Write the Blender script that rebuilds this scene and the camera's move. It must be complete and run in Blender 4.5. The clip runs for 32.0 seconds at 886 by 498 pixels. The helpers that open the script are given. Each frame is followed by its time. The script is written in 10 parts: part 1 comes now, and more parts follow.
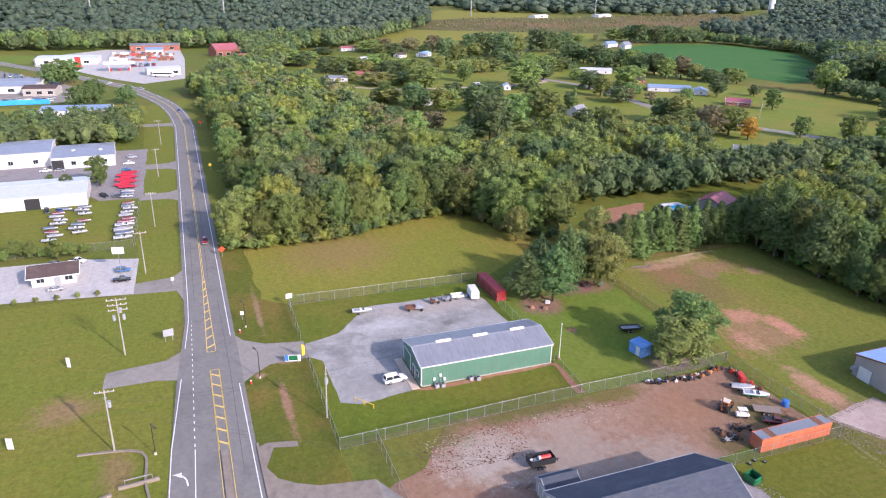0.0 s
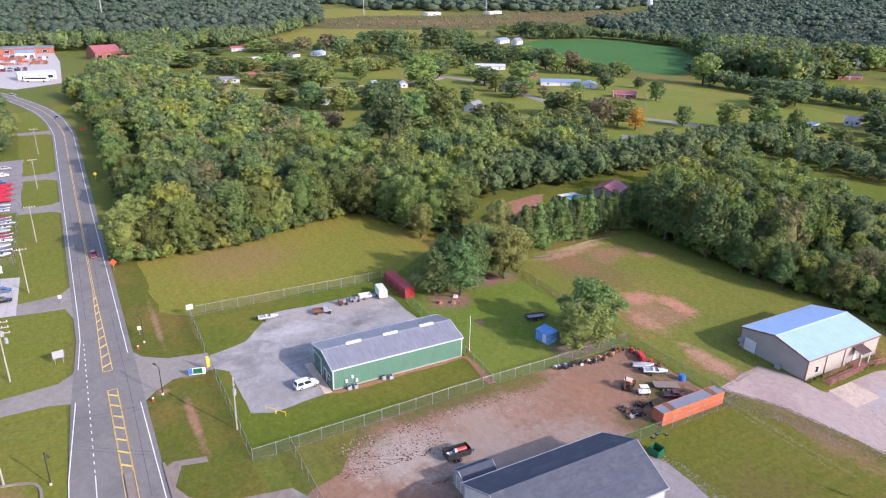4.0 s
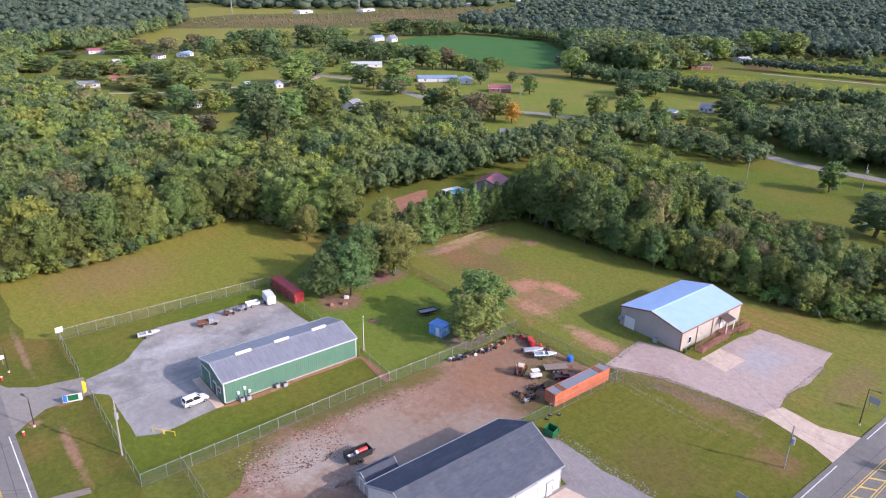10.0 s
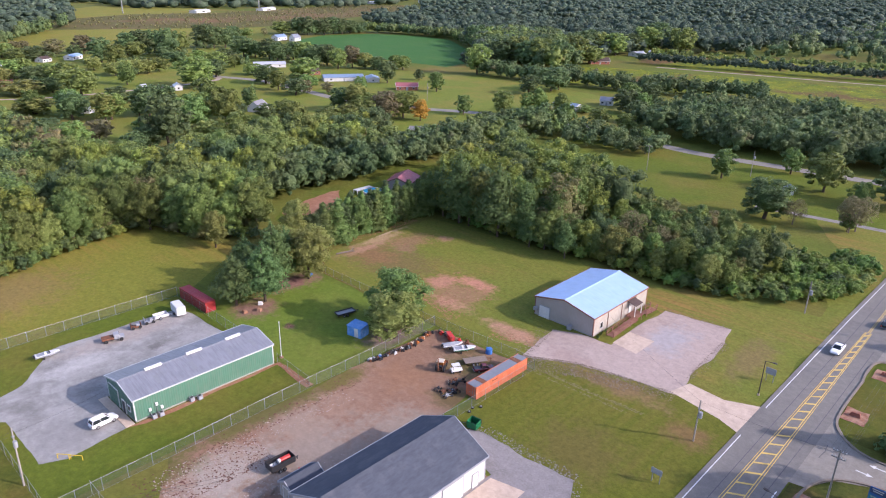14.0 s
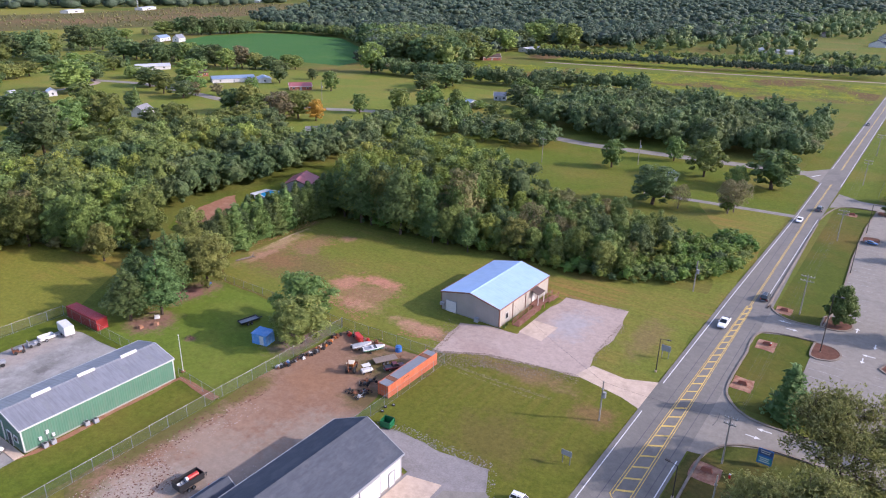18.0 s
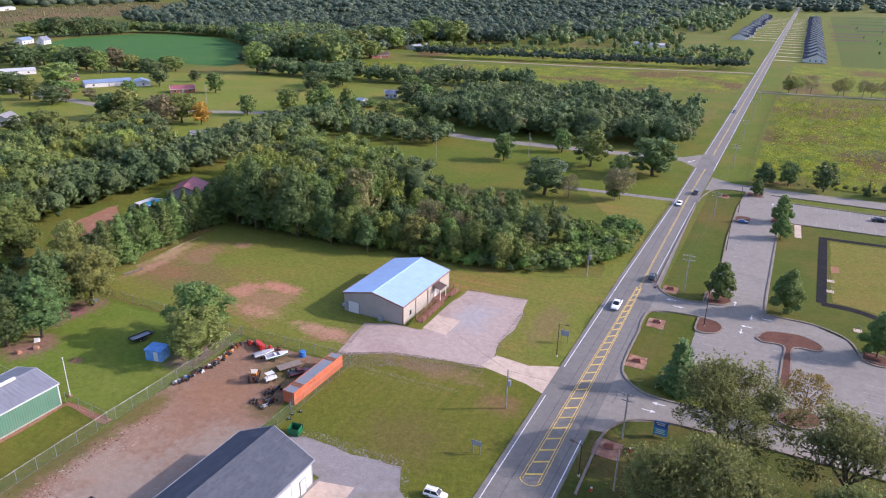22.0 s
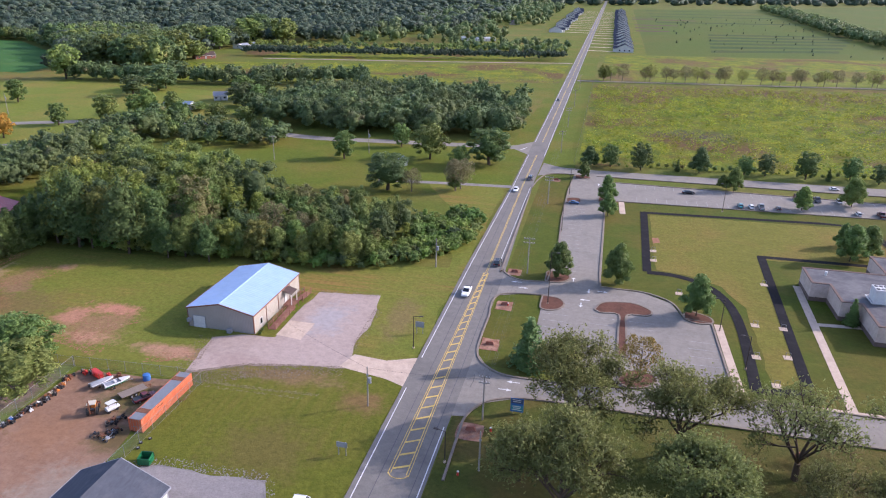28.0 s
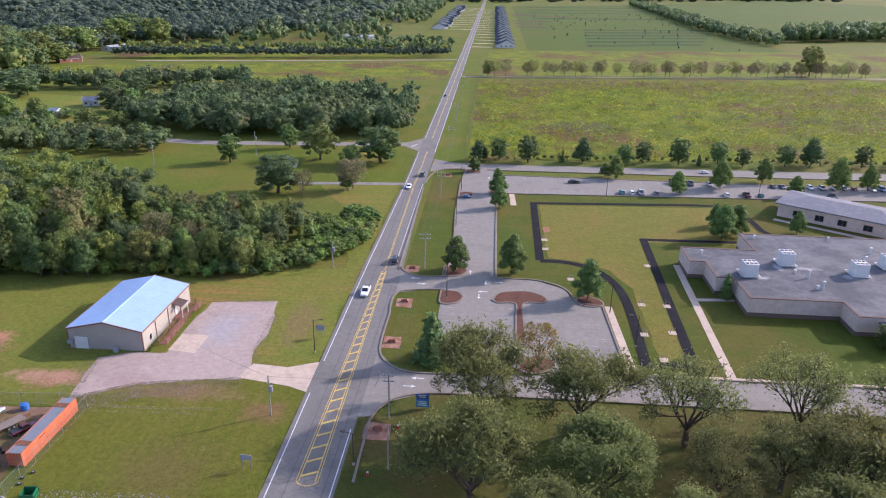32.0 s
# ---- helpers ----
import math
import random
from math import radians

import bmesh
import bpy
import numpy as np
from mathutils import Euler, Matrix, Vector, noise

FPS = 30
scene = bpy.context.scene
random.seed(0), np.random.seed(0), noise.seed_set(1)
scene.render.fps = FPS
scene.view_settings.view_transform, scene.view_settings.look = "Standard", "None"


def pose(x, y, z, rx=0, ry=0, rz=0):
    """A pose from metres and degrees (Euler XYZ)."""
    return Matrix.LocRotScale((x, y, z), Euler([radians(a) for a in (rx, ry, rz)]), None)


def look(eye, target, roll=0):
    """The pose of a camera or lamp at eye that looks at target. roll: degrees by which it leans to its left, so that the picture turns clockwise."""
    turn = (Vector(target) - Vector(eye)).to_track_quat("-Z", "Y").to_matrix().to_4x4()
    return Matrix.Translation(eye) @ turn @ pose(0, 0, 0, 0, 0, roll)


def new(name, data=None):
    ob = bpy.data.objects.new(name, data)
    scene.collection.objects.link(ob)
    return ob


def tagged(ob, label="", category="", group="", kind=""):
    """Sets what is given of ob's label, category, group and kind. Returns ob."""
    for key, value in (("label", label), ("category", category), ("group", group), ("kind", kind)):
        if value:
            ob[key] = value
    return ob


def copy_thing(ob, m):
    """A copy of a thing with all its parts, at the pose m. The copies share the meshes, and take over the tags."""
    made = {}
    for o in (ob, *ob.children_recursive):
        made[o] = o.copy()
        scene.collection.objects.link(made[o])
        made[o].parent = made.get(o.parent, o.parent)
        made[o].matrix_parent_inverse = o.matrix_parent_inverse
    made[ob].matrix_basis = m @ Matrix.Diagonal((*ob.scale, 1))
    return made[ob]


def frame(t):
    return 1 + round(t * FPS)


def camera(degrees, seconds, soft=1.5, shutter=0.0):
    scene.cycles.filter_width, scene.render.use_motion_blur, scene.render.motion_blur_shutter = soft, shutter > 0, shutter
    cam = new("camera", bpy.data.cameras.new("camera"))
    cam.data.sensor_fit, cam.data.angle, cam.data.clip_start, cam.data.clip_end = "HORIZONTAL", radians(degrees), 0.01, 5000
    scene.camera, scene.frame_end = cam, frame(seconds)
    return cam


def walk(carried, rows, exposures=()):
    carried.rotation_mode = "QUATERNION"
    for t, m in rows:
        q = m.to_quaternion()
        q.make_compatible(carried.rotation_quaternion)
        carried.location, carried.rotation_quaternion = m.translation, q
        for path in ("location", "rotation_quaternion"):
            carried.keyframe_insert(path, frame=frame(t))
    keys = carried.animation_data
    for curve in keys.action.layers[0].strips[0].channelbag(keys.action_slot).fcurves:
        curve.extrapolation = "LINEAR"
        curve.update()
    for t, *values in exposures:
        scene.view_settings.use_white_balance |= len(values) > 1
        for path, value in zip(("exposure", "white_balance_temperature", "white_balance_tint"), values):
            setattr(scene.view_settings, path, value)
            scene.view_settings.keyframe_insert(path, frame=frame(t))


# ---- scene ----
cam = camera(65.0, 32.0, soft=1.1)
UNIT = 1.27  # metres to one unit of the plan
EYE = (0.0, 0.0, 60.4 * UNIT)
TILT, LEAN = -21.67, 1.2
YAWS = [
    (0, 69.21), (0.5, 68.19), (1, 67.15), (1.5, 66.10), (2, 65.07), (2.5, 64.02), (3, 62.96), (3.5, 61.90),
    (5.5, 57.98), (6, 57.12), (7, 55.54), (8, 54.10), (9, 52.61), (10, 50.98), (11, 49.26), (12, 47.39),
    (13, 45.45), (14, 43.45), (14.5, 42.43), (16.5, 38.18), (17, 37.14), (18, 34.96), (19, 32.77), (20, 30.56),
    (21, 28.32), (22, 26.09), (23, 23.85), (24, 21.62), (25, 19.39), (25.5, 18.29), (27.5, 13.85), (28, 12.73),
    (29, 10.47), (30, 8.17), (31, 5.86), (32, 3.58),
]


def aim(yaw):
    a, p = radians(yaw), radians(TILT)
    way = Vector((-math.sin(a) * math.cos(p), math.cos(a) * math.cos(p), math.sin(p)))
    return look(EYE, Vector(EYE) + 10 * way, LEAN)


walk(cam, [(t, aim(yaw)) for t, yaw in YAWS], exposures=[(0, 1.48, 6080, 28), (9, 1.40, 6080, 28), (32, 1.31, 6080, 28)])

# ---- light: late-afternoon sun from the east-north-east side of the plan, clear sky ----
SUN_TO = Vector((0.80, 0.42, 0.45)).normalized()
sun = new("sun", bpy.data.lights.new("sun", "SUN"))
sun.data.energy, sun.data.angle, sun.data.color = 2.45, radians(0.6), (1.0, 0.93, 0.82)
sun.matrix_world = look((0, 0, 300), Vector((0, 0, 300)) - SUN_TO)
world = bpy.data.worlds.new("sky")
scene.world = world
world.use_nodes = True
sky = world.node_tree.nodes.new("ShaderNodeTexSky")
sky.sky_type, sky.sun_disc = "NISHITA", False
sky.sun_elevation = math.asin(SUN_TO.z)
sky.sun_rotation = math.atan2(SUN_TO.x, SUN_TO.y)
sky.air_density, sky.dust_density = 1.0, 1.5
back = world.node_tree.nodes["Background"]
back.inputs["Strength"].default_value = 0.15
world.node_tree.links.new(sky.outputs[0], back.inputs[0])


# ---- materials ----
def ramp_mix(nt, fac, a, b):
    n = nt.nodes.new("ShaderNodeMix")
    n.data_type = "RGBA"
    if isinstance(fac, (int, float)):
        n.inputs[0].default_value = fac
    else:
        nt.links.new(fac, n.inputs[0])
    for slot, c in ((6, a), (7, b)):
        if isinstance(c, tuple):
            n.inputs[slot].default_value = (*c, 1)
        else:
            nt.links.new(c, n.inputs[slot])
    return n.outputs[2]


def noise_fac(nt, vec, scale, lo=0.4, hi=0.6, detail=4.0, rough=0.6, stretch=None):
    if stretch:
        m = nt.nodes.new("ShaderNodeMapping")
        m.inputs["Scale"].default_value = stretch
        nt.links.new(vec, m.inputs["Vector"])
        vec = m.outputs[0]
    n = nt.nodes.new("ShaderNodeTexNoise")
    n.inputs["Scale"].default_value, n.inputs["Detail"].default_value, n.inputs["Roughness"].default_value = scale, detail, rough
    nt.links.new(vec, n.inputs["Vector"])
    r = nt.nodes.new("ShaderNodeMapRange")
    r.inputs[1].default_value, r.inputs[2].default_value = lo, hi
    nt.links.new(n.outputs[0], r.inputs[0])
    return r.outputs[0]


def start_mat(name, rough=0.8, metal=0.0, spec=0.3):
    m = bpy.data.materials.new(name)
    m.use_nodes = True
    b = m.node_tree.nodes["Principled BSDF"]
    b.inputs["Roughness"].default_value, b.inputs["Metallic"].default_value = rough, metal
    b.inputs["Specular IOR Level"].default_value = spec
    return m, m.node_tree, b


def where(nt, space="world"):
    if space == "world":
        plan = nt.nodes.new("ShaderNodeVectorMath")
        plan.operation = "SCALE"
        plan.inputs["Scale"].default_value = 1 / UNIT
        nt.links.new(nt.nodes.new("ShaderNodeNewGeometry").outputs["Position"], plan.inputs[0])
        return plan.outputs[0]
    return nt.nodes.new("ShaderNodeTexCoord").outputs["Object"]


def add_bump(nt, b, height, strength, dist):
    n = nt.nodes.new("ShaderNodeBump")
    n.inputs["Strength"].default_value, n.inputs["Distance"].default_value = strength, dist
    nt.links.new(height, n.inputs["Height"])
    nt.links.new(n.outputs[0], b.inputs["Normal"])


def mottle(nt, v, col, amount):
    """Light and dark blotches of about a metre, with fine specks."""
    mul = nt.nodes.new("ShaderNodeMix")
    mul.data_type, mul.blend_type = "RGBA", "MULTIPLY"
    mul.inputs[0].default_value = amount
    blot = noise_fac(nt, v, 0.9, 0.30, 0.70, 9.0, 0.78)
    g = nt.nodes.new("ShaderNodeMapRange")
    g.inputs[3].default_value, g.inputs[4].default_value = 0.42, 1.42
    nt.links.new(blot, g.inputs[0])
    nt.links.new(col, mul.inputs[6])
    nt.links.new(g.outputs[0], mul.inputs[7])
    return mul.outputs[2]


def surface(name, c, c2=None, stain=None, rough=0.8, metal=0.0, spec=0.3, big=0.15, fine=4.0, bump=0.2, space="world", stretch=None, amount=0.55, cut=(0.5, 0.66), vary=0.0, spots=()):
    """A base colour with a fine grain towards c2 and larger stains."""
    m, nt, b = start_mat(name, rough, metal, spec)
    v = where(nt, space)
    c2 = c2 or tuple(x * 0.75 for x in c)
    grain = noise_fac(nt, v, fine, 0.3, 0.7, 5.0, 0.7, stretch)
    col = ramp_mix(nt, grain, c, c2)
    if stain:
        s = noise_fac(nt, v, big, *cut, 6.0, 0.65)
        mul = nt.nodes.new("ShaderNodeMath")
        mul.operation = "MULTIPLY"
        mul.inputs[1].default_value = amount
        nt.links.new(s, mul.inputs[0])
        col = ramp_mix(nt, mul.outputs[0], col, stain)
    if spots:
        col = spotted(nt, v, col, spots)
    if space == "world":
        col = mottle(nt, v, col, 0.35)
    if vary:
        info = nt.nodes.new("ShaderNodeObjectInfo")
        hsv = nt.nodes.new("ShaderNodeHueSaturation")
        r = nt.nodes.new("ShaderNodeMapRange")
        r.inputs[3].default_value, r.inputs[4].default_value = 1 - vary, 1 + vary
        nt.links.new(info.outputs["Random"], r.inputs[0])
        nt.links.new(r.outputs[0], hsv.inputs["Value"])
        nt.links.new(col, hsv.inputs["Color"])
        col = hsv.outputs[0]
    nt.links.new(col, b.inputs["Base Color"])
    if bump:
        add_bump(nt, b, grain, bump, 0.05)
    return m


def plain(name, c, rough=0.5, metal=0.0, spec=0.4):
    return surface(name, c, tuple(x * 0.86 for x in c), tuple(x * 0.6 for x in c), rough, metal, spec, 0.7, 3.0, 0.0, "object", amount=0.35)


def grass(name, a, b_, dry, bare=None, big=0.035, dry_cut=(0.45, 0.7), bare_cut=(0.62, 0.72), mow=0.0, tuft=0.5, spots=(), mid_scale=0.25, fine_scale=1.6):
    """Turf: two greens in tufts, dry drifts, bare clay where given, mower stripes."""
    a, b_ = ((c[0] * 1.00, c[1] * 1.00, c[2] * 0.80) for c in (a, b_))
    dry = (dry[0] * 1.14, dry[1] * 0.97, dry[2] * 0.82)
    m, nt, b = start_mat(name, 0.95, 0.0, 0.1)
    v = where(nt)
    fine = noise_fac(nt, v, fine_scale, 0.3, 0.7, 8.0, 0.82)
    mid = noise_fac(nt, v, mid_scale, 0.35, 0.65, 6.0, 0.72)
    col = ramp_mix(nt, mid, a, b_)
    col = ramp_mix(nt, noise_fac(nt, v, big, *dry_cut, 6.0, 0.62), col, dry)
    if mow:
        col = ramp_mix(nt, noise_fac(nt, v, 0.5, 0.42, 0.62, 3.0, 0.5, (0.05, 1.6, 1.0) if mow > 0 else (1.6, 0.05, 1.0)), col, tuple(x * 0.93 for x in a))
    if bare:
        col = ramp_mix(nt, noise_fac(nt, v, big * 2.2, *bare_cut, 8.0, 0.72), col, bare)
    if spots:
        col = spotted(nt, v, col, spots)
    col = mottle(nt, v, col, 0.42)
    dark = nt.nodes.new("ShaderNodeMix")
    dark.data_type, dark.blend_type = "RGBA", "MULTIPLY"
    dark.inputs[0].default_value = tuft
    nt.links.new(col, dark.inputs[6])
    g = nt.nodes.new("ShaderNodeMapRange")
    g.inputs[3].default_value, g.inputs[4].default_value = 0.38, 1.42
    nt.links.new(fine, g.inputs[0])
    nt.links.new(g.outputs[0], dark.inputs[7])
    nt.links.new(dark.outputs[2], b.inputs["Base Color"])
    add_bump(nt, b, fine, 0.6, 0.12)
    return m


def spotted(nt, v, col, spots, edge=1.5):
    """Worn or stained places with ragged edges: rows of x, y, reach along x and y, colour."""
    rag = noise_fac(nt, v, 0.36, 0.2, 0.8, 9.0, 0.78)
    for x, y, rx, ry, c in spots:
        mp = nt.nodes.new("ShaderNodeMapping")
        mp.inputs["Location"].default_value = (-x / rx, -y / ry, 0)
        mp.inputs["Scale"].default_value = (1 / rx, 1 / ry, 0)
        nt.links.new(v, mp.inputs["Vector"])
        ln = nt.nodes.new("ShaderNodeVectorMath")
        ln.operation = "LENGTH"
        nt.links.new(mp.outputs[0], ln.inputs[0])
        sub = nt.nodes.new("ShaderNodeMath")
        sub.operation = "MULTIPLY_ADD"
        sub.inputs[1].default_value = edge
        nt.links.new(rag, sub.inputs[0])
        one = nt.nodes.new("ShaderNodeMath")
        one.operation = "SUBTRACT"
        one.inputs[0].default_value = 1.0 - edge * 0.55
        nt.links.new(ln.outputs["Value"], one.inputs[1])
        nt.links.new(one.outputs[0], sub.inputs[2])
        r = nt.nodes.new("ShaderNodeMapRange")
        r.inputs[1].default_value, r.inputs[2].default_value, r.inputs[4].default_value = 0.0, 0.6, 0.85
        nt.links.new(sub.outputs[0], r.inputs[0])
        col = ramp_mix(nt, r.outputs[0], col, c)
    return col


def leaf_mat(name, a, b_, turn=None, spread=0.25, joined=False):
    a, b_ = ((c[0] * 1.13, c[1] * 1.12, c[2] * 1.05) for c in (a, b_))
    m, nt, b = start_mat(name, 0.65, 0.0, 0.15)
    geo = nt.nodes.new("ShaderNodeNewGeometry")
    col = ramp_mix(nt, geo.outputs["Random Per Island"], a, b_)
    if joined:
        n = noise_fac(nt, geo.outputs["Position"], 0.11, 0.3, 0.7, 2.0, 0.5)
        h = noise_fac(nt, geo.outputs["Position"], 0.045, 0.35, 0.65, 1.0, 0.5)
    else:
        info = nt.nodes.new("ShaderNodeObjectInfo")
        n = h = info.outputs["Random"]
    hsv = nt.nodes.new("ShaderNodeHueSaturation")
    for src, slot, lo, hi in ((n, "Value", 1 - spread, 1 + spread), (h, "Hue", 0.482, 0.520)):
        r = nt.nodes.new("ShaderNodeMapRange")
        r.inputs[3].default_value, r.inputs[4].default_value = lo, hi
        nt.links.new(src, r.inputs[0])
        nt.links.new(r.outputs[0], hsv.inputs[slot])
    nt.links.new(col, hsv.inputs["Color"])
    col = hsv.outputs[0]
    if turn:
        col = ramp_mix(nt, noise_fac(nt, geo.outputs["Position"], 0.07, 0.66, 0.74, 1.0, 0.5), col, turn)
    fine = noise_fac(nt, geo.outputs["Position"], 1.1, 0.28, 0.72, 7.0, 0.8)
    mul = nt.nodes.new("ShaderNodeMix")
    mul.data_type, mul.blend_type = "RGBA", "MULTIPLY"
    mul.inputs[0].default_value = 1.0
    g = nt.nodes.new("ShaderNodeMapRange")
    g.inputs[3].default_value, g.inputs[4].default_value = 0.68, 1.40
    nt.links.new(fine, g.inputs[0])
    nt.links.new(col, mul.inputs[6])
    nt.links.new(g.outputs[0], mul.inputs[7])
    col = mul.outputs[2]
    add_bump(nt, b, fine, 0.9, 0.5)
    nt.links.new(col, b.inputs["Base Color"])
    tr = nt.nodes.new("ShaderNodeBsdfTranslucent")
    thin = ramp_mix(nt, 0.55, col, (0.0, 0.0, 0.0))
    nt.links.new(thin, tr.inputs["Color"])
    mix = nt.nodes.new("ShaderNodeAddShader")
    nt.links.new(b.outputs[0], mix.inputs[0])
    nt.links.new(tr.outputs[0], mix.inputs[1])
    nt.links.new(mix.outputs[0], nt.nodes["Material Output"].inputs["Surface"])
    return m


def ribbed(name, c, pitch=0.3, axis=1, rough=0.4, metal=0.2, dirt=(0.3, 0.25, 0.2), dirt_amount=0.3, bump=0.6):
    """Ribbed sheet metal: ribs as relief, streaks and grime."""
    m, nt, b = start_mat(name, rough, metal, 0.4)
    v = where(nt, "object")
    streak = noise_fac(nt, v, 1.2, 0.45, 0.75, 4.0, 0.6, (0.4, 2.5, 0.3) if axis == 1 else (2.5, 0.4, 0.3))
    grain = noise_fac(nt, v, 0.5, 0.3, 0.7)
    col = ramp_mix(nt, grain, c, tuple(x * 0.85 for x in c))
    mul = nt.nodes.new("ShaderNodeMath")
    mul.operation = "MULTIPLY"
    mul.inputs[1].default_value = dirt_amount
    nt.links.new(streak, mul.inputs[0])
    col = ramp_mix(nt, mul.outputs[0], col, dirt)
    nt.links.new(col, b.inputs["Base Color"])
    w = nt.nodes.new("ShaderNodeTexWave")
    w.bands_direction = "XYZ"[axis]
    w.inputs["Scale"].default_value = 0.314 / pitch
    nt.links.new(v, w.inputs["Vector"])
    pw = nt.nodes.new("ShaderNodeMath")
    pw.operation = "POWER"
    pw.inputs[1].default_value = 4.0
    nt.links.new(w.outputs["Fac"], pw.inputs[0])
    add_bump(nt, b, pw.outputs[0], bump, 0.04)
    return m


def glass_mat(name, c=(0.02, 0.025, 0.03)):
    return surface(name, c, rough=0.08, spec=0.6, bump=0.0, space="object")


def netting(name):
    m, nt, b = start_mat(name, 0.5, 0.6)
    b.inputs["Base Color"].default_value = (0.13, 0.17, 0.15, 1)
    t = nt.nodes.new("ShaderNodeBsdfTransparent")
    mix = nt.nodes.new("ShaderNodeMixShader")
    mix.inputs[0].default_value = 0.20
    nt.links.new(t.outputs[0], mix.inputs[1])
    nt.links.new(b.outputs[0], mix.inputs[2])
    nt.links.new(mix.outputs[0], nt.nodes["Material Output"].inputs["Surface"])
    return m


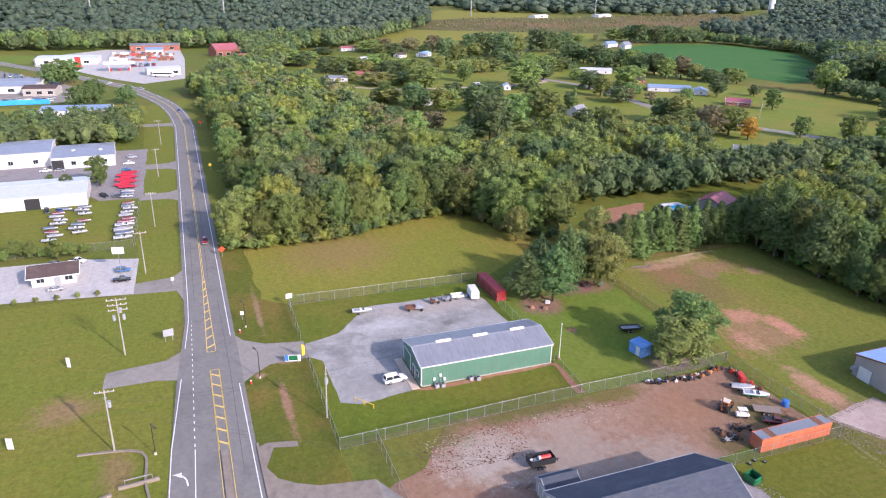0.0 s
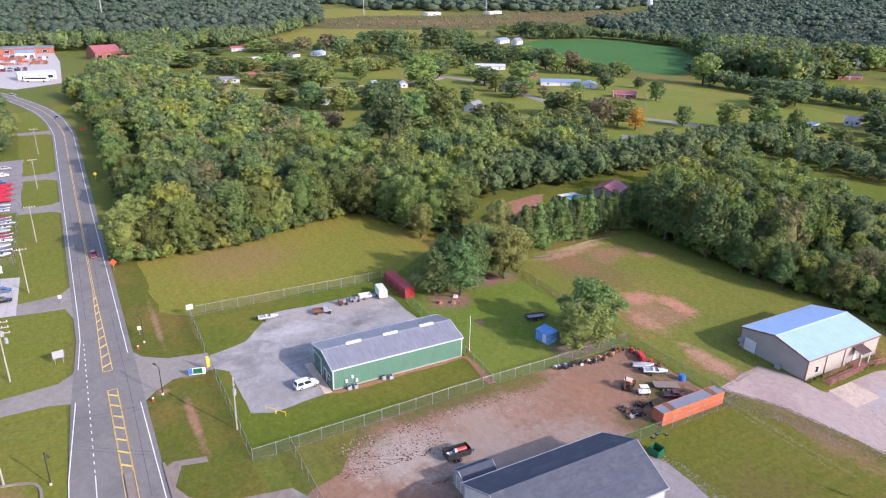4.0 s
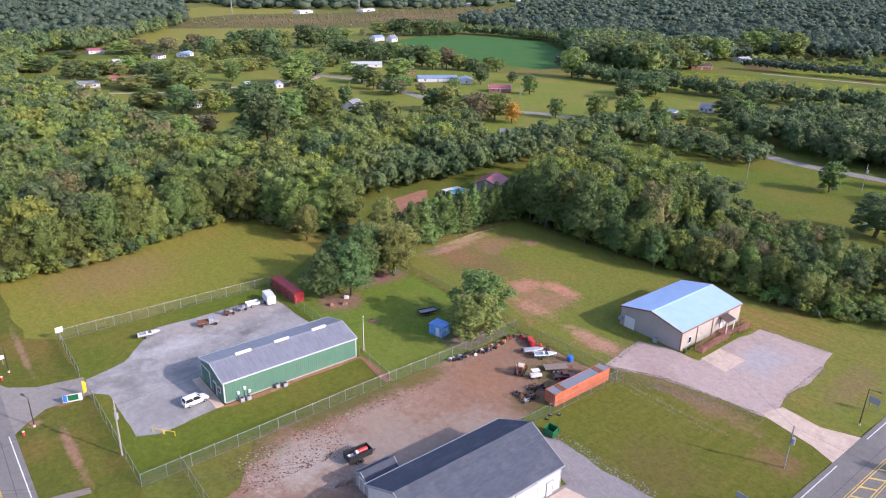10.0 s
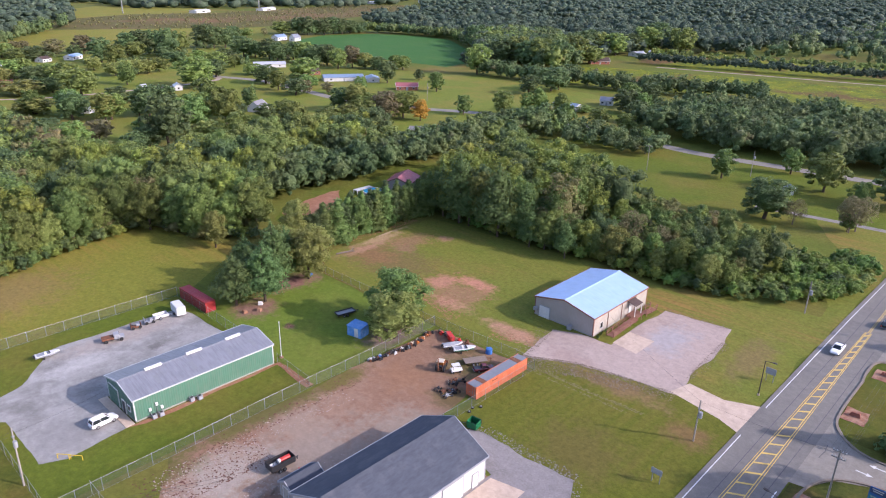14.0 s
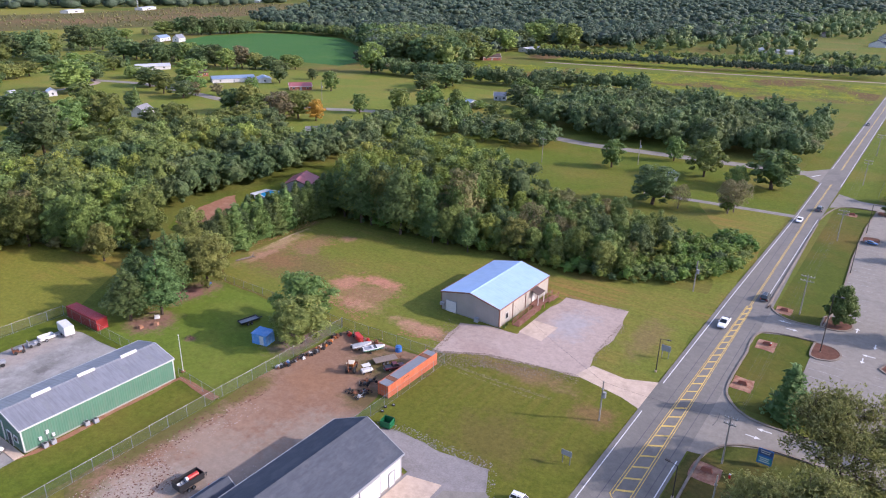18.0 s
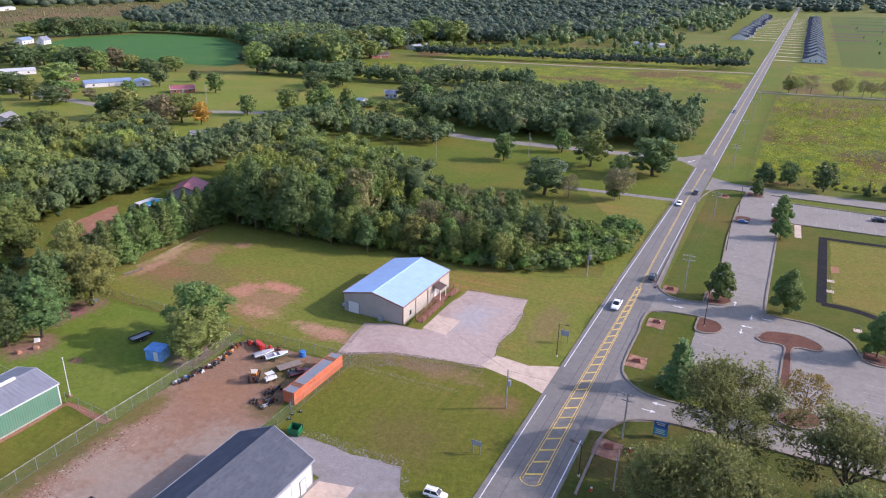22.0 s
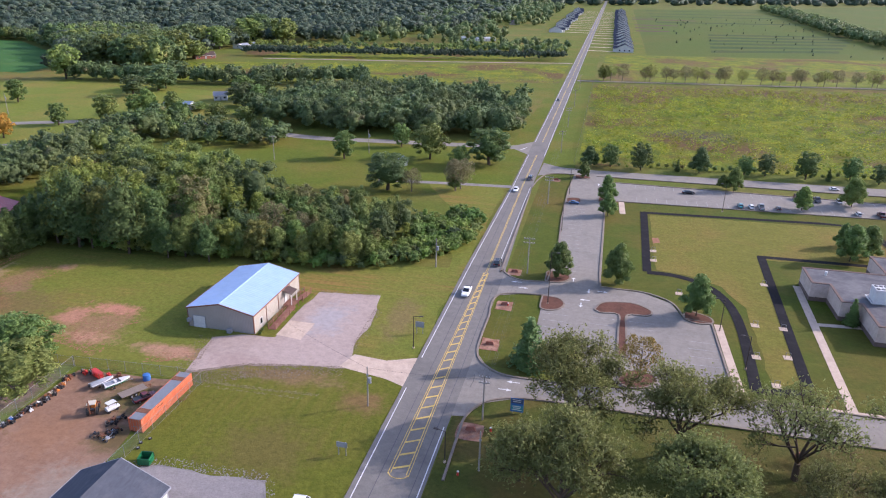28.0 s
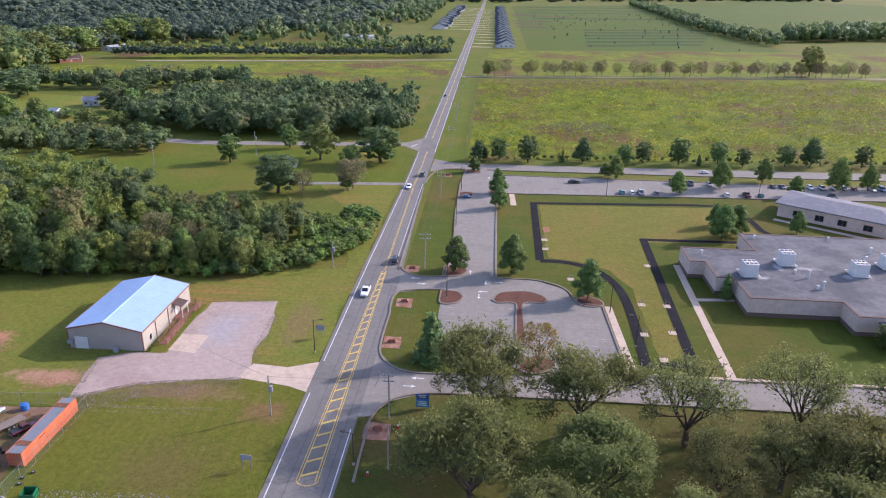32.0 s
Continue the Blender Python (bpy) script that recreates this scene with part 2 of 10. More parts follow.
CLAY = (0.36, 0.17, 0.10)
M = {
    "ground": grass("turf_rough", (0.108, 0.128, 0.026), (0.086, 0.110, 0.021), (0.140, 0.126, 0.040), big=0.02),
    "meadow": grass("turf_meadow", (0.176, 0.174, 0.034), (0.148, 0.156, 0.029), (0.204, 0.168, 0.048), mow=1.0, big=0.03, spots=[(-148, 30, 16, 18, (0.204, 0.148, 0.052))]),
    "lawn": grass("turf_lawn", (0.099, 0.125, 0.018), (0.081, 0.109, 0.015), (0.125, 0.125, 0.029), tuft=0.4),
    "lawn_bright": grass("turf_bright", (0.117, 0.162, 0.028), (0.100, 0.144, 0.024), (0.141, 0.159, 0.041), tuft=0.4, spots=[(-97, 62.5, 1.4, 1.4, (0.257, 0.122, 0.101)), (-108, 62, 6, 6, (0.232, 0.119, 0.101)), (-113, 74, 5, 9, (0.240, 0.114, 0.111)), (-82, 73.5, 4.5, 8, (0.222, 0.139, 0.134))]),
    "lawn_dry": grass("turf_dry", (0.108, 0.118, 0.020), (0.090, 0.106, 0.016), (0.136, 0.124, 0.034), (0.194, 0.119, 0.057), 0.025, (0.42, 0.7), (0.70, 0.78), mow=-1.0, spots=[(-99, -21, 5, 6, (0.215, 0.126, 0.069)), (-31, 84, 5, 4, (0.175, 0.107, 0.046)), (-45, 88, 12, 3.5, (0.194, 0.126, 0.062)), (-82, -13, 7, 3, (0.168, 0.100, 0.046)), (-40, 70, 10, 9, (0.116, 0.097, 0.026))]),
    "back_field": grass("turf_back", (0.148, 0.156, 0.034), (0.112, 0.138, 0.027), (0.190, 0.144, 0.052), None, 0.03, (0.46, 0.66), (0.66, 0.74), mow=1.0, spots=[(-108, 97, 18, 11, (0.151, 0.111, 0.042)), (-85, 95, 8, 9, (0.250, 0.150, 0.080)), (-92, 96.5, 4, 6, (0.370, 0.180, 0.118)), (-83, 90.5, 7, 2.6, (0.360, 0.195, 0.122)), (-86, 101.2, 7, 3.2, (0.420, 0.190, 0.130)), (-113, 96, 9, 6, (0.205, 0.118, 0.055)), (-119.6, 104, 2.2, 10, (0.340, 0.230, 0.130)), (-114, 108, 5, 8, (0.225, 0.140, 0.070)), (-109, 115.5, 2.5, 2.5, (0.330, 0.180, 0.115)), (-122, 108, 1.6, 9, (0.40, 0.28, 0.19)), (-67, 90, 9, 3.0, (0.370, 0.200, 0.138)), (-117.5, 97, 2.2, 11, (0.313, 0.182, 0.115)), (-111, 104, 4, 4, (0.222, 0.135, 0.074)), (-33, 112, 4, 12, (0.172, 0.130, 0.052))]),
    "verge": grass("turf_verge", (0.098, 0.107, 0.019), (0.079, 0.093, 0.017), (0.140, 0.111, 0.034), (0.209, 0.107, 0.055), 0.05, (0.5, 0.7), (0.68, 0.75), spots=[(-90, 9.9, 9, 0.9, (0.270, 0.150, 0.095)), (-124, 9.3, 12, 0.8, (0.235, 0.150, 0.085)), (-99.5, 7.1, 1.2, 1.2, (0.3, 0.18, 0.11)), (-103, 11.5, 2, 1.6, (0.27, 0.16, 0.10))]),
    "lawn_pasture": grass("turf_pasture", (0.138, 0.165, 0.032), (0.116, 0.146, 0.027), (0.165, 0.160, 0.045), tuft=0.35),
    # greens set darker to hold the pecan shade in the turf colour
    "lawn_grove_shaded": grass("turf_grove_shaded", (0.070, 0.082, 0.020), (0.054, 0.068, 0.016), (0.108, 0.088, 0.034), (0.16, 0.10, 0.05), 0.05, (0.45, 0.65), (0.64, 0.74)),
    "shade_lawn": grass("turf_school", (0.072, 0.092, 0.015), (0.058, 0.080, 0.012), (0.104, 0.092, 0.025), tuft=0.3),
    "school_field": grass("turf_playing", (0.150, 0.140, 0.032), (0.122, 0.124, 0.026), (0.170, 0.134, 0.044), big=0.04),
    "soy": grass("crop_green", (0.042, 0.122, 0.034), (0.035, 0.106, 0.029), (0.055, 0.130, 0.036), mow=1.0, tuft=0.25),
    "goldenrod": grass("weed_field", (0.200, 0.204, 0.014), (0.056, 0.098, 0.016), (0.104, 0.078, 0.036), big=0.02, dry_cut=(0.50, 0.60), tuft=1.0, mid_scale=0.09, fine_scale=0.6, spots=[(140, 428, 300, 24, (0.112, 0.074, 0.034)), (230, 350, 90, 30, (0.118, 0.086, 0.034)), (40, 300, 26, 14, (0.083, 0.075, 0.043)), (150, 330, 60, 12, (0.086, 0.079, 0.039))]),
    "scrub": grass("scrub_field", (0.110, 0.093, 0.039), (0.077, 0.082, 0.025), (0.146, 0.100, 0.057), big=0.01, tuft=0.8),
    "crop_rows": grass("nursery_rows", (0.070, 0.106, 0.016), (0.054, 0.090, 0.015), (0.092, 0.098, 0.025), mow=1.0, big=0.01),
    "crop_strip": grass("nursery_strip", (0.026, 0.058, 0.015), (0.036, 0.070, 0.017), (0.048, 0.068, 0.020), big=0.03),
    "plot_brown": surface("bare_plot", (0.092, 0.056, 0.042), (0.072, 0.046, 0.036), (0.112, 0.076, 0.056), 0.95, 0, 0.1, 0.05, 1.0, 0.3),
    "stall_line": surface("faded_stall_paint", (0.36, 0.35, 0.345), (0.28, 0.27, 0.27), (0.19, 0.18, 0.18), 0.8, 0, 0.2, 0.8, 6.0, 0.05, amount=0.7, cut=(0.42, 0.6)),
    "pine_straw": surface("pine_straw", (0.135, 0.065, 0.044), (0.094, 0.044, 0.031), (0.068, 0.037, 0.026), 0.95, 0, 0.1, 0.5, 3.0, 0.5),
    "clay_bed": surface("clay_bed", (0.270, 0.128, 0.082), (0.170, 0.080, 0.054), (0.340, 0.215, 0.150), 0.95, 0, 0.1, 0.7, 3.0, 0.5, amount=0.7, cut=(0.42, 0.6)),
    "clay": surface("clay_bare", (0.292, 0.143, 0.086), (0.219, 0.107, 0.065), (0.336, 0.214, 0.143), 0.95, 0, 0.1, 0.3, 2.0, 0.4),
    "dirt": surface("yard_dirt", (0.235, 0.140, 0.092), (0.185, 0.108, 0.070), (0.262, 0.178, 0.126), 0.95, 0, 0.1, 0.12, 1.6, 0.5, amount=0.6, spots=[(-64, 44, 11, 13, (0.245, 0.198, 0.157)), (-69, 33, 7, 9, (0.294, 0.255, 0.206)), (-60, 56, 8, 9, (0.237, 0.189, 0.149)), (-72, 46, 6, 6, (0.252, 0.186, 0.138)), (-70, 66, 7, 7, (0.224, 0.123, 0.071)), (-65, 76, 8, 6, (0.081, 0.076, 0.023)), (-61, 67, 4, 5, (0.112, 0.083, 0.034)), (-77.5, 46, 3.4, 22, (0.088, 0.088, 0.020)), (-76, 26, 5, 10, (0.084, 0.088, 0.018)), (-76.5, 58, 2.6, 8, (0.119, 0.100, 0.028))]),
    "gravel": surface("gravel_pale", (0.370, 0.292, 0.250), (0.300, 0.238, 0.208), (0.225, 0.172, 0.145), 0.95, 0, 0.1, 0.10, 5.0, 0.5, amount=0.5, spots=[(-46, 108, 5, 9, (0.296, 0.276, 0.272)), (-55, 90, 8, 3, (0.288, 0.214, 0.184))]),
    "gravel_spilt": surface("gravel_spilt", (0.215, 0.170, 0.125), (0.170, 0.135, 0.098), (0.130, 0.105, 0.070), 0.95, 0, 0.1, 0.3, 3.0, 0.5, amount=0.6),
    "plot_pale": surface("dry_worn_grass", (0.175, 0.150, 0.070), (0.145, 0.130, 0.056), None, 0.95, 0, 0.1, 0.3, 3.0, 0.3),
    "gravel_grey": surface("gravel_grey", (0.247, 0.227, 0.219), (0.181, 0.166, 0.159), (0.145, 0.131, 0.121), 0.95, 0, 0.1, 0.2, 4.0, 0.5, amount=0.6),
    "lot": surface("lot_gravel", (0.297, 0.288, 0.267), (0.228, 0.220, 0.205), (0.146, 0.138, 0.125), 0.9, 0, 0.15, 0.16, 1.2, 0.2, stretch=(0.5, 0.16, 1.0), amount=0.75, cut=(0.46, 0.64), spots=[(-114.5, 40, 4, 14, (0.284, 0.245, 0.211)), (-105, 48, 7, 6, (0.267, 0.258, 0.245)), (-107, 42, 1.6, 2.2, (0.120, 0.112, 0.103)), (-92, 22, 6, 6, (0.215, 0.206, 0.194)), (-110, 30, 3, 8, (0.344, 0.331, 0.310)), (-100, 38, 5, 9, (0.327, 0.318, 0.301))]),
    "asphalt": surface("asphalt_road", (0.172, 0.160, 0.142), (0.140, 0.130, 0.116), (0.104, 0.097, 0.088), 0.85, 0, 0.25, 0.12, 7.0, 0.15, amount=0.5),
    "asphalt_lot": surface("asphalt_lot", (0.232, 0.212, 0.182), (0.192, 0.176, 0.152), (0.148, 0.136, 0.118), 0.9, 0, 0.15, 0.16, 6.0, 0.15, amount=0.5),
    "asphalt_dark": surface("asphalt_path", (0.021, 0.020, 0.022), (0.015, 0.015, 0.017), (0.032, 0.031, 0.032), 0.95, 0, 0.05, 0.3, 8.0, 0.15),
    "patch": surface("asphalt_patch", (0.105, 0.101, 0.105), (0.084, 0.080, 0.084), None, 0.85, 0, 0.25, 0.2, 6.0, 0.1),
    "concrete": surface("concrete", (0.479, 0.372, 0.283), (0.412, 0.324, 0.251), (0.271, 0.214, 0.173), 0.85, 0, 0.2, 0.4, 5.0, 0.15, amount=0.4),
    "kerb": surface("kerb_concrete", (0.215, 0.178, 0.142), (0.176, 0.146, 0.118), (0.134, 0.110, 0.090), 0.85, 0, 0.2, 0.6, 5.0, 0.15),
    "white_line": surface("road_paint_white", (0.622, 0.622, 0.613), (0.521, 0.521, 0.512), (0.336, 0.336, 0.336), 0.7, 0, 0.3, 0.5, 6.0, 0.05, amount=0.4),
    "yellow_line": surface("road_paint_yellow", (0.605, 0.420, 0.109), (0.504, 0.353, 0.092), (0.319, 0.252, 0.118), 0.7, 0, 0.3, 0.5, 6.0, 0.05, amount=0.4),
    "bark": surface("bark", (0.109, 0.080, 0.059), (0.067, 0.050, 0.038), None, 0.95, 0, 0.1, 1.0, 6.0, 0.5, "object", (1, 1, 0.2)),
    "bark_pale": surface("bark_pale", (0.202, 0.168, 0.143), (0.126, 0.101, 0.084), None, 0.95, 0, 0.1, 1.0, 6.0, 0.5, "object", (1, 1, 0.2)),
    "pole_wood": surface("pole_wood", (0.218, 0.176, 0.143), (0.151, 0.122, 0.101), None, 0.9, 0, 0.15, 1.0, 5.0, 0.3, "object", (1, 1, 0.15)),
    "pole_grey": surface("pole_weathered", (0.30, 0.275, 0.245), (0.215, 0.195, 0.17), None, 0.9, 0, 0.15, 1.0, 5.0, 0.3, "object", (1, 1, 0.15)),
    "concrete_grey": surface("concrete_lot", (0.40, 0.375, 0.345), (0.345, 0.325, 0.30), (0.26, 0.245, 0.225), 0.85, 0, 0.2, 0.3, 5.0, 0.15, amount=0.5),
    "lawn_pale": grass("turf_pale", (0.133, 0.150, 0.026), (0.115, 0.135, 0.022), (0.152, 0.143, 0.035), mow=-1.0, big=0.025, spots=[(-99, -21, 5, 6, (0.221, 0.143, 0.071)), (-82, -13, 7, 3, (0.197, 0.135, 0.057))]),
    "deck_wood": surface("deck_wood", (0.218, 0.101, 0.071), (0.151, 0.071, 0.050), (0.269, 0.168, 0.126), 0.8, 0, 0.2, 1.0, 4.0, 0.2, "object", vary=0.15),
    "wire": plain("wire_black", (0.05, 0.05, 0.05), 0.6),
    "steel": plain("galvanised_steel", (0.252, 0.260, 0.269), 0.5, 0.5),
    "netting": netting("chain_link"),
    "lamp_black": plain("dark_bronze_metal", (0.05, 0.04, 0.035), 0.5, 0.3),
    "white": plain("white_paint", (0.563, 0.556, 0.542), 0.5),
    "cream": plain("cream_paint", (0.487, 0.437, 0.336), 0.6),
    "black": plain("black_paint", (0.025, 0.025, 0.027), 0.4),
    "rubber": plain("rubber", (0.02, 0.02, 0.02), 0.85),
    "grey": plain("grey_paint", (0.252, 0.260, 0.277), 0.5),
    "red": plain("red_paint", (0.462, 0.034, 0.025), 0.45),
    "blue": plain("blue_paint", (0.034, 0.134, 0.378), 0.5),
    "green": plain("green_paint", (0.005, 0.109, 0.042), 0.45),
    "yellow": plain("yellow_paint", (0.588, 0.403, 0.025), 0.5),
    "orange": plain("orange_paint", (0.521, 0.168, 0.025), 0.55),
    "rust": surface("rusty_steel", (0.202, 0.084, 0.046), (0.126, 0.055, 0.034), (0.269, 0.168, 0.118), 0.85, 0.2, 0.2, 1.5, 6.0, 0.2, "object"),
    "glass": glass_mat("dark_glass"),
    "lens": plain("lamp_lens", (0.65, 0.65, 0.62), 0.2),
    "leaf": leaf_mat("leaf_green", (0.066, 0.104, 0.030), (0.096, 0.135, 0.042), None, 0.26),
    "leaf_mixed": leaf_mat("leaf_mixed", (0.084, 0.115, 0.030), (0.116, 0.144, 0.042), None, 0.30),
    "leaf_pine": leaf_mat("leaf_pine", (0.058, 0.098, 0.034), (0.084, 0.126, 0.043), None, 0.20),
    "leaf_light": leaf_mat("leaf_light", (0.087, 0.139, 0.036), (0.139, 0.191, 0.056), None, 0.2),
    "leaf_olive": leaf_mat("leaf_olive", (0.118, 0.140, 0.040), (0.160, 0.176, 0.054), None, 0.22),
    "leaf_rust": leaf_mat("leaf_autumn", (0.224, 0.118, 0.022), (0.291, 0.168, 0.033), None, 0.15),
    "leaf_dry": leaf_mat("leaf_withered", (0.096, 0.090, 0.048), (0.132, 0.118, 0.062), None, 0.2),
    "leaf_turning": leaf_mat("leaf_turning", (0.105, 0.100, 0.022), (0.180, 0.115, 0.026), None, 0.15),
    "leaf_pecan": leaf_mat("leaf_pecan", (0.102, 0.118, 0.040), (0.146, 0.158, 0.054), None, 0.2),
    "wood_mass": leaf_mat("woods_leaf", (0.082, 0.116, 0.033), (0.112, 0.148, 0.045), (0.132, 0.130, 0.048), 0.30, True),
    "wood_mid": leaf_mat("woods_mid_leaf", (0.062, 0.092, 0.035), (0.088, 0.120, 0.048), (0.108, 0.106, 0.052), 0.30, True),
    # blue of the distance haze is mixed into these leaf colours
    "wood_far": leaf_mat("woods_hazed_leaf", (0.034, 0.054, 0.036), (0.046, 0.066, 0.044), (0.050, 0.060, 0.046), 0.30, True),
    "wood_yellow": leaf_mat("woods_yellow_leaf", (0.118, 0.146, 0.030), (0.150, 0.174, 0.040), None, 0.22, True),
    "wood_dark": leaf_mat("woods_dark_leaf", (0.052, 0.080, 0.033), (0.072, 0.102, 0.043), None, 0.22, True),
    "wood_brown": leaf_mat("woods_brown_leaf", (0.104, 0.100, 0.044), (0.132, 0.122, 0.054), None, 0.2, True),
    "leaf_dark": leaf_mat("leaf_dark", (0.050, 0.078, 0.031), (0.072, 0.102, 0.041), None, 0.22),
    "weeds": leaf_mat("weed_leaf", (0.074, 0.130, 0.016), (0.205, 0.205, 0.016), (0.11, 0.088, 0.04), 0.5, True),
    "vine": leaf_mat("vine_leaf", (0.084, 0.144, 0.030), (0.112, 0.178, 0.042), None, 0.25, True),
    "shrub": leaf_mat("shrub_leaf", (0.078, 0.120, 0.034), (0.108, 0.150, 0.048), (0.130, 0.134, 0.056), 0.28, True),
}


# ---- mesh helpers ----
class Geo:
    """Collects vertices and faces of one mesh."""

    def __init__(self):
        self.v, self.f = [], []

    def add(self, verts, faces):
        n = len(self.v)
        self.v += [tuple(p) for p in verts]
        self.f += [tuple(i + n for i in f) for f in faces]
        return self

    def box(self, x0, x1, y0, y1, z0, z1, m=None):
        pts = [(x, y, z) for z in (z0, z1) for x, y in ((x0, y0), (x1, y0), (x1, y1), (x0, y1))]
        if m is not None:
            pts = [m @ Vector(p) for p in pts]
        return self.add(pts, [(3, 2, 1, 0), (4, 5, 6, 7), (0, 1, 5, 4), (1, 2, 6, 5), (2, 3, 7, 6), (3, 0, 4, 7)])

    def tube(self, a, b, r0, r1=None, n=8):
        a, b = Vector(a), Vector(b)
        r1 = r0 if r1 is None else r1
        d = (b - a).normalized()
        u = d.orthogonal().normalized()
        w = d.cross(u)
        ring = [(math.cos(2 * math.pi * i / n), math.sin(2 * math.pi * i / n)) for i in range(n)]
        pts = [a + r0 * (c * u + s * w) for c, s in ring] + [b + r1 * (c * u + s * w) for c, s in ring]
        return self.add(pts, [(i, (i + 1) % n, n + (i + 1) % n, n + i) for i in range(n)] + [tuple(range(n))[::-1], tuple(range(n, 2 * n))])

    def prism(self, outline, z0, z1):
        n = len(outline)
        pts = [(x, y, z0) for x, y in outline] + [(x, y, z1) for x, y in outline]
        return self.add(pts, [tuple(range(n))[::-1], tuple(range(n, 2 * n))] + [(i, (i + 1) % n, n + (i + 1) % n, n + i) for i in range(n)])

    def loft(self, rings, caps=True):
        n = len(rings[0])
        pts = [p for r in rings for p in r]
        faces = [(k * n + i, k * n + (i + 1) % n, (k + 1) * n + (i + 1) % n, (k + 1) * n + i) for k in range(len(rings) - 1) for i in range(n)]
        if caps:
            faces += [tuple(range(n))[::-1], tuple(range((len(rings) - 1) * n, len(rings) * n))]
        return self.add(pts, faces)

    def ball(self, c, r, squash=(1, 1, 1), n=10, k=6):
        rings = []
        for j in range(1, k):
            a = math.pi * j / k
            rings.append([(c[0] + r * squash[0] * math.sin(a) * math.cos(2 * math.pi * i / n), c[1] + r * squash[1] * math.sin(a) * math.sin(2 * math.pi * i / n), c[2] - r * squash[2] * math.cos(a)) for i in range(n)])
        return self.loft(rings)

    def mesh(self, name, mat=None, smooth=False):
        me = bpy.data.meshes.new(name)
        me.from_pydata(self.v, [], self.f)
        if mat:
            me.materials.append(M[mat] if isinstance(mat, str) else mat)
        if smooth:
            me.polygons.foreach_set("use_smooth", [True] * len(me.polygons))
        me.update()
        return me


def part(name, geo, material, parent, label="", smooth=False, at=None):
    """One mesh as a part under a thing or another part."""
    me = geo if isinstance(geo, bpy.types.Mesh) else geo.mesh(name, material, smooth)
    ob = new(name, me)
    ob.parent = parent
    if at is not None:
        ob.matrix_local = at
    if label:
        tagged(ob, label)
    return ob


SMALL = Matrix.Diagonal((1 / UNIT, 1 / UNIT, 1 / UNIT, 1))
IN_METRES = {"car", "boat", "trailer", "tank", "scrap", "cone", "truck", "machine", "tractor", "cart", "rack", "wheel", "air conditioner", "exercise equipment", "bin"}


def thing(name, label, category, at=None, group="", kind=""):
    """The Empty of a thing; those drawn in metres are brought to the units of the plan."""
    if at is not None and category in IN_METRES and name != "air_conditioner":
        at = at @ SMALL
    ob = new(name)
    ob.empty_display_size = 0.5
    if at is not None:
        ob.matrix_basis = at
    return tagged(ob, label, category, group, kind)


def setting(name, geo, mat, label="", kind="structure", category="", smooth=False):
    return tagged(new(name, geo.mesh(name, mat, smooth)), label, category, "", kind)


def wavy(pts, step=3.0, amp=0.0, seed=0.0):
    """The closed outline with its edges cut into steps and shifted by noise."""
    out = []
    for i, p in enumerate(pts):
        q = pts[(i + 1) % len(pts)]
        n = max(1, int(math.dist(p, q) / step)) if amp else 1
        for k in range(n):
            x, y = p[0] + (q[0] - p[0]) * k / n, p[1] + (q[1] - p[1]) * k / n
            if amp:
                x += amp * noise.noise((x * 0.15, y * 0.15, seed)) + 0.5 * amp * noise.noise((x * 0.5, y * 0.5, seed + 5))
                y += amp * noise.noise((x * 0.15, y * 0.15, seed + 9)) + 0.5 * amp * noise.noise((x * 0.5, y * 0.5, seed + 3))
            out.append((x, y))
    return out


def patch(name, pts, mat, z, label="", amp=0.0, step=3.0, kind="structure", category=""):
    out = wavy(pts, step, amp, len(name) + pts[0][0])
    return setting(name, Geo().add([(x, y, z) for x, y in out], [tuple(range(len(out)))]), mat, label, kind, category)


def smooth_line(pts, step=4.0):
    """A Catmull-Rom line through the points."""
    out = []
    for i in range(len(pts) - 1):
        p0, p1, p2, p3 = (Vector(pts[max(0, min(len(pts) - 1, i + k))][:2]) for k in (-1, 0, 1, 2))
        n = max(1, int((p2 - p1).length / step))
        for k in range(n):
            t = k / n
            out.append(tuple(0.5 * (2 * p1 + (p2 - p0) * t + (2 * p0 - 5 * p1 + 4 * p2 - p3) * t * t + (3 * p1 - p0 - 3 * p2 + p3) * t ** 3)))
    return out + [tuple(pts[-1][:2])]


def ribbon(geo, pts, width, z, thick=0.0, shift=0.0):
    """A band along a line; with thick it is a solid strip that stands on the ground."""
    left, right = [], []
    for i, p in enumerate(pts):
        a, b = Vector(pts[max(0, i - 1)]), Vector(pts[min(len(pts) - 1, i + 1)])
        d = (b - a).normalized()
        nrm = Vector((-d.y, d.x))
        left.append(Vector(p) + nrm * (shift + width / 2))
        right.append(Vector(p) + nrm * (shift - width / 2))
    n = len(pts)
    if thick:
        rings = [[(l.x, l.y, z), (l.x, l.y, z + thick), (r.x, r.y, z + thick), (r.x, r.y, z)] for l, r in zip(left, right)]
        return geo.loft(rings)
    return geo.add([(p.x, p.y, z) for p in left + right], [(i + n, i + n + 1, i + 1, i) for i in range(n - 1)])


def dashes(geo, a, b, width, z, dash, gap):
    a, b = Vector(a), Vector(b)
    d, s = (b - a).normalized(), 0.0
    while s < (b - a).length:
        p, q = a + d * s, a + d * min(s + dash, (b - a).length)
        ribbon(geo, [tuple(p), tuple(q)], width, z)
        s += dash + gap
    return geo


# ---- ground, fields and paved areas ----
G = Geo()
G.add([(-4500, -4500, 0), (4500, -4500, 0), (4500, 4500, 0), (-4500, 4500, 0)], [(0, 1, 2, 3)])
setting("ground", G, "ground", "rough green and tan grassland")

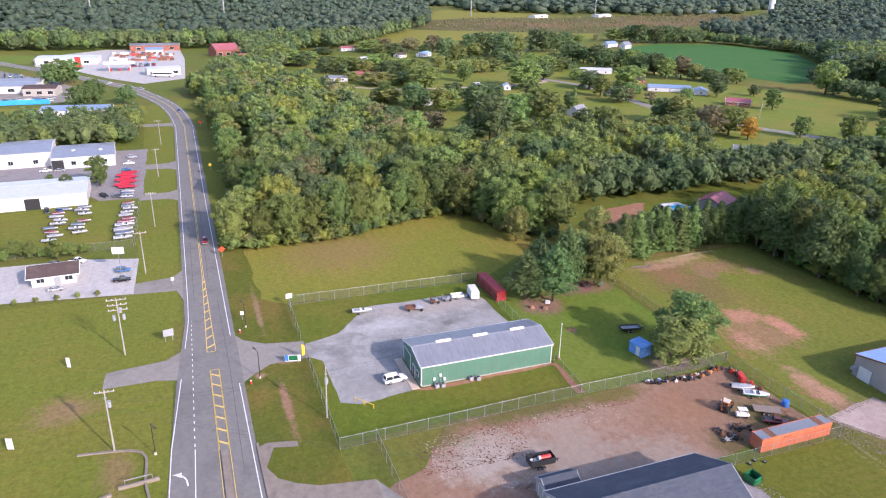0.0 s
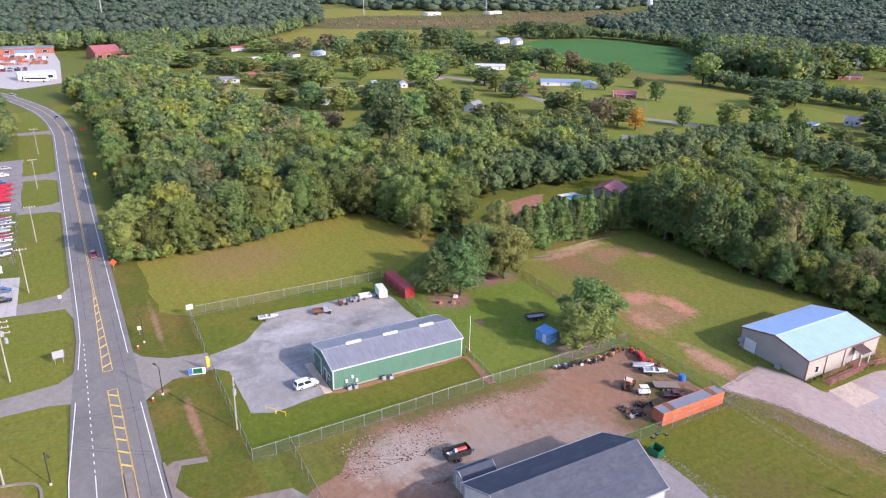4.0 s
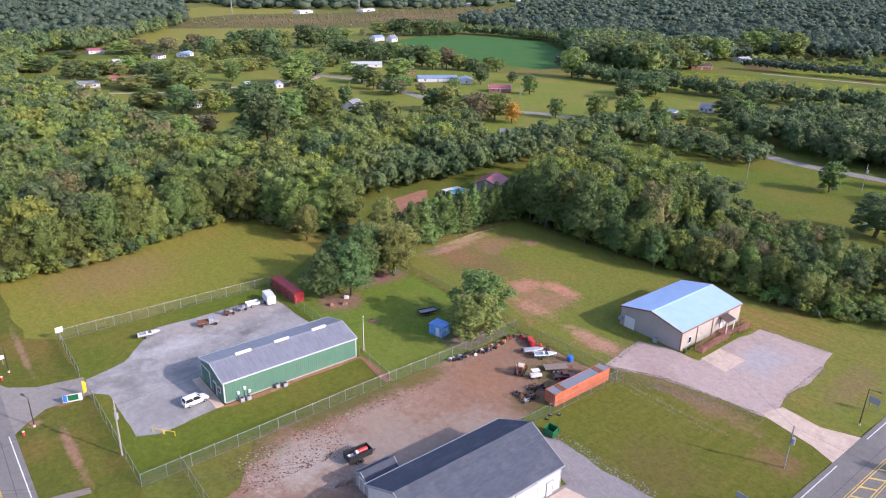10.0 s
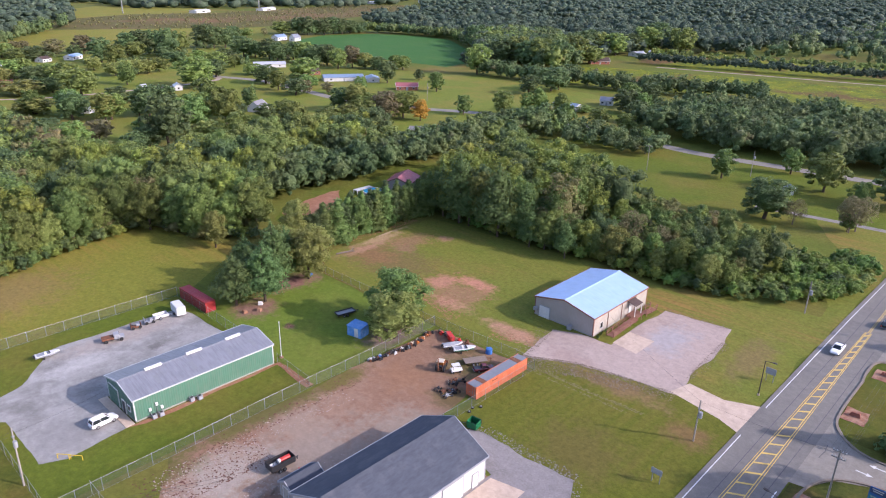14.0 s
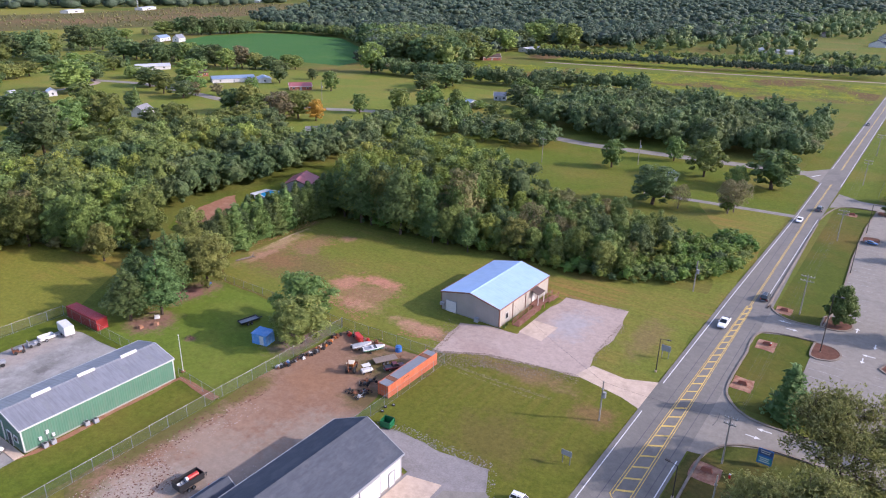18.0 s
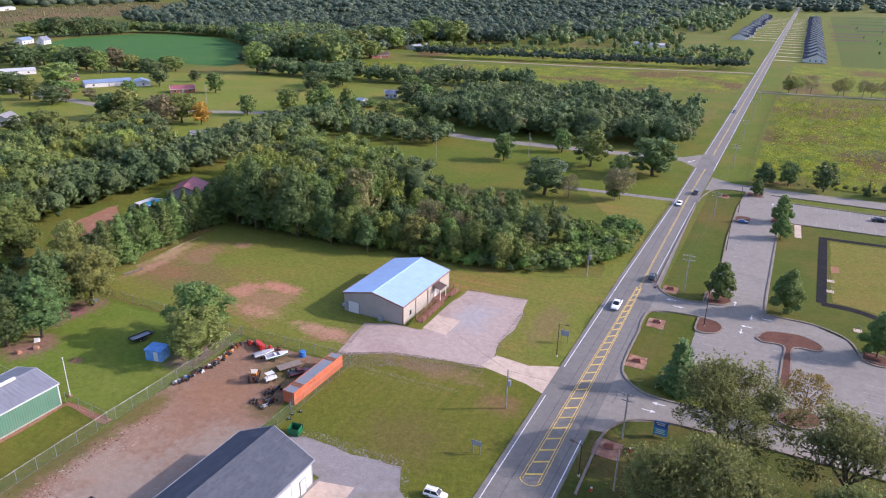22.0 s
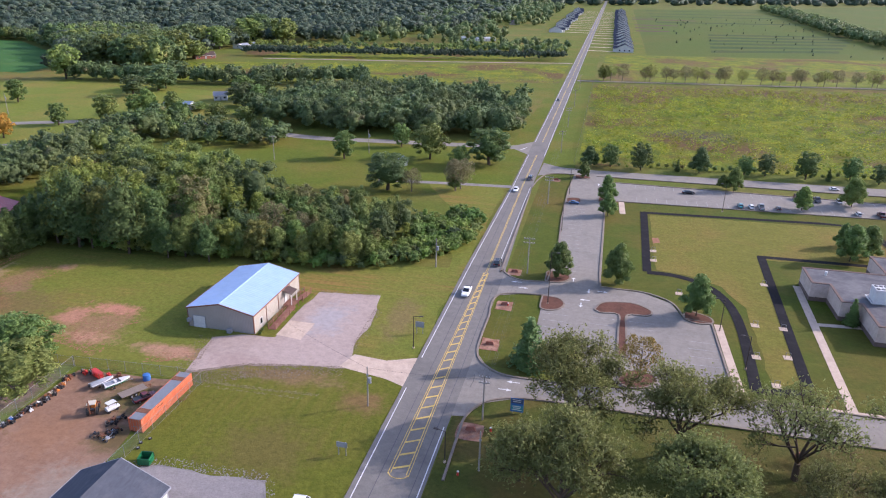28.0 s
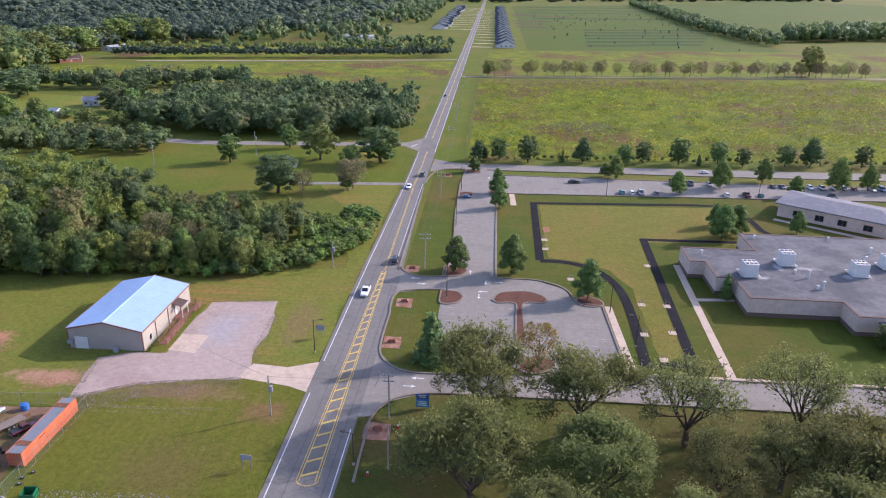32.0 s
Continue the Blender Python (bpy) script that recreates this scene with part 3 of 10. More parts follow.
patch("meadow", [(-124, 5), (-157, 5), (-158, 27), (-163, 42), (-168, 57), (-168, 68), (-150, 72), (-138, 76), (-124, 57)], "meadow", 0.02, "mown tan and green meadow", 1.0)
patch("lawn_west", [(-70, -7), (-138, -5), (-138, -60), (-70, -60)], "lawn_pale", 0.02, "yellowish green mown lawn", 0.3)
patch("verge_main", [(-122, -4.5), (-340, -4), (-360, -10), (-352, -16), (-204, -13.2), (-138, -13)], "lawn_pale", 0.035, "mown verge beside the main road", 0.2)
patch("verge_woods", [(-157, 4.2), (-300, 4.2), (-360, -3), (-372, 2), (-330, 14), (-240, 19), (-157, 14)], "lawn_pale", 0.022, "mown verge between road and woods", 0.4)
patch("lawn_verge", [(-20, 4), (-157, 4), (-157, 9.5), (-128, 10.5), (-124, 15), (-20, 15)], "verge", 0.025, "green roadside verge with bare clay", 0.9)
patch("lawn_yard", [(-78.4, 15.2), (-123, 15.2), (-123, 53.6), (-78.4, 53.6)], "lawn", 0.03, "green mown lawn inside a fence")
patch("lawn_bright", [(-78.4, 53.8), (-122, 53.8), (-121, 81.5), (-78.4, 81.5)], "lawn_bright", 0.03, "bright green mown lawn", 0.4)
patch("field_back", [(-78, 82), (-112, 82.3), (-121, 88), (-122, 124), (-100, 126), (-60, 131), (-28, 138), (-26.2, 58), (-36, 60), (-57, 82.5)], "back_field", 0.03, "mown field with bare red clay patches", 0.6)
patch("lawn_corner", [(-26.4, 8), (-26.4, 92), (-37, 92.5), (-60, 85), (-57.5, 63), (-46, 61), (-36, 57), (-33, 8)], "lawn_dry", 0.04, "mown lawn with dry streaks", 0.2)
patch("roadside_west", [(-26.3, 90), (-26.3, 203), (-50, 200), (-34, 172), (-30, 138), (-37, 95)], "back_field", 0.045, "green grass verge", 0.9)
patch("lawn_farm", [(-26, 203), (-26, 252), (-108, 246), (-150, 244), (-150, 196), (-113, 190), (-70, 180), (-48, 190)], "lawn", 0.03, "open lawn before woods", 0.5)
patch("pasture_north", [(-172, 150), (-176, 250), (-160, 262), (-150, 330), (-300, 345), (-340, 320), (-440, 330), (-540, 300), (-560, 180), (-520, 90), (-420, 60), (-310, 60), (-240, 80), (-200, 90)], "lawn_pasture", 0.02, "green pasture round farmhouses", 2.0, 12)
patch("hay_field", [(-325, 122), (-322, 182), (-362, 195), (-372, 118)], "lawn_pasture", 0.04, "pale mown hay field", 1.5)
patch("crop_field", [(-338, 357), (-344, 384), (-409, 457), (-482, 511), (-536, 512), (-572, 494), (-586, 440), (-558, 385), (-503, 369), (-445, 363), (-389, 351)], "soy", 0.06, "deep green crop field", 1.0, 8)
patch("weed_field_west", [(-28, 430), (-28, 520), (-120, 492), (-215, 462), (-275, 445), (-300, 400), (-262, 360), (-175, 375), (-103, 404)], "goldenrod", 0.05, "yellow-green field of tall weeds", 1.5, 8)
patch("pale_strip", [(-27, 372), (-27, 428), (-100, 400), (-140, 388), (-128, 366)], "lawn", 0.045, "mown strip beside a weed field")
patch("weed_field_east", [(-7, 238), (-7.5, 436), (420, 512), (420, 300), (150, 252)], "goldenrod", 0.05, "yellow-green field of tall weeds", 0.8, 6)
patch("weed_field_far", [(-6, 448), (-3, 606), (420, 690), (420, 524)], "goldenrod", 0.05, "yellow-green weed field", 1.0, 8)
patch("orchard_field", [(-27, 545), (-27, 640), (-250, 575), (-300, 540), (-262, 486), (-120, 512)], "goldenrod", 0.047, "yellow-green grass under an orchard", 1.0, 8)
patch("nursery_field", [(30, 618), (36, 1500), (330, 1700), (252, 920), (270, 735), (262, 665)], "crop_rows", 0.06, "striped green nursery field", 1.0, 12)
for k in range(6):
    y = 664 + 40 * k
    patch("nursery_strip", [(86 + 4 * k, y), (200 + 14 * k, y + 42), (205 + 14 * k, y + 64), (88 + 4 * k, y + 22)], "crop_strip", 0.09, "dark green nursery row", 0.6, 8)
for y, x1 in ((892, 66), (948, 62), (1006, 84), (1140, 120), (1180, 60)):
    patch("bare_plot", [(28, y), (x1, y + 8), (x1 + 2, y + 26), (28, y + 18)], "plot_brown", 0.10, "bare brown plot behind new houses", 0.6, 8)
for y in (1080, 1240, 1330, 1450):
    patch("nursery_strip", [(60, y), (300, y + 60), (304, y + 84), (60, y + 24)], "crop_strip", 0.09, "dark green nursery row", 0.8, 12)
patch("far_crop", [(262, 900), (330, 1700), (900, 2400), (1300, 1200), (500, 760)], "crop_rows", 0.07, "pale green crop field far off", 2.0, 20)
patch("scrub_field", [(-930, 320), (-986, 418), (-964, 531), (-1039, 725), (-1096, 898), (-1027, 990), (-877, 846), (-796, 652), (-716, 460), (-706, 361), (-785, 256), (-764, 196)], "scrub", 0.05, "brown and olive scrub field", 3.0, 15)
patch("scrub_meadow", [(-757, 194), (-774, 264), (-704, 445), (-639, 404), (-656, 335), (-596, 206), (-606, 148)], "meadow", 0.06, "pale dry meadow", 3.0, 10)
patch("field_beyond", [(-1130, 385), (-1260, 505), (-1200, 590), (-1010, 560), (-975, 440), (-940, 335)], "meadow", 0.04, "pale mown field far off", 3.0, 15)
patch("lawn_school", [(-17, 99.2), (-17, 223), (3, 223), (3, 197.5), (160, 206), (160, 100)], "shade_lawn", 0.03, "green school lawn")
patch("playing_field", [(15, 149), (21, 148), (28, 143), (31, 134), (31, 104), (36, 108), (39.5, 162), (70, 163), (70, 192), (15, 188.5)], "school_field", 0.035, "dry playing field inside a walking track", 0.5)
patch("lawn_south", [(-17, 60), (-17, 91), (160, 91), (160, 20), (-10, 20)], "lawn_grove_shaded", 0.03, "olive lawn under pecan trees, its colour darkened for their shade")
patch("verge_east", [(-18.5, 231), (-18.5, 640), (-8, 640), (-7.5, 232)], "lawn", 0.035, "mown roadside verge")
patch("verge_west", [(-25, 260), (-25, 372), (-31, 372), (-33, 258)], "lawn", 0.035, "mown roadside verge")
patch("house_lawns", [(-18, 612), (-18, 1700), (34, 1700), (30, 616)], "lawn", 0.05, "lawns before a row of houses")
patch("house_lawns_west", [(-26, 540), (-26, 1700), (-120, 1700), (-70, 700), (-60, 560)], "lawn", 0.05, "lawns beside the road")
patch("yard_clearing", [(-142, 92), (-146, 118), (-142, 138), (-150, 176), (-160, 172), (-160, 130), (-158, 104), (-150, 94)], "lawn", 0.03, "small back yard in the woods", 0.8)
patch("yard_dirt", [(-152, 97.5), (-156.5, 109), (-159, 119), (-158, 122), (-147.5, 113), (-145, 105), (-146.5, 100), (-145.6, 96)], "clay", 0.05, "bare red clay back yard", 0.8, 2)
patch("sand_patch", [(-142.5, 95), (-143.5, 100), (-147.5, 99), (-147, 94.5)], "gravel", 0.065, "pale sand patch", 0.5, 1.5)

# bare clay, gravel and dirt of the yards
patch("yard_ground", [(-77.6, 30), (-78.2, 47), (-77.8, 80.5), (-61.5, 82.3), (-58.6, 64), (-58, 56), (-44, 57), (-44, 8), (-62, 8), (-70, 24)], "dirt", 0.045, "bare dirt and gravel storage yard", 0.9, 2)
patch("yard_drive_gravel", [(-58.3, 60.5), (-52, 64), (-44, 63.5), (-37, 64.5), (-34, 58), (-34, 30), (-45, 30), (-45, 57.5)], "gravel_grey", 0.055, "grey gravel apron", 0.7, 1.5)
patch("yard_slab", [(-44.9, 34), (-44.9, 57.2), (-40.2, 58.3), (-39, 34)], "concrete", 0.07, "pale concrete slab")
patch("yard_asphalt", [(-39, 34), (-39.6, 57.5), (-35, 60.5), (-30, 57), (-26.2, 54), (-26.2, 34)], "asphalt_lot", 0.075, "grey asphalt apron", 0.2, 2)
patch("gravel_lot", [(-60.7, 84.3), (-63, 96.5), (-58, 98.6), (-52.6, 98.8), (-52.4, 118.4), (-39.7, 119.9), (-38.2, 113.6), (-37.6, 98), (-36.9, 92.6), (-43.7, 91), (-53, 89), (-58.5, 85.5)], "gravel", 0.06, "pale pinkish gravel car park", 0.7, 1.5)
patch("entry_lawn", [(-56, 98.9), (-52.7, 98.8), (-52.7, 117.5), (-56, 117.5)], "lawn", 0.075, "narrow grass bed at the wall", 0.15, 1.5)
patch("concrete_pad", [(-52.6, 99.8), (-47.7, 99.2), (-47.6, 105.5), (-52.6, 105.5)], "concrete", 0.085, "pale concrete parking pad")
patch("concrete_drive", [(-38, 92.6), (-36.9, 97), (-31, 96.4), (-26.2, 98.6), (-26.2, 89.6), (-29.5, 91)], "concrete", 0.08, "pale concrete driveway")
patch("gravel_yard", [(-103.2, 15.2), (-107.4, 15.6), (-109.5, 22), (-113, 25), (-118, 29), (-118, 51), (-114, 52.3), (-97.4, 53), (-97.4, 30), (-88, 30), (-86.6, 20.5), (-88, 17.5), (-101, 17.3)], "lot", 0.05, "pale weathered gravel and asphalt yard", 0.35, 1.5)
patch("clay_strip", [(-87.9, 28.8), (-86.9, 31), (-87.4, 53.4), (-78.6, 52.6), (-78.6, 54.1), (-88, 54.2)], "clay", 0.055, "red clay strip along a wall", 0.35, 1.0)


def flakes(name, rows, mat, label, seed, sizes=(0.08, 0.34), z=0.125):
    """Loose stones and crumbs strewn beside lines: rows of a line's two ends, how far they stray to either side, and how many."""
    rng = np.random.default_rng(seed)
    g = Geo()
    for (x0, y0), (x1, y1), lo, hi, count in rows:
        d = Vector((x1 - x0, y1 - y0))
        side = Vector((-d.y, d.x)).normalized()
        for k in range(count):
            t, off = rng.uniform(), lo + (hi - lo) * rng.uniform() ** 1.6
            p = Vector((x0, y0)) + d * t + side * off
            r, n = rng.uniform(*sizes) * rng.uniform(0.5, 1.0), 5
            ring = [(p.x + r * rng.uniform(0.6, 1.3) * math.cos(a), p.y + r * rng.uniform(0.6, 1.3) * math.sin(a), z - 0.03) for a in (2 * math.pi * q / n for q in range(n))]
            g.add(ring + [(p.x, p.y, z + 0.02 * rng.uniform())], [(q, (q + 1) % n, n) for q in range(n)])
    return setting(name, g, mat, label, "stuff", "gravel")


flakes("gravel_spill", [((-61, 84.2), (-53, 89), 0.6, -4.2, 900), ((-53, 89), (-43.7, 91), 0.6, -3.8, 900), ((-43.7, 91), (-37, 92.4), 0.4, -2.4, 300), ((-37.6, 98), (-38.5, 114), 0.5, -1.2, 260), ((-39.7, 119.9), (-52, 118.6), 0.3, -1.0, 150), ((-63, 96.5), (-60.7, 84.3), 0.6, -2.5, 260)], "gravel_spilt", "pale gravel strewn over the lawn edge", 61, (0.05, 0.17))
flakes("clay_crumbs", [((-92, 86), (-82, 100), -4, 4, 500), ((-88, 90), (-78, 87), -2, 2, 300), ((-124.5, 96), (-124.5, 120), -1.6, 1.2, 350), ((-118, 104), (-110, 114), -3, 3, 200), ((-70, 87), (-62, 90), -1.5, 1.5, 200)], "clay", "crumbs of red clay in thin grass", 62, (0.06, 0.24), 0.07)
flakes("yard_stones", [((-71, 26), (-70.5, 40), -4.0, 4.5, 1100), ((-66, 34), (-60, 46), -3, 3, 260), ((-74, 40), (-73, 56), -2.0, 2.0, 260)], "gravel", "pale stones scattered over the dirt yard", 63, (0.05, 0.15), 0.085)
flakes("yard_leaves", [((-72, 24), (-71, 40), -3.5, 4.0, 700), ((-75.5, 34), (-75.5, 60), -1.6, 1.8, 300), ((-64, 72), (-59, 80), -3, 3, 160)], "pine_straw", "brown leaf litter on the dirt", 64, (0.06, 0.20), 0.085)
flakes("apron_spill", [((-58.3, 60.5), (-52, 64), -0.4, 1.2, 220), ((-52, 64), (-37, 64.5), -0.4, 1.4, 380), ((-37, 64.5), (-33, 57), -0.3, 1.0, 120)], "gravel_grey", "grey gravel strewn along the apron", 65, (0.05, 0.15), 0.10)
flakes("track_wear", [((-58.6, 83.2), (-47, 83.4), -0.35, 0.35, 300), ((-47, 83.4), (-38, 84.1), -0.3, 0.3, 180), ((-58.2, 81.9), (-40, 82.6), -0.25, 0.25, 140)], "plot_pale", "pale worn wheel track in the lawn", 66, (0.06, 0.20), 0.075)
# roads
bend = smooth_line([(-300, 0.3), (-326, -1.7), (-345, -4.4), (-361, -8), (-385, -15.5), (-415, -27.5), (-450, -49), (-485, -72), (-530, -104), (-600, -150)])
west = [(-12, 0.2), (-60, 0.2), (-75, 0.2), (-100, 0.2), (-122, 0.3), (-200, 0.3)] + bend
R = Geo()
ribbon(R, west[4:], 8.2, 0.10)
R.add([(-12, -8, 0.10), (-70, -7.2, 0.10), (-100, -5.6, 0.10), (-122, -3.8, 0.10), (-122, 4.4, 0.10), (-12, 4.6, 0.10)], [tuple(range(6))[::-1]])
setting("road", R, "asphalt", "grey worn asphalt main road")
R = Geo()
R.add([(-26.4, -40, 0.105), (-16.8, -40, 0.105), (-17.2, 90, 0.105), (-17.4, 140, 0.105), (-18.9, 205, 0.105), (-18.6, 300, 0.105), (-18.6, 2400, 0.105), (-25.0, 2400, 0.105), (-25.2, 205, 0.105), (-26.2, 140, 0.105)], [tuple(range(10))])
setting("road_north", R, "asphalt", "straight grey asphalt road with faded lanes")
lane = Geo()
ribbon(lane, smooth_line([(-24.8, 257.5), (-30, 256.5), (-47, 254.2), (-80, 250.6), (-108, 248), (-135, 252.5), (-160, 257.5), (-189, 252.5), (-220, 242), (-239, 232.5), (-283, 220.5), (-315, 222.3), (-358, 224), (-385, 215.5), (-400, 210)]), 6.0, 0.08)
lane.add([(-24.9, 246, 0.084), (-24.9, 268, 0.084), (-31, 259.4, 0.084), (-31, 253.4, 0.084)], [(0, 1, 2, 3)])
setting("side_road", lane, "asphalt_lot", "narrow grey country road")
lane = Geo()
ribbon(lane, smooth_line([(-392, 212), (-378, 205), (-372, 167), (-374, 116), (-386, 90)]), 3.2, 0.07)
setting("farm_lane", lane, "gravel", "pale gravel farm lane")
lane = Geo()
ribbon(lane, smooth_line([(-24.6, 204), (-40, 202.5), (-57, 200.5), (-66, 199)]), 2.6, 0.07)
setting("driveway_farm", lane, "gravel_grey", "gravel driveway over the lawn")
lane = Geo()
ribbon(lane, [(-18, 444.5), (60, 458.5), (420, 520)], 4.0, 0.08)
setting("lane_north", lane, "gravel", "pale lane lined with young trees")
lane = Geo()
ribbon(lane, [(-26, 535), (-120, 507), (-245, 478)], 3.2, 0.08)
setting("lane_weeds", lane, "gravel", "pale farm track between fields")
patch("yard_entrance", [(-98, 4.2), (-100, 6), (-102.4, 9), (-102.6, 15.4), (-108.4, 15.4), (-109.6, 9), (-112, 5.6), (-114.6, 4.2)], "asphalt_lot", 0.09, "asphalt yard entrance")
patch("drive_west", [(-112, -3.9), (-109, -7), (-107.8, -16), (-103, -16.2), (-103, -8.4), (-102, -5)], "asphalt_lot", 0.09, "asphalt driveway stub")
patch("drive_office", [(-147.5, -3.6), (-144, -5.6), (-142.8, -13), (-137.5, -13), (-136.8, -5), (-131.5, -3.7)], "asphalt_lot", 0.09, "asphalt driveway")
for x, w, y in ((-204, 5.5, -14), (-238, 6.0, -14), (-306, 5.0, -18)):
    patch("drive_shop", [(x + w, -3.7), (x + w * 0.6, -6), (x + w * 0.5, y), (x - w * 0.5, y), (x - w * 0.6, -6), (x - w, -3.7)], "asphalt_lot", 0.09, "asphalt driveway")
patch("corner_pavement", [(-70, 4.4), (-81, 4.5), (-81.8, 5.8), (-80.9, 9.8), (-79.6, 9.8), (-80.4, 6.6), (-76.6, 5.2), (-74, 6.3), (-72.4, 8.3), (-71, 11), (-69.8, 18), (-60, 18), (-60, 4.4)], "kerb", 0.11, "pinkish concrete pavement corner")
patch("entrance_slab", [(-71, 11), (-69.8, 18), (-64, 21), (-56, 21), (-56, 4.6), (-66, 4.6)], "asphalt_lot", 0.10, "asphalt yard driveway")

# left-hand business lots
patch("office_lot", [(-137.8, -13), (-157, -12.6), (-160, -24), (-161, -60), (-140, -60), (-140.6, -36)], "concrete_grey", 0.06, "pale concrete car park")
patch("boat_yard", [(-166, -13), (-204, -13), (-204, -22), (-196, -60), (-166, -60)], "lawn_pale", 0.045, "grass boat yard")
patch("shop_lot", [(-204, -13), (-246, -13), (-264, -13), (-264, -90), (-215, -90), (-215, -30), (-204, -24)], "gravel_grey", 0.06, "grey gravel business lot", 0.4)
patch("field_strip", [(-332, -14), (-354, -16), (-358, -30), (-361, -100), (-346, -100), (-343, -40)], "meadow", 0.05, "bare tan field strip", 0.6)
patch("car_lot", [(-372, -40), (-395, -40), (-440, -62), (-500, -104), (-490, -130), (-372, -130)], "asphalt_lot", 0.06, "grey car dealer lot")
patch("store_lot", [(-424, -18), (-440, 4), (-540, 6), (-600, 4), (-610, -50), (-560, -92), (-512, -84), (-484, -57), (-450, -38)], "concrete_grey", 0.06, "grey store car park")
patch("grass_wedge", [(-530, -90), (-575, -92), (-600, -150), (-530, -120)], "lawn_bright", 0.07, "green grass wedge")

# school car parks and paths
patch("school_drive", [(-17.3, 84), (-15.3, 84.4), (-13.1, 88.4), (-9, 90.6), (-4, 91.2), (160, 92), (160, 99.6), (24, 99.2), (12, 98), (-6, 97), (-11.5, 97.2), (-14.5, 99), (-16.6, 102.4), (-17.3, 108)], "asphalt_lot", 0.09, "grey asphalt school drive")
patch("school_entry", [(-17.5, 121), (-17.6, 124), (-16.8, 126.6), (-13, 128.3), (-8, 129), (-8, 136), (-13, 135.2), (-16.3, 137), (-18.1, 140.4), (-18.2, 143)], "asphalt_lot", 0.09, "grey asphalt car park entrance")
patch("car_park", [(-8, 103), (-8, 136), (3.2, 136.2), (11.6, 135.6), (17, 132), (18.8, 125.6), (23.7, 124.8), (24.2, 99.2), (12, 98.2), (7, 98.4), (4, 103)], "asphalt_lot", 0.092, "grey asphalt car park")
patch("car_park_strip", [(-7.8, 136), (-7, 153), (-7.9, 178), (-7.9, 205), (-6.9, 224), (5, 224), (5, 198), (3.3, 195), (3.1, 136)], "asphalt_lot", 0.094, "long grey asphalt parking strip")
patch("car_park_back", [(4.9, 198), (160, 207), (160, 220), (80, 217.6), (4.9, 217.6)], "asphalt_lot", 0.092, "grey asphalt back car park")
patch("back_road", [(-18.6, 219), (-18.3, 236), (-12, 231.6), (0, 231), (160, 238.5), (160, 230), (80, 226), (0, 223.8), (-12, 223.5), (-15, 222)], "asphalt_lot", 0.096, "grey asphalt back road")
T = Geo()
ribbon(T, [(13.6, 190.4), (12.9, 147.4)], 1.9, 0.08)
ribbon(T, smooth_line([(12.9, 147.0), (19, 146.6), (25, 142.6), (28.3, 134), (28.9, 121.7), (27.9, 102)], 1.5), 1.9, 0.084)
ribbon(T, [(13.6, 189.8), (60, 193.8), (71, 193.2), (71.4, 174), (76, 162)], 1.8, 0.088)
ribbon(T, [(36.2, 106), (39.3, 164.0)], 1.9, 0.084)
ribbon(T, [(38.6, 163.6), (63, 164.4)], 1.7, 0.088)
ribbon(T, [(27.8, 102.4), (36.6, 104.2)], 1.8, 0.088)
setting("walking_track", T, "asphalt_dark", "fresh black asphalt walking track")
W = Geo()
ribbon(W, [(43.6, 148), (41.2, 100)], 1.5, 0.09)
ribbon(W, [(42.5, 129.8), (51, 130.6)], 1.3, 0.093)
ribbon(W, [(24.9, 124.8), (25.4, 100)], 1.4, 0.09)
ribbon(W, [(22.4, 99.9), (160, 100.3)], 0.9, 0.096)
ribbon(W, [(78, 184), (97, 170.5)], 1.8, 0.09)
ribbon(W, [(5, 197.6), (7.6, 197.8), (7.9, 187)], 1.6, 0.09)
setting("pavement", W, "concrete", "pale concrete footpaths")

# kerbs
K = Geo()
KW, KH = 0.34, 0.20
for line in (
    smooth_line([(-15.2, 70), (-15.3, 80), (-15.1, 84.6), (-13, 88.7), (-8.6, 90.9), (-3, 91.4)], 1.2),
    [(-3, 91.4), (60, 91.6), (160, 92)],
    smooth_line([(-17.2, 118), (-17.2, 107.6), (-16.6, 102), (-14.4, 98.7), (-11, 96.9), (-4, 96.9), (4, 97.4)], 1.2),
    smooth_line([(-17.3, 118), (-17.6, 123), (-16.8, 126.8), (-13, 128.5), (-7.9, 129)], 1.2),
    smooth_line([(-18.8, 200), (-18.3, 143), (-18, 140), (-16.2, 136.8), (-13, 135.1), (-8, 135.8)], 1.2),
    smooth_line([(-18.9, 205), (-18.0, 214), (-16, 221), (-12, 223.3), (-7, 223.7)], 1.2),
    [(-8, 136), (-7.1, 153), (-8, 178), (-8, 205), (-7, 223.5)],
    smooth_line([(3.2, 195), (2.9, 160), (2.9, 139), (4.2, 136.2), (11.6, 135.8), (17.1, 132.2), (18.9, 125.8)], 1.5),
    [(18.9, 125.6), (23.8, 124.9), (24.4, 100)],
    [(5, 197.9), (160, 206.9)],
    [(5, 217.8), (80, 217.8), (160, 220.2)],
    [(0, 223.6), (80, 225.8), (160, 229.8)],
    [(24.4, 99.4), (160, 99.8)],
    [(-82, 4.6), (-60, 4.9)],
    smooth_line([(-70.5, -8), (-78, -9.4), (-84, -9.6), (-86, -12), (-87, -18)], 1.0),
):
    ribbon(K, line, KW, 0.06, KH)
setting("kerb", K, "kerb", "pale concrete kerbs", "structure", "kerb")


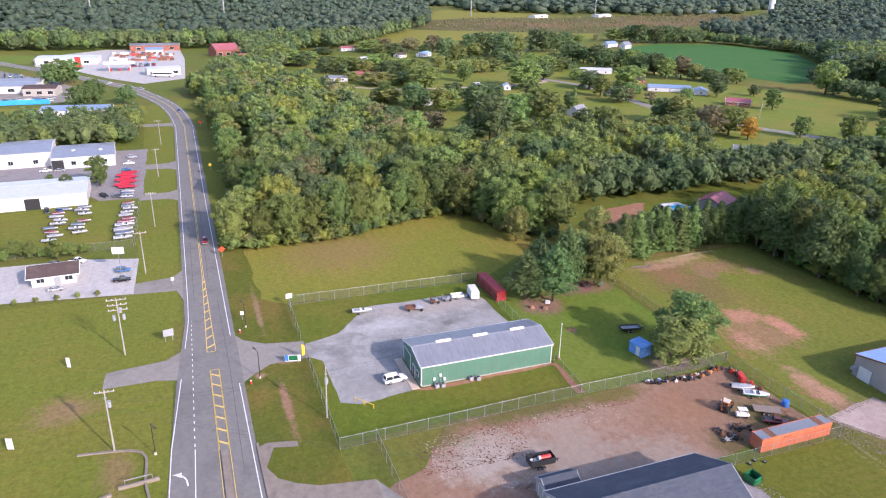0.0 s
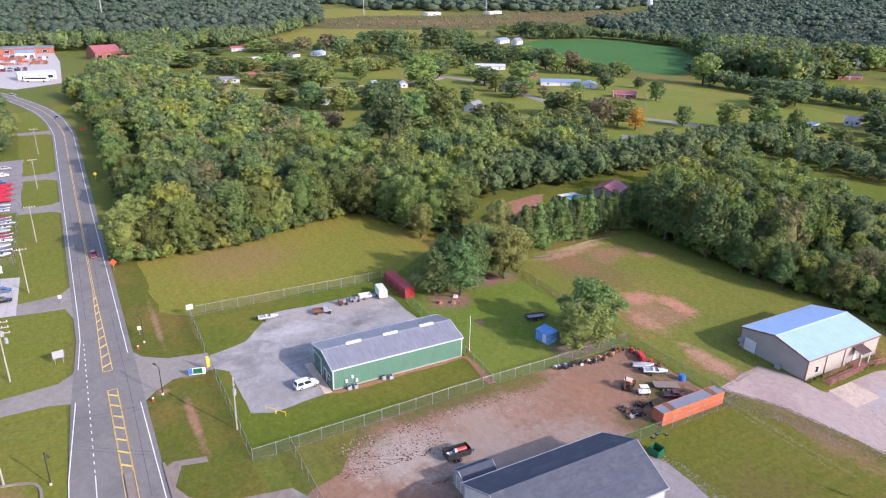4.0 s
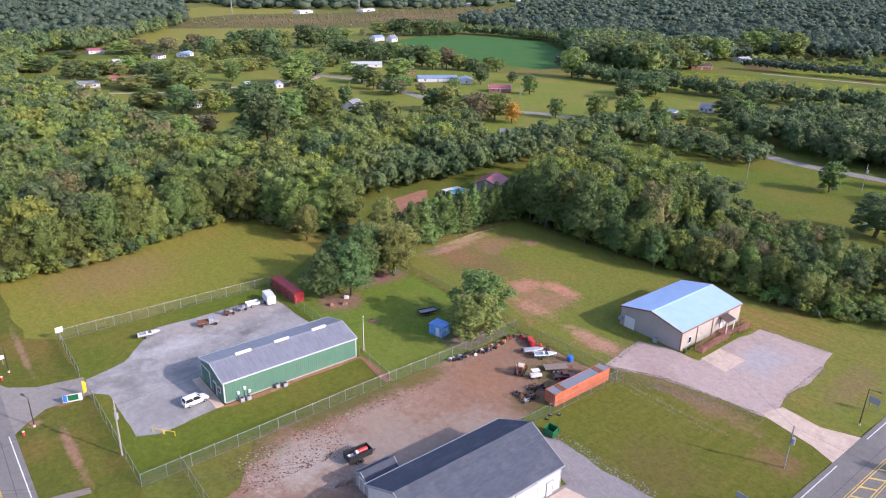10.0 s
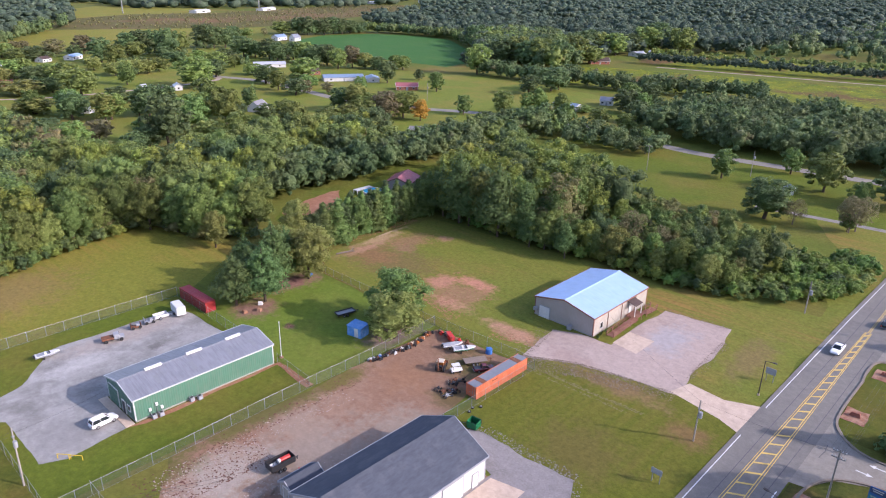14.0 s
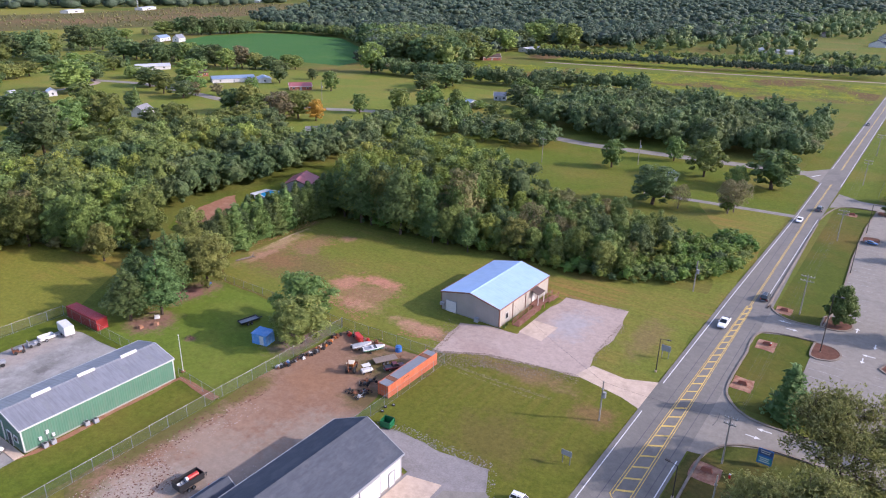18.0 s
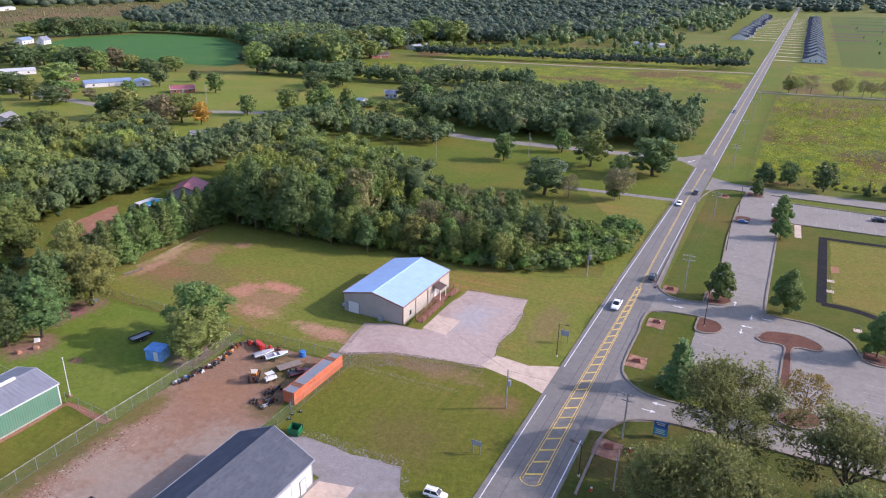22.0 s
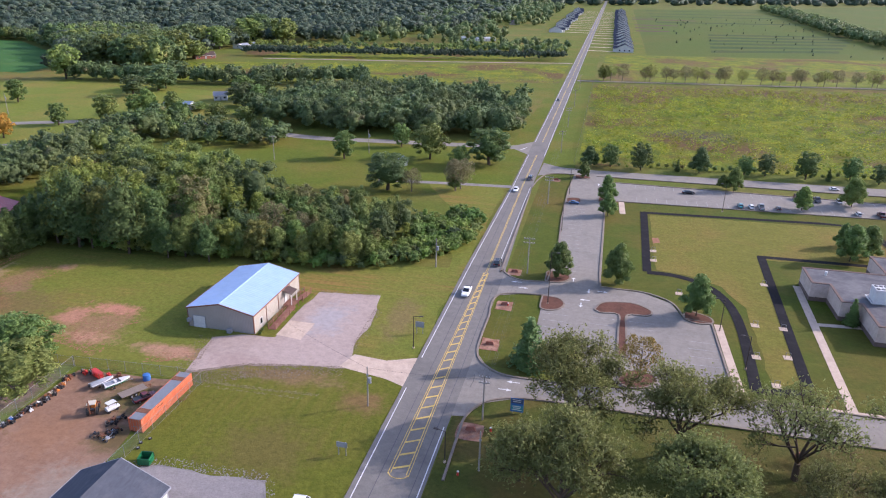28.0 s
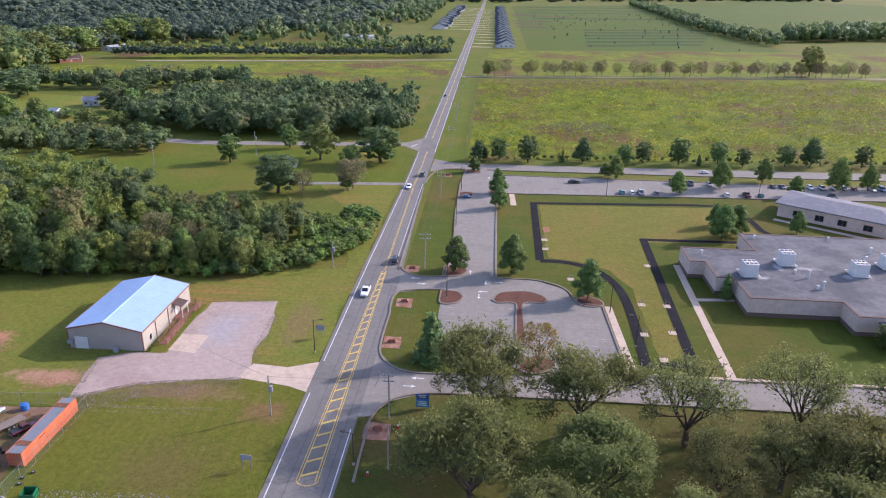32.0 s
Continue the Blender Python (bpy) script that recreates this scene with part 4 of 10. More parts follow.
def island(name, pts, mat, label):
    out = smooth_line(pts + [pts[0]], 0.8)
    g = Geo()
    ribbon(g, out, 0.32, 0.06, 0.21)
    ob = setting(name, g, "kerb", label)
    inner = Geo().add([(x, y, 0.22) for x, y in out[:-1]], [tuple(range(len(out) - 1))])
    part("mulch", inner, mat, ob, "reddish mulch")
    return ob


island("traffic_island", [(2.2, 125), (3.6, 128.4), (7, 129.6), (10, 129.6), (12.9, 127.2), (12.2, 124.9), (8.4, 124.2), (8.1, 118), (8, 108), (6.6, 108), (6.7, 118), (6.7, 124), (3.2, 124)], "pine_straw", "kerbed mulch island in the car park")
island("traffic_island", [(7.4, 102.4), (6.6, 100), (8, 98.4), (10.6, 98.8), (12.6, 101), (12.2, 103), (9.5, 104)], "pine_straw", "rounded kerbed mulch island")
island("traffic_island", [(-8.4, 139.4), (-8.2, 141.4), (-4.3, 141.2), (-3.4, 138.6), (-5.2, 136.2), (-8.2, 136)], "pine_straw", "kerbed mulch island at the entrance")
island("traffic_island", [(-8.2, 128.6), (-5, 128.2), (-3.7, 125.8), (-5, 123), (-8, 122.8)], "pine_straw", "kerbed mulch island at the entrance")
island("traffic_island", [(18.9, 125.4), (19.6, 129), (23.6, 127.4), (23.9, 124.9), (21, 124.2)], "pine_straw", "kerbed mulch corner bed")
island("traffic_island", [(-6.6, 219), (-3, 219.6), (-2, 221.6), (-4, 223), (-6.6, 223)], "pine_straw", "kerbed mulch island")
island("traffic_island", [(-7.6, 192.6), (-4.2, 193.2), (-4.2, 197.4), (-7.6, 197)], "pine_straw", "kerbed mulch island")
island("traffic_island", [(3.2, 195.2), (1.2, 196.6), (1.6, 201), (4.6, 201.6), (5.4, 198.4)], "pine_straw", "kerbed mulch island")
for x, y, w, d in ((-15.4, 139.2, 3.0, 3.2), (-15.1, 122.3, 3.2, 4.0), (-15.3, 106.3, 3.2, 4.4), (-13.9, 81.2, 3.4, 4.0), (-12.4, 215.5, 2.6, 3.2)):
    patch("mulch_bed", [(x - w / 2, y - d / 2), (x + w / 2, y - d / 2), (x + w / 2, y + d / 2), (x - w / 2, y + d / 2)], "clay_bed", 0.075, "worn square bed of red clay and mulch", 0.45, 0.7)

# markings
L = Geo()
Z = 0.125
ribbon(L, [(-70, -6.9), (-84, -6.4), (-101, -4.9), (-102.2, -4.8)], 0.14, Z)
ribbon(L, [(-112, -4.0), (-122, -3.2), (-131, -3.05)], 0.14, Z)
ribbon(L, [(-131, -3.05), (-300, -3.05)], 0.14, Z)
ribbon(L, bend, 0.14, Z, 0.0, 3.35)
ribbon(L, bend, 0.14, Z, 0.0, -3.2)
ribbon(L, [(-66, 4.0), (-86, 3.8), (-98.2, 3.7)], 0.14, Z)
ribbon(L, [(-114.4, 3.6), (-200, 3.3), (-300, 3.4)], 0.14, Z)
dashes(L, (-84, -3.4), (-122, -2.7), 0.13, Z, 0.7, 1.1)
ribbon(L, [(-66, -3.9), (-83.4, -3.4)], 0.13, Z)
ribbon(L, [(-25.5, 56), (-25.6, 89.4)], 0.14, Z)
ribbon(L, [(-25.6, 98.8), (-25.4, 140), (-24.6, 205), (-24.7, 246)], 0.14, Z)
ribbon(L, [(-17.6, 50), (-17.6, 81)], 0.14, Z)
ribbon(L, [(-19.3, 145), (-19.4, 205)], 0.12, Z)
ribbon(L, [(-24.6, 268), (-24.6, 1600)], 0.14, Z)
ribbon(L, [(-19.0, 245), (-19.0, 1600)], 0.14, Z)
ribbon(L, [(-26.6, 256.6), (-28.5, 252.6)], 0.4, Z)
setting("lane_markings", L, "white_line", "white road lines", "structure", "road marking")
L = Geo()
for k in range(9):
    ribbon(L, [(-7.6, 104.5 + 2.75 * k), (-2.6, 104.5 + 2.75 * k)], 0.1, 0.11)
for k in range(6):
    ribbon(L, [(1.6, 108 + 2.75 * k), (6.2, 108 + 2.75 * k)], 0.1, 0.11)
    ribbon(L, [(8.6, 108 + 2.75 * k), (13.2, 108 + 2.75 * k)], 0.1, 0.11)
    ribbon(L, [(18.6, 103 + 2.75 * k), (23.6, 103 + 2.75 * k)], 0.1, 0.11)
for k in range(18):
    ribbon(L, [(-7.0, 143 + 2.8 * k), (-2.2, 143 + 2.8 * k)], 0.1, 0.11)
for k in range(50):
    x = 12 + 2.8 * k
    ribbon(L, [(x, 198.8 + 0.058 * (x - 5)), (x, 203.4 + 0.058 * (x - 5))], 0.1, 0.11)
    ribbon(L, [(x, 213.0), (x, 217.2)], 0.1, 0.11)
for y0 in (-147, -153):
    for k in range(9):
        ribbon(L, [(y0, -16 - 2.8 * k), (y0 - 4.4, -16 - 2.8 * k)], 0.1, 0.08)
setting("stall_markings", L, "stall_line", "faded white parking stall lines", "structure", "road marking")


def arrow(x, y, turn, size=1.0):
    m = pose(x, y, Z, 0, 0, turn)
    pts = [(-0.13, -1.3), (0.13, -1.3), (0.13, 0.3), (0.5, 0.3), (0, 1.3), (-0.5, 0.3), (-0.13, 0.3)]
    g = Geo().add([m @ Vector((a * size, b * size, 0)) for a, b in pts], [tuple(range(7))])
    return g


for x, y, a in ((-9.6, 95.2, 90), (-10.6, 92.8, -90), (-14.2, 134.0, 90), (-12.5, 131.4, -90), (0.8, 133.4, 180), (-0.5, 126.5, 180), (3.6, 133.8, -90), (-2.6, 138.5, 0), (0.8, 214, 0), (0.2, 128.9, 90)):
    setting("arrow_marking", arrow(x, y, a, 0.8), "white_line", "painted white direction arrow", "structure", "road marking")
bent = Geo()
ribbon(bent, smooth_line([(-76.2, -4.5), (-77.6, -4.7), (-78.6, -5.4)], 0.4), 0.22, Z)
bent.add([(-78.0, -5.2, Z), (-79.1, -5.2, Z), (-78.9, -6.3, Z)], [(0, 1, 2)])
setting("arrow_marking", bent, "white_line", "curved white turn arrow", "structure", "road marking")

Y = Geo()
YZ = 0.13


def hatch(geo, line_a, line_b, bars, lw=0.13, bw=0.34):
    ribbon(geo, line_a, lw, YZ)
    ribbon(geo, line_b, lw, YZ)
    for k in range(bars):
        t = (k + 0.5) / bars
        a = Vector(line_a[0]).lerp(Vector(line_a[-1]), t)
        b = Vector(line_b[0]).lerp(Vector(line_b[-1]), t)
        d = (Vector(line_a[-1]) - Vector(line_a[0])).normalized() * 0.55
        ribbon(geo, [tuple(a - d), tuple(b + d)], bw, YZ + 0.002)


hatch(Y, [(-109.8, -0.55), (-141, 0.05)], [(-109.8, 0.85), (-141, 0.45)], 9)
hatch(Y, [(-103.3, -0.35), (-82.2, -0.35)], [(-103.3, 0.95), (-82.2, 0.95)], 7)
for w in (-0.42, 1.02):
    ribbon(Y, [(-103.4, w), (-82, w), (-60, w)], 0.1, YZ)
ribbon(Y, [(-109.6, -0.6), (-109.6, 0.9)], 0.14, YZ)
ribbon(Y, [(-103.5, -0.45), (-103.5, 1.05)], 0.14, YZ)
for w in (-0.14, 0.14):
    ribbon(Y, [(-141, 0.25 + w), (-300, 0.3 + w)], 0.11, YZ)
    ribbon(Y, bend, 0.11, YZ, 0.0, w)
hatch(Y, [(-22.1, 69.8), (-21.55, 137)], [(-20.0, 69.8), (-20.9, 137)], 24)
hatch(Y, [(-22.45, 69.6), (-21.75, 137)], [(-19.65, 69.6), (-20.7, 137)], 0, 0.09)
ribbon(Y, smooth_line([(-22.45, 69.9), (-22.0, 69.2), (-21, 68.9), (-20.1, 69.2), (-19.65, 69.9)], 0.3), 0.12, YZ)
for w in (-0.14, 0.14):
    ribbon(Y, [(-21.2 + w, 137), (-21.9 + w, 205), (-21.8 + w, 246)], 0.11, YZ)
    ribbon(Y, [(-21.8 + w, 268), (-21.8 + w, 1600)], 0.11, YZ)
    ribbon(Y, [(-21.2 + w, 30), (-21.2 + w, 60)], 0.11, YZ)
setting("centre_markings", Y, "yellow_line", "yellow centre lines and hatching", "structure", "road marking")
med = Geo()
ribbon(med, [(-81.8, 0.3), (-60, 0.3)], 0.95, 0.1, 0.16)
setting("median_strip", med, "kerb", "narrow raised concrete median")
seam = Geo()
for x0, x1, y in ((-76, -130, 2.4), (-140, -230, 1.2), (-130, -200, -1.9)):
    ribbon(seam, [(x0, y), ((x0 + x1) / 2, y + 0.25), (x1, y)], 0.10, 0.112)
for x, y0, y1 in ((-23.4, 60, 200), (-18.6, 64, 130), (-16.0, 92, 96)):
    ribbon(seam, [(x, y0), (x + 0.2, (y0 + y1) / 2), (x, y1)], 0.10, 0.118)
setting("road_seams", seam, "patch", "dark tar seams in the asphalt", "structure", "road marking")


# ---- trees ----
ICO_V, ICO_F = None, None


def ico(sub):
    bm = bmesh.new()
    bmesh.ops.create_icosphere(bm, subdivisions=sub, radius=1.0)
    v = np.array([p.co[:] for p in bm.verts])
    f = np.array([[p.index for p in q.verts] for q in bm.faces])
    bm.free()
    return v, f


ICO1, ICO2 = ico(1), ico(2)


def lumps(rng, lobes, core, leaves, size, shrink=0.86, droop=0.0):
    """Triangles of a crown: a rough core in each lobe, and leaf sprays standing off its surface. Lobes: rows of x, y, z, rx, ry, rz."""
    vs, fs, n = [], [], 0
    per, base = leaves, sum(row[3] * row[4] for row in lobes) / len(lobes)
    for k, (x, y, z, rx, ry, rz) in enumerate(lobes):
        c, r = np.array((x, y, z)), np.array((rx, ry, rz))
        if core:
            v, f = ICO2 if k == 0 and len(lobes) > 5 else core
            vs.append(c + v * r * shrink * rng.uniform(0.72, 1.12, (len(v), 1)))
            fs.append(f + n)
            n += len(v)
        if per:
            leaves = max(4, int(per * rx * ry / base))
            d = rng.normal(size=(leaves, 3))
            d /= np.linalg.norm(d, axis=1)[:, None]
            d[:, 2] = np.where(d[:, 2] < -0.45, -d[:, 2], d[:, 2])
            p = c + d * r * rng.uniform(0.80, 1.16, (leaves, 1))
            nrm = d + rng.normal(scale=0.55, size=(leaves, 3))
            nrm /= np.linalg.norm(nrm, axis=1)[:, None]
            u = np.cross(nrm, rng.normal(size=(leaves, 3)))
            u /= np.linalg.norm(u, axis=1)[:, None]
            w = np.cross(nrm, u)
            s = size * rng.uniform(0.6, 1.35, (leaves, 1))
            a, b, e = p + u * s, p - 0.5 * u * s + 0.8 * w * s, p - 0.6 * u * s - 0.75 * w * s
            a[:, 2] -= droop * s[:, 0]
            vs.append(np.stack([a, b, e], 1).reshape(-1, 3))
            fs.append(np.arange(3 * leaves).reshape(-1, 3) + n)
            n += 3 * leaves
    return np.concatenate(vs), np.concatenate(fs)


def tri_mesh(name, v, f, mat):
    me = bpy.data.meshes.new(name)
    me.vertices.add(len(v))
    me.vertices.foreach_set("co", np.ascontiguousarray(v, np.float32).ravel())
    me.loops.add(f.size)
    me.loops.foreach_set("vertex_index", np.ascontiguousarray(f, np.int32).ravel())
    me.polygons.add(len(f))
    me.polygons.foreach_set("loop_start", np.arange(0, f.size, 3, dtype=np.int32))
    me.materials.append(M[mat] if isinstance(mat, str) else mat)
    me.update(calc_edges=True)
    return me


def broad_lobes(rng, h, spread, low=0.20, count=13, small=1.0):
    """Lobes of a rounded, uneven crown: a large body and boughs standing out of it."""
    mid, tall = h * (0.5 + low / 2), h * (0.5 - low / 2)
    rows = [(0, 0, mid - 0.03 * h, spread * 0.70, spread * 0.70, tall * 0.88)]
    for k in range(count):
        t = -0.95 + 1.88 * (k + rng.uniform(0, 1)) / count
        a = k * 2.4 + rng.uniform(-0.6, 0.6)
        reach = spread * math.sqrt(max(0.02 if t > 0 else 0.4, 1 - t * t)) * rng.uniform(0.56, 0.90)
        r = spread * rng.uniform(0.19, 0.36) * small
        rows.append((reach * math.cos(a), reach * math.sin(a), mid + t * tall * 0.86, r, r, r * rng.uniform(0.7, 1.05)))
    return rows


def pine_lobes(rng, h, spread, low=0.28, tiers=7):
    rows = []
    for k in range(tiers):
        t = k / (tiers - 1)
        z = h * (low + (0.93 - low) * t)
        reach = spread * (1 - t) ** 0.75 * rng.uniform(0.75, 1.05) + spread * 0.16
        for j in range(3 if k < tiers - 2 else 1):
            a = 2.1 * j + 1.3 * k + rng.uniform(-0.4, 0.4)
            q = reach * 0.52 if k < tiers - 2 else 0
            r = reach * rng.uniform(0.5, 0.72)
            rows.append((q * math.cos(a), q * math.sin(a), z, r, r, h * 0.085))
    return rows


def cone_lobes(rng, h, spread, low=0.08, tiers=7):
    return [(rng.uniform(-0.15, 0.15), rng.uniform(-0.15, 0.15), h * (low + (0.92 - low) * k / (tiers - 1)), s := spread * ((1 - k / tiers) ** 0.65) * rng.uniform(0.85, 1.1), s, h * 0.12) for k in range(tiers)]


def egg_lobes(rng, h, spread):
    """A dense egg-shaped crown, widest in its lower half."""
    rows = [(0, 0, h * 0.48, spread * 0.72, spread * 0.72, h * 0.38)]
    for k in range(20):
        z = 0.14 + 0.80 * (k + rng.uniform(0, 1)) / 20
        wide = spread * min(1.0, 0.55 + 2.2 * (z - 0.1)) * (1 - max(0, z - 0.35) / 0.68) ** 0.7
        a = k * 2.4 + rng.uniform(-0.4, 0.4)
        r = spread * rng.uniform(0.24, 0.36)
        q = max(0.0, wide - r * 0.55)
        rows.append((q * math.cos(a), q * math.sin(a), h * z, r, r, r * rng.uniform(0.8, 1.2)))
    return rows


def trunk_geo(rng, h, r, limbs=5, spread=2.0, top=0.7):
    g = Geo()
    lean = (rng.uniform(-0.3, 0.3), rng.uniform(-0.3, 0.3))
    mid = (lean[0], lean[1], h * 0.35)
    g.tube((0, 0, -0.1), mid, r, r * 0.75, 7)
    g.tube(mid, (lean[0] * 1.5, lean[1] * 1.5, h * top), r * 0.75, r * 0.25, 6)
    for k in range(limbs):
        a = k * 2.4 + rng.uniform(-0.4, 0.4)
        z = h * rng.uniform(0.30, 0.5)
        q = spread * rng.uniform(0.5, 0.85)
        g.tube((lean[0], lean[1], z), (q * math.cos(a), q * math.sin(a), z + h * rng.uniform(0.15, 0.3)), r * 0.42, r * 0.12, 5)
    return g


def tree_kind(kind, seed, fine=1.0):
    """Meshes of trunk and crown, about ten metres high."""
    rng = np.random.default_rng(seed)
    if kind == "broad":
        sp = rng.uniform(3.3, 4.4)
        return trunk_geo(rng, 10, 0.24, 5, sp), lumps(rng, broad_lobes(rng, 10, sp, 0.07, 30, 0.74), ICO1, int(95 * fine), 0.21 / fine ** 0.5, 0.74)
    if kind == "round":
        sp = rng.uniform(3.2, 3.8)
        return trunk_geo(rng, 10, 0.26, 5, sp), lumps(rng, broad_lobes(rng, 10, sp, 0.04, 30, 0.74), ICO1, int(95 * fine), 0.20 / fine ** 0.5, 0.74)
    if kind == "pine":
        sp = rng.uniform(2.3, 3.0)
        return trunk_geo(rng, 10, 0.2, 4, sp * 0.7, 0.9), lumps(rng, pine_lobes(rng, 10, sp, 0.28, 10), ICO1, int(130 * fine), 0.19 / fine ** 0.5, 0.62)
    if kind == "cone":
        sp = rng.uniform(2.0, 2.6)
        return trunk_geo(rng, 10, 0.2, 0, sp, 0.6), lumps(rng, cone_lobes(rng, 10, sp), ICO2, 110, 0.32)
    if kind == "young":
        sp = rng.uniform(3.4, 4.0)
        return trunk_geo(rng, 10, 0.16, 4, sp * 0.7), lumps(rng, egg_lobes(rng, 10, sp), ICO1, 90, 0.30, 0.85)
    if kind == "sparse":
        sp = rng.uniform(3.6, 4.4)
        return trunk_geo(rng, 10, 0.2, 8, sp), lumps(rng, broad_lobes(rng, 10, sp, 0.22, 20), None, 110, 0.19)
    sp = rng.uniform(4.2, 5.2)
    return trunk_geo(rng, 10, 0.22, 0, sp), lumps(rng, broad_lobes(rng, 10, sp, 0.15, 10), ICO2, 80, 0.5)


LEAVES = {"broad": ("leaf", "leaf_mixed", "leaf_olive"), "round": ("leaf",), "pine": ("leaf_pine",), "cone": ("leaf_pine",), "young": ("leaf_light", "leaf"), "sparse": ("leaf_olive",), "bush": ("leaf_mixed",)}
LABELS = {
    "broad": "broad green deciduous tree with an uneven crown",
    "round": "rounded dark green shade tree",
    "pine": "tall dark green pine tree with a bare lower trunk",
    "cone": "dense conical dark green cedar",
    "young": "young light green planted tree",
    "sparse": "open-crowned tree with thin foliage",
    "bush": "low dense green bush",
}
TREE_NAMES = {"pine": "pine_tree", "cone": "cedar_tree", "young": "young_tree", "round": "shade_tree", "sparse": "thin_tree", "bush": "bush"}
TREES = {}


def tree(kind, x, y, h, leaf=None, seed=None, group="", label="", wide=1.0, name=""):
    """A tree of that height, its meshes shared with others of its kind."""
    seed = int(abs(x * 7.3 + y * 3.1)) % 4 if seed is None else seed
    leaf = leaf or LEAVES[kind][int(abs(x * 1.7 + y * 2.9)) % len(LEAVES[kind])]
    fine = 1.0 if math.hypot(x, y) < 230 else 0.3
    key = (kind, seed, leaf, fine)
    if key not in TREES:
        trunk, (v, f) = tree_kind(kind, 11 + 17 * seed + len(kind), fine)
        TREES[key] = trunk.mesh("trunk", "bark" if kind != "sparse" else "bark_pale"), tri_mesh("crown", v, f, leaf)
    turn = (x * 37.7 + y * 91.3) % 360
    s = h / 10
    m = pose(x, y, 0, 0, 0, turn) @ Matrix.Diagonal((s * wide, s * wide, s, 1))
    ob = thing(name or TREE_NAMES.get(kind, "tree"), label or LABELS[kind], "tree" if kind != "bush" else "bush", m, group)
    part("trunk", TREES[key][0], None, ob)
    part("crown", TREES[key][1], None, ob)
    return ob


def inside(p, poly):
    x, y = p
    hit = False
    for i in range(len(poly)):
        (x0, y0), (x1, y1) = poly[i - 1], poly[i]
        if (y0 > y) != (y1 > y) and x < (x1 - x0) * (y - y0) / (y1 - y0) + x0:
            hit = not hit
    return hit


def fill(poly, step, rng, keep=1.0):
    xs, ys = [p[0] for p in poly], [p[1] for p in poly]
    out = []
    x = min(xs)
    while x < max(xs):
        y = min(ys)
        while y < max(ys):
            p = (x + rng.uniform(-0.42, 0.42) * step, y + rng.uniform(-0.42, 0.42) * step)
            if rng.uniform() < keep and inside(p, poly):
                out.append(p)
            y += step
        x += step
    return out


LOW = {}


def low_tree(kind, seed):
    if (kind, seed) not in LOW:
        rng = np.random.default_rng(100 + seed)
        if kind == "mass":
            LOW[kind, seed] = lumps(rng, broad_lobes(rng, 10, rng.uniform(3.8, 4.6), 0.16, 18, 0.88), ICO1, 52, 0.27, 0.76)
        elif kind == "mid":
            LOW[kind, seed] = lumps(rng, broad_lobes(rng, 10, rng.uniform(3.6, 4.6), 0.14, 11), ICO1, 20, 0.46, 0.82)
        elif kind == "slim":
            LOW[kind, seed] = lumps(rng, broad_lobes(rng, 10, rng.uniform(2.2, 3.2), 0.1, 16, 0.9), ICO1, 64, 0.20, 0.74)
        elif kind == "spire":
            LOW[kind, seed] = lumps(rng, pine_lobes(rng, 10, rng.uniform(2.6, 3.3), 0.2, 5), ICO1, 24, 0.42, 0.85)
        elif kind == "far":
            rows = [(0, 0, 3.6, 4.0, 4.0, 4.6)]
            for k in range(3):
                a, q = 2.1 * k + rng.uniform(-0.6, 0.6), rng.uniform(1.4, 2.6)
                r = rng.uniform(1.5, 2.5)
                rows.append((q * math.cos(a), q * math.sin(a), rng.uniform(5.0, 8.2), r, r, r * rng.uniform(0.7, 1.1)))
            LOW[kind, seed] = lumps(rng, rows, ICO1, 6, 0.8, 0.95)
        elif kind == "fine":
            LOW[kind, seed] = lumps(rng, broad_lobes(rng, 10, rng.uniform(3.4, 4.6), 0.1, 6)[:5 + seed % 3], ICO1, 12, 0.75, 0.95)
        elif kind == "row":
            LOW[kind, seed] = lumps(rng, broad_lobes(rng, 10, 4.0, 0.35, 4), ICO1, 14, 0.9)
        else:
            LOW[kind, seed] = lumps(rng, [(0, 0, 3.0, 4.4, 4.4, 5.0), (3, 1, 4.0, 3.0, 3.0, 3.0)], None, 16, 0.8)
    return LOW[kind, seed]


PALETTES = {
    "wood_shade": (("wood_dark", "wood_mid"), (0.62, 0.38)),
    "wood_mass": (("wood_mass", "wood_yellow", "wood_dark", "wood_brown"), (0.48, 0.22, 0.25, 0.05)),
    "wood_mid": (("wood_mid", "wood_dark", "wood_mass"), (0.50, 0.33, 0.17)),
    "shrub": (("shrub", "wood_mass", "wood_dark", "wood_brown", "wood_yellow"), (0.36, 0.20, 0.24, 0.08, 0.12)),
    "vine": (("vine", "shrub", "wood_yellow", "wood_dark"), (0.50, 0.22, 0.16, 0.12)),
}


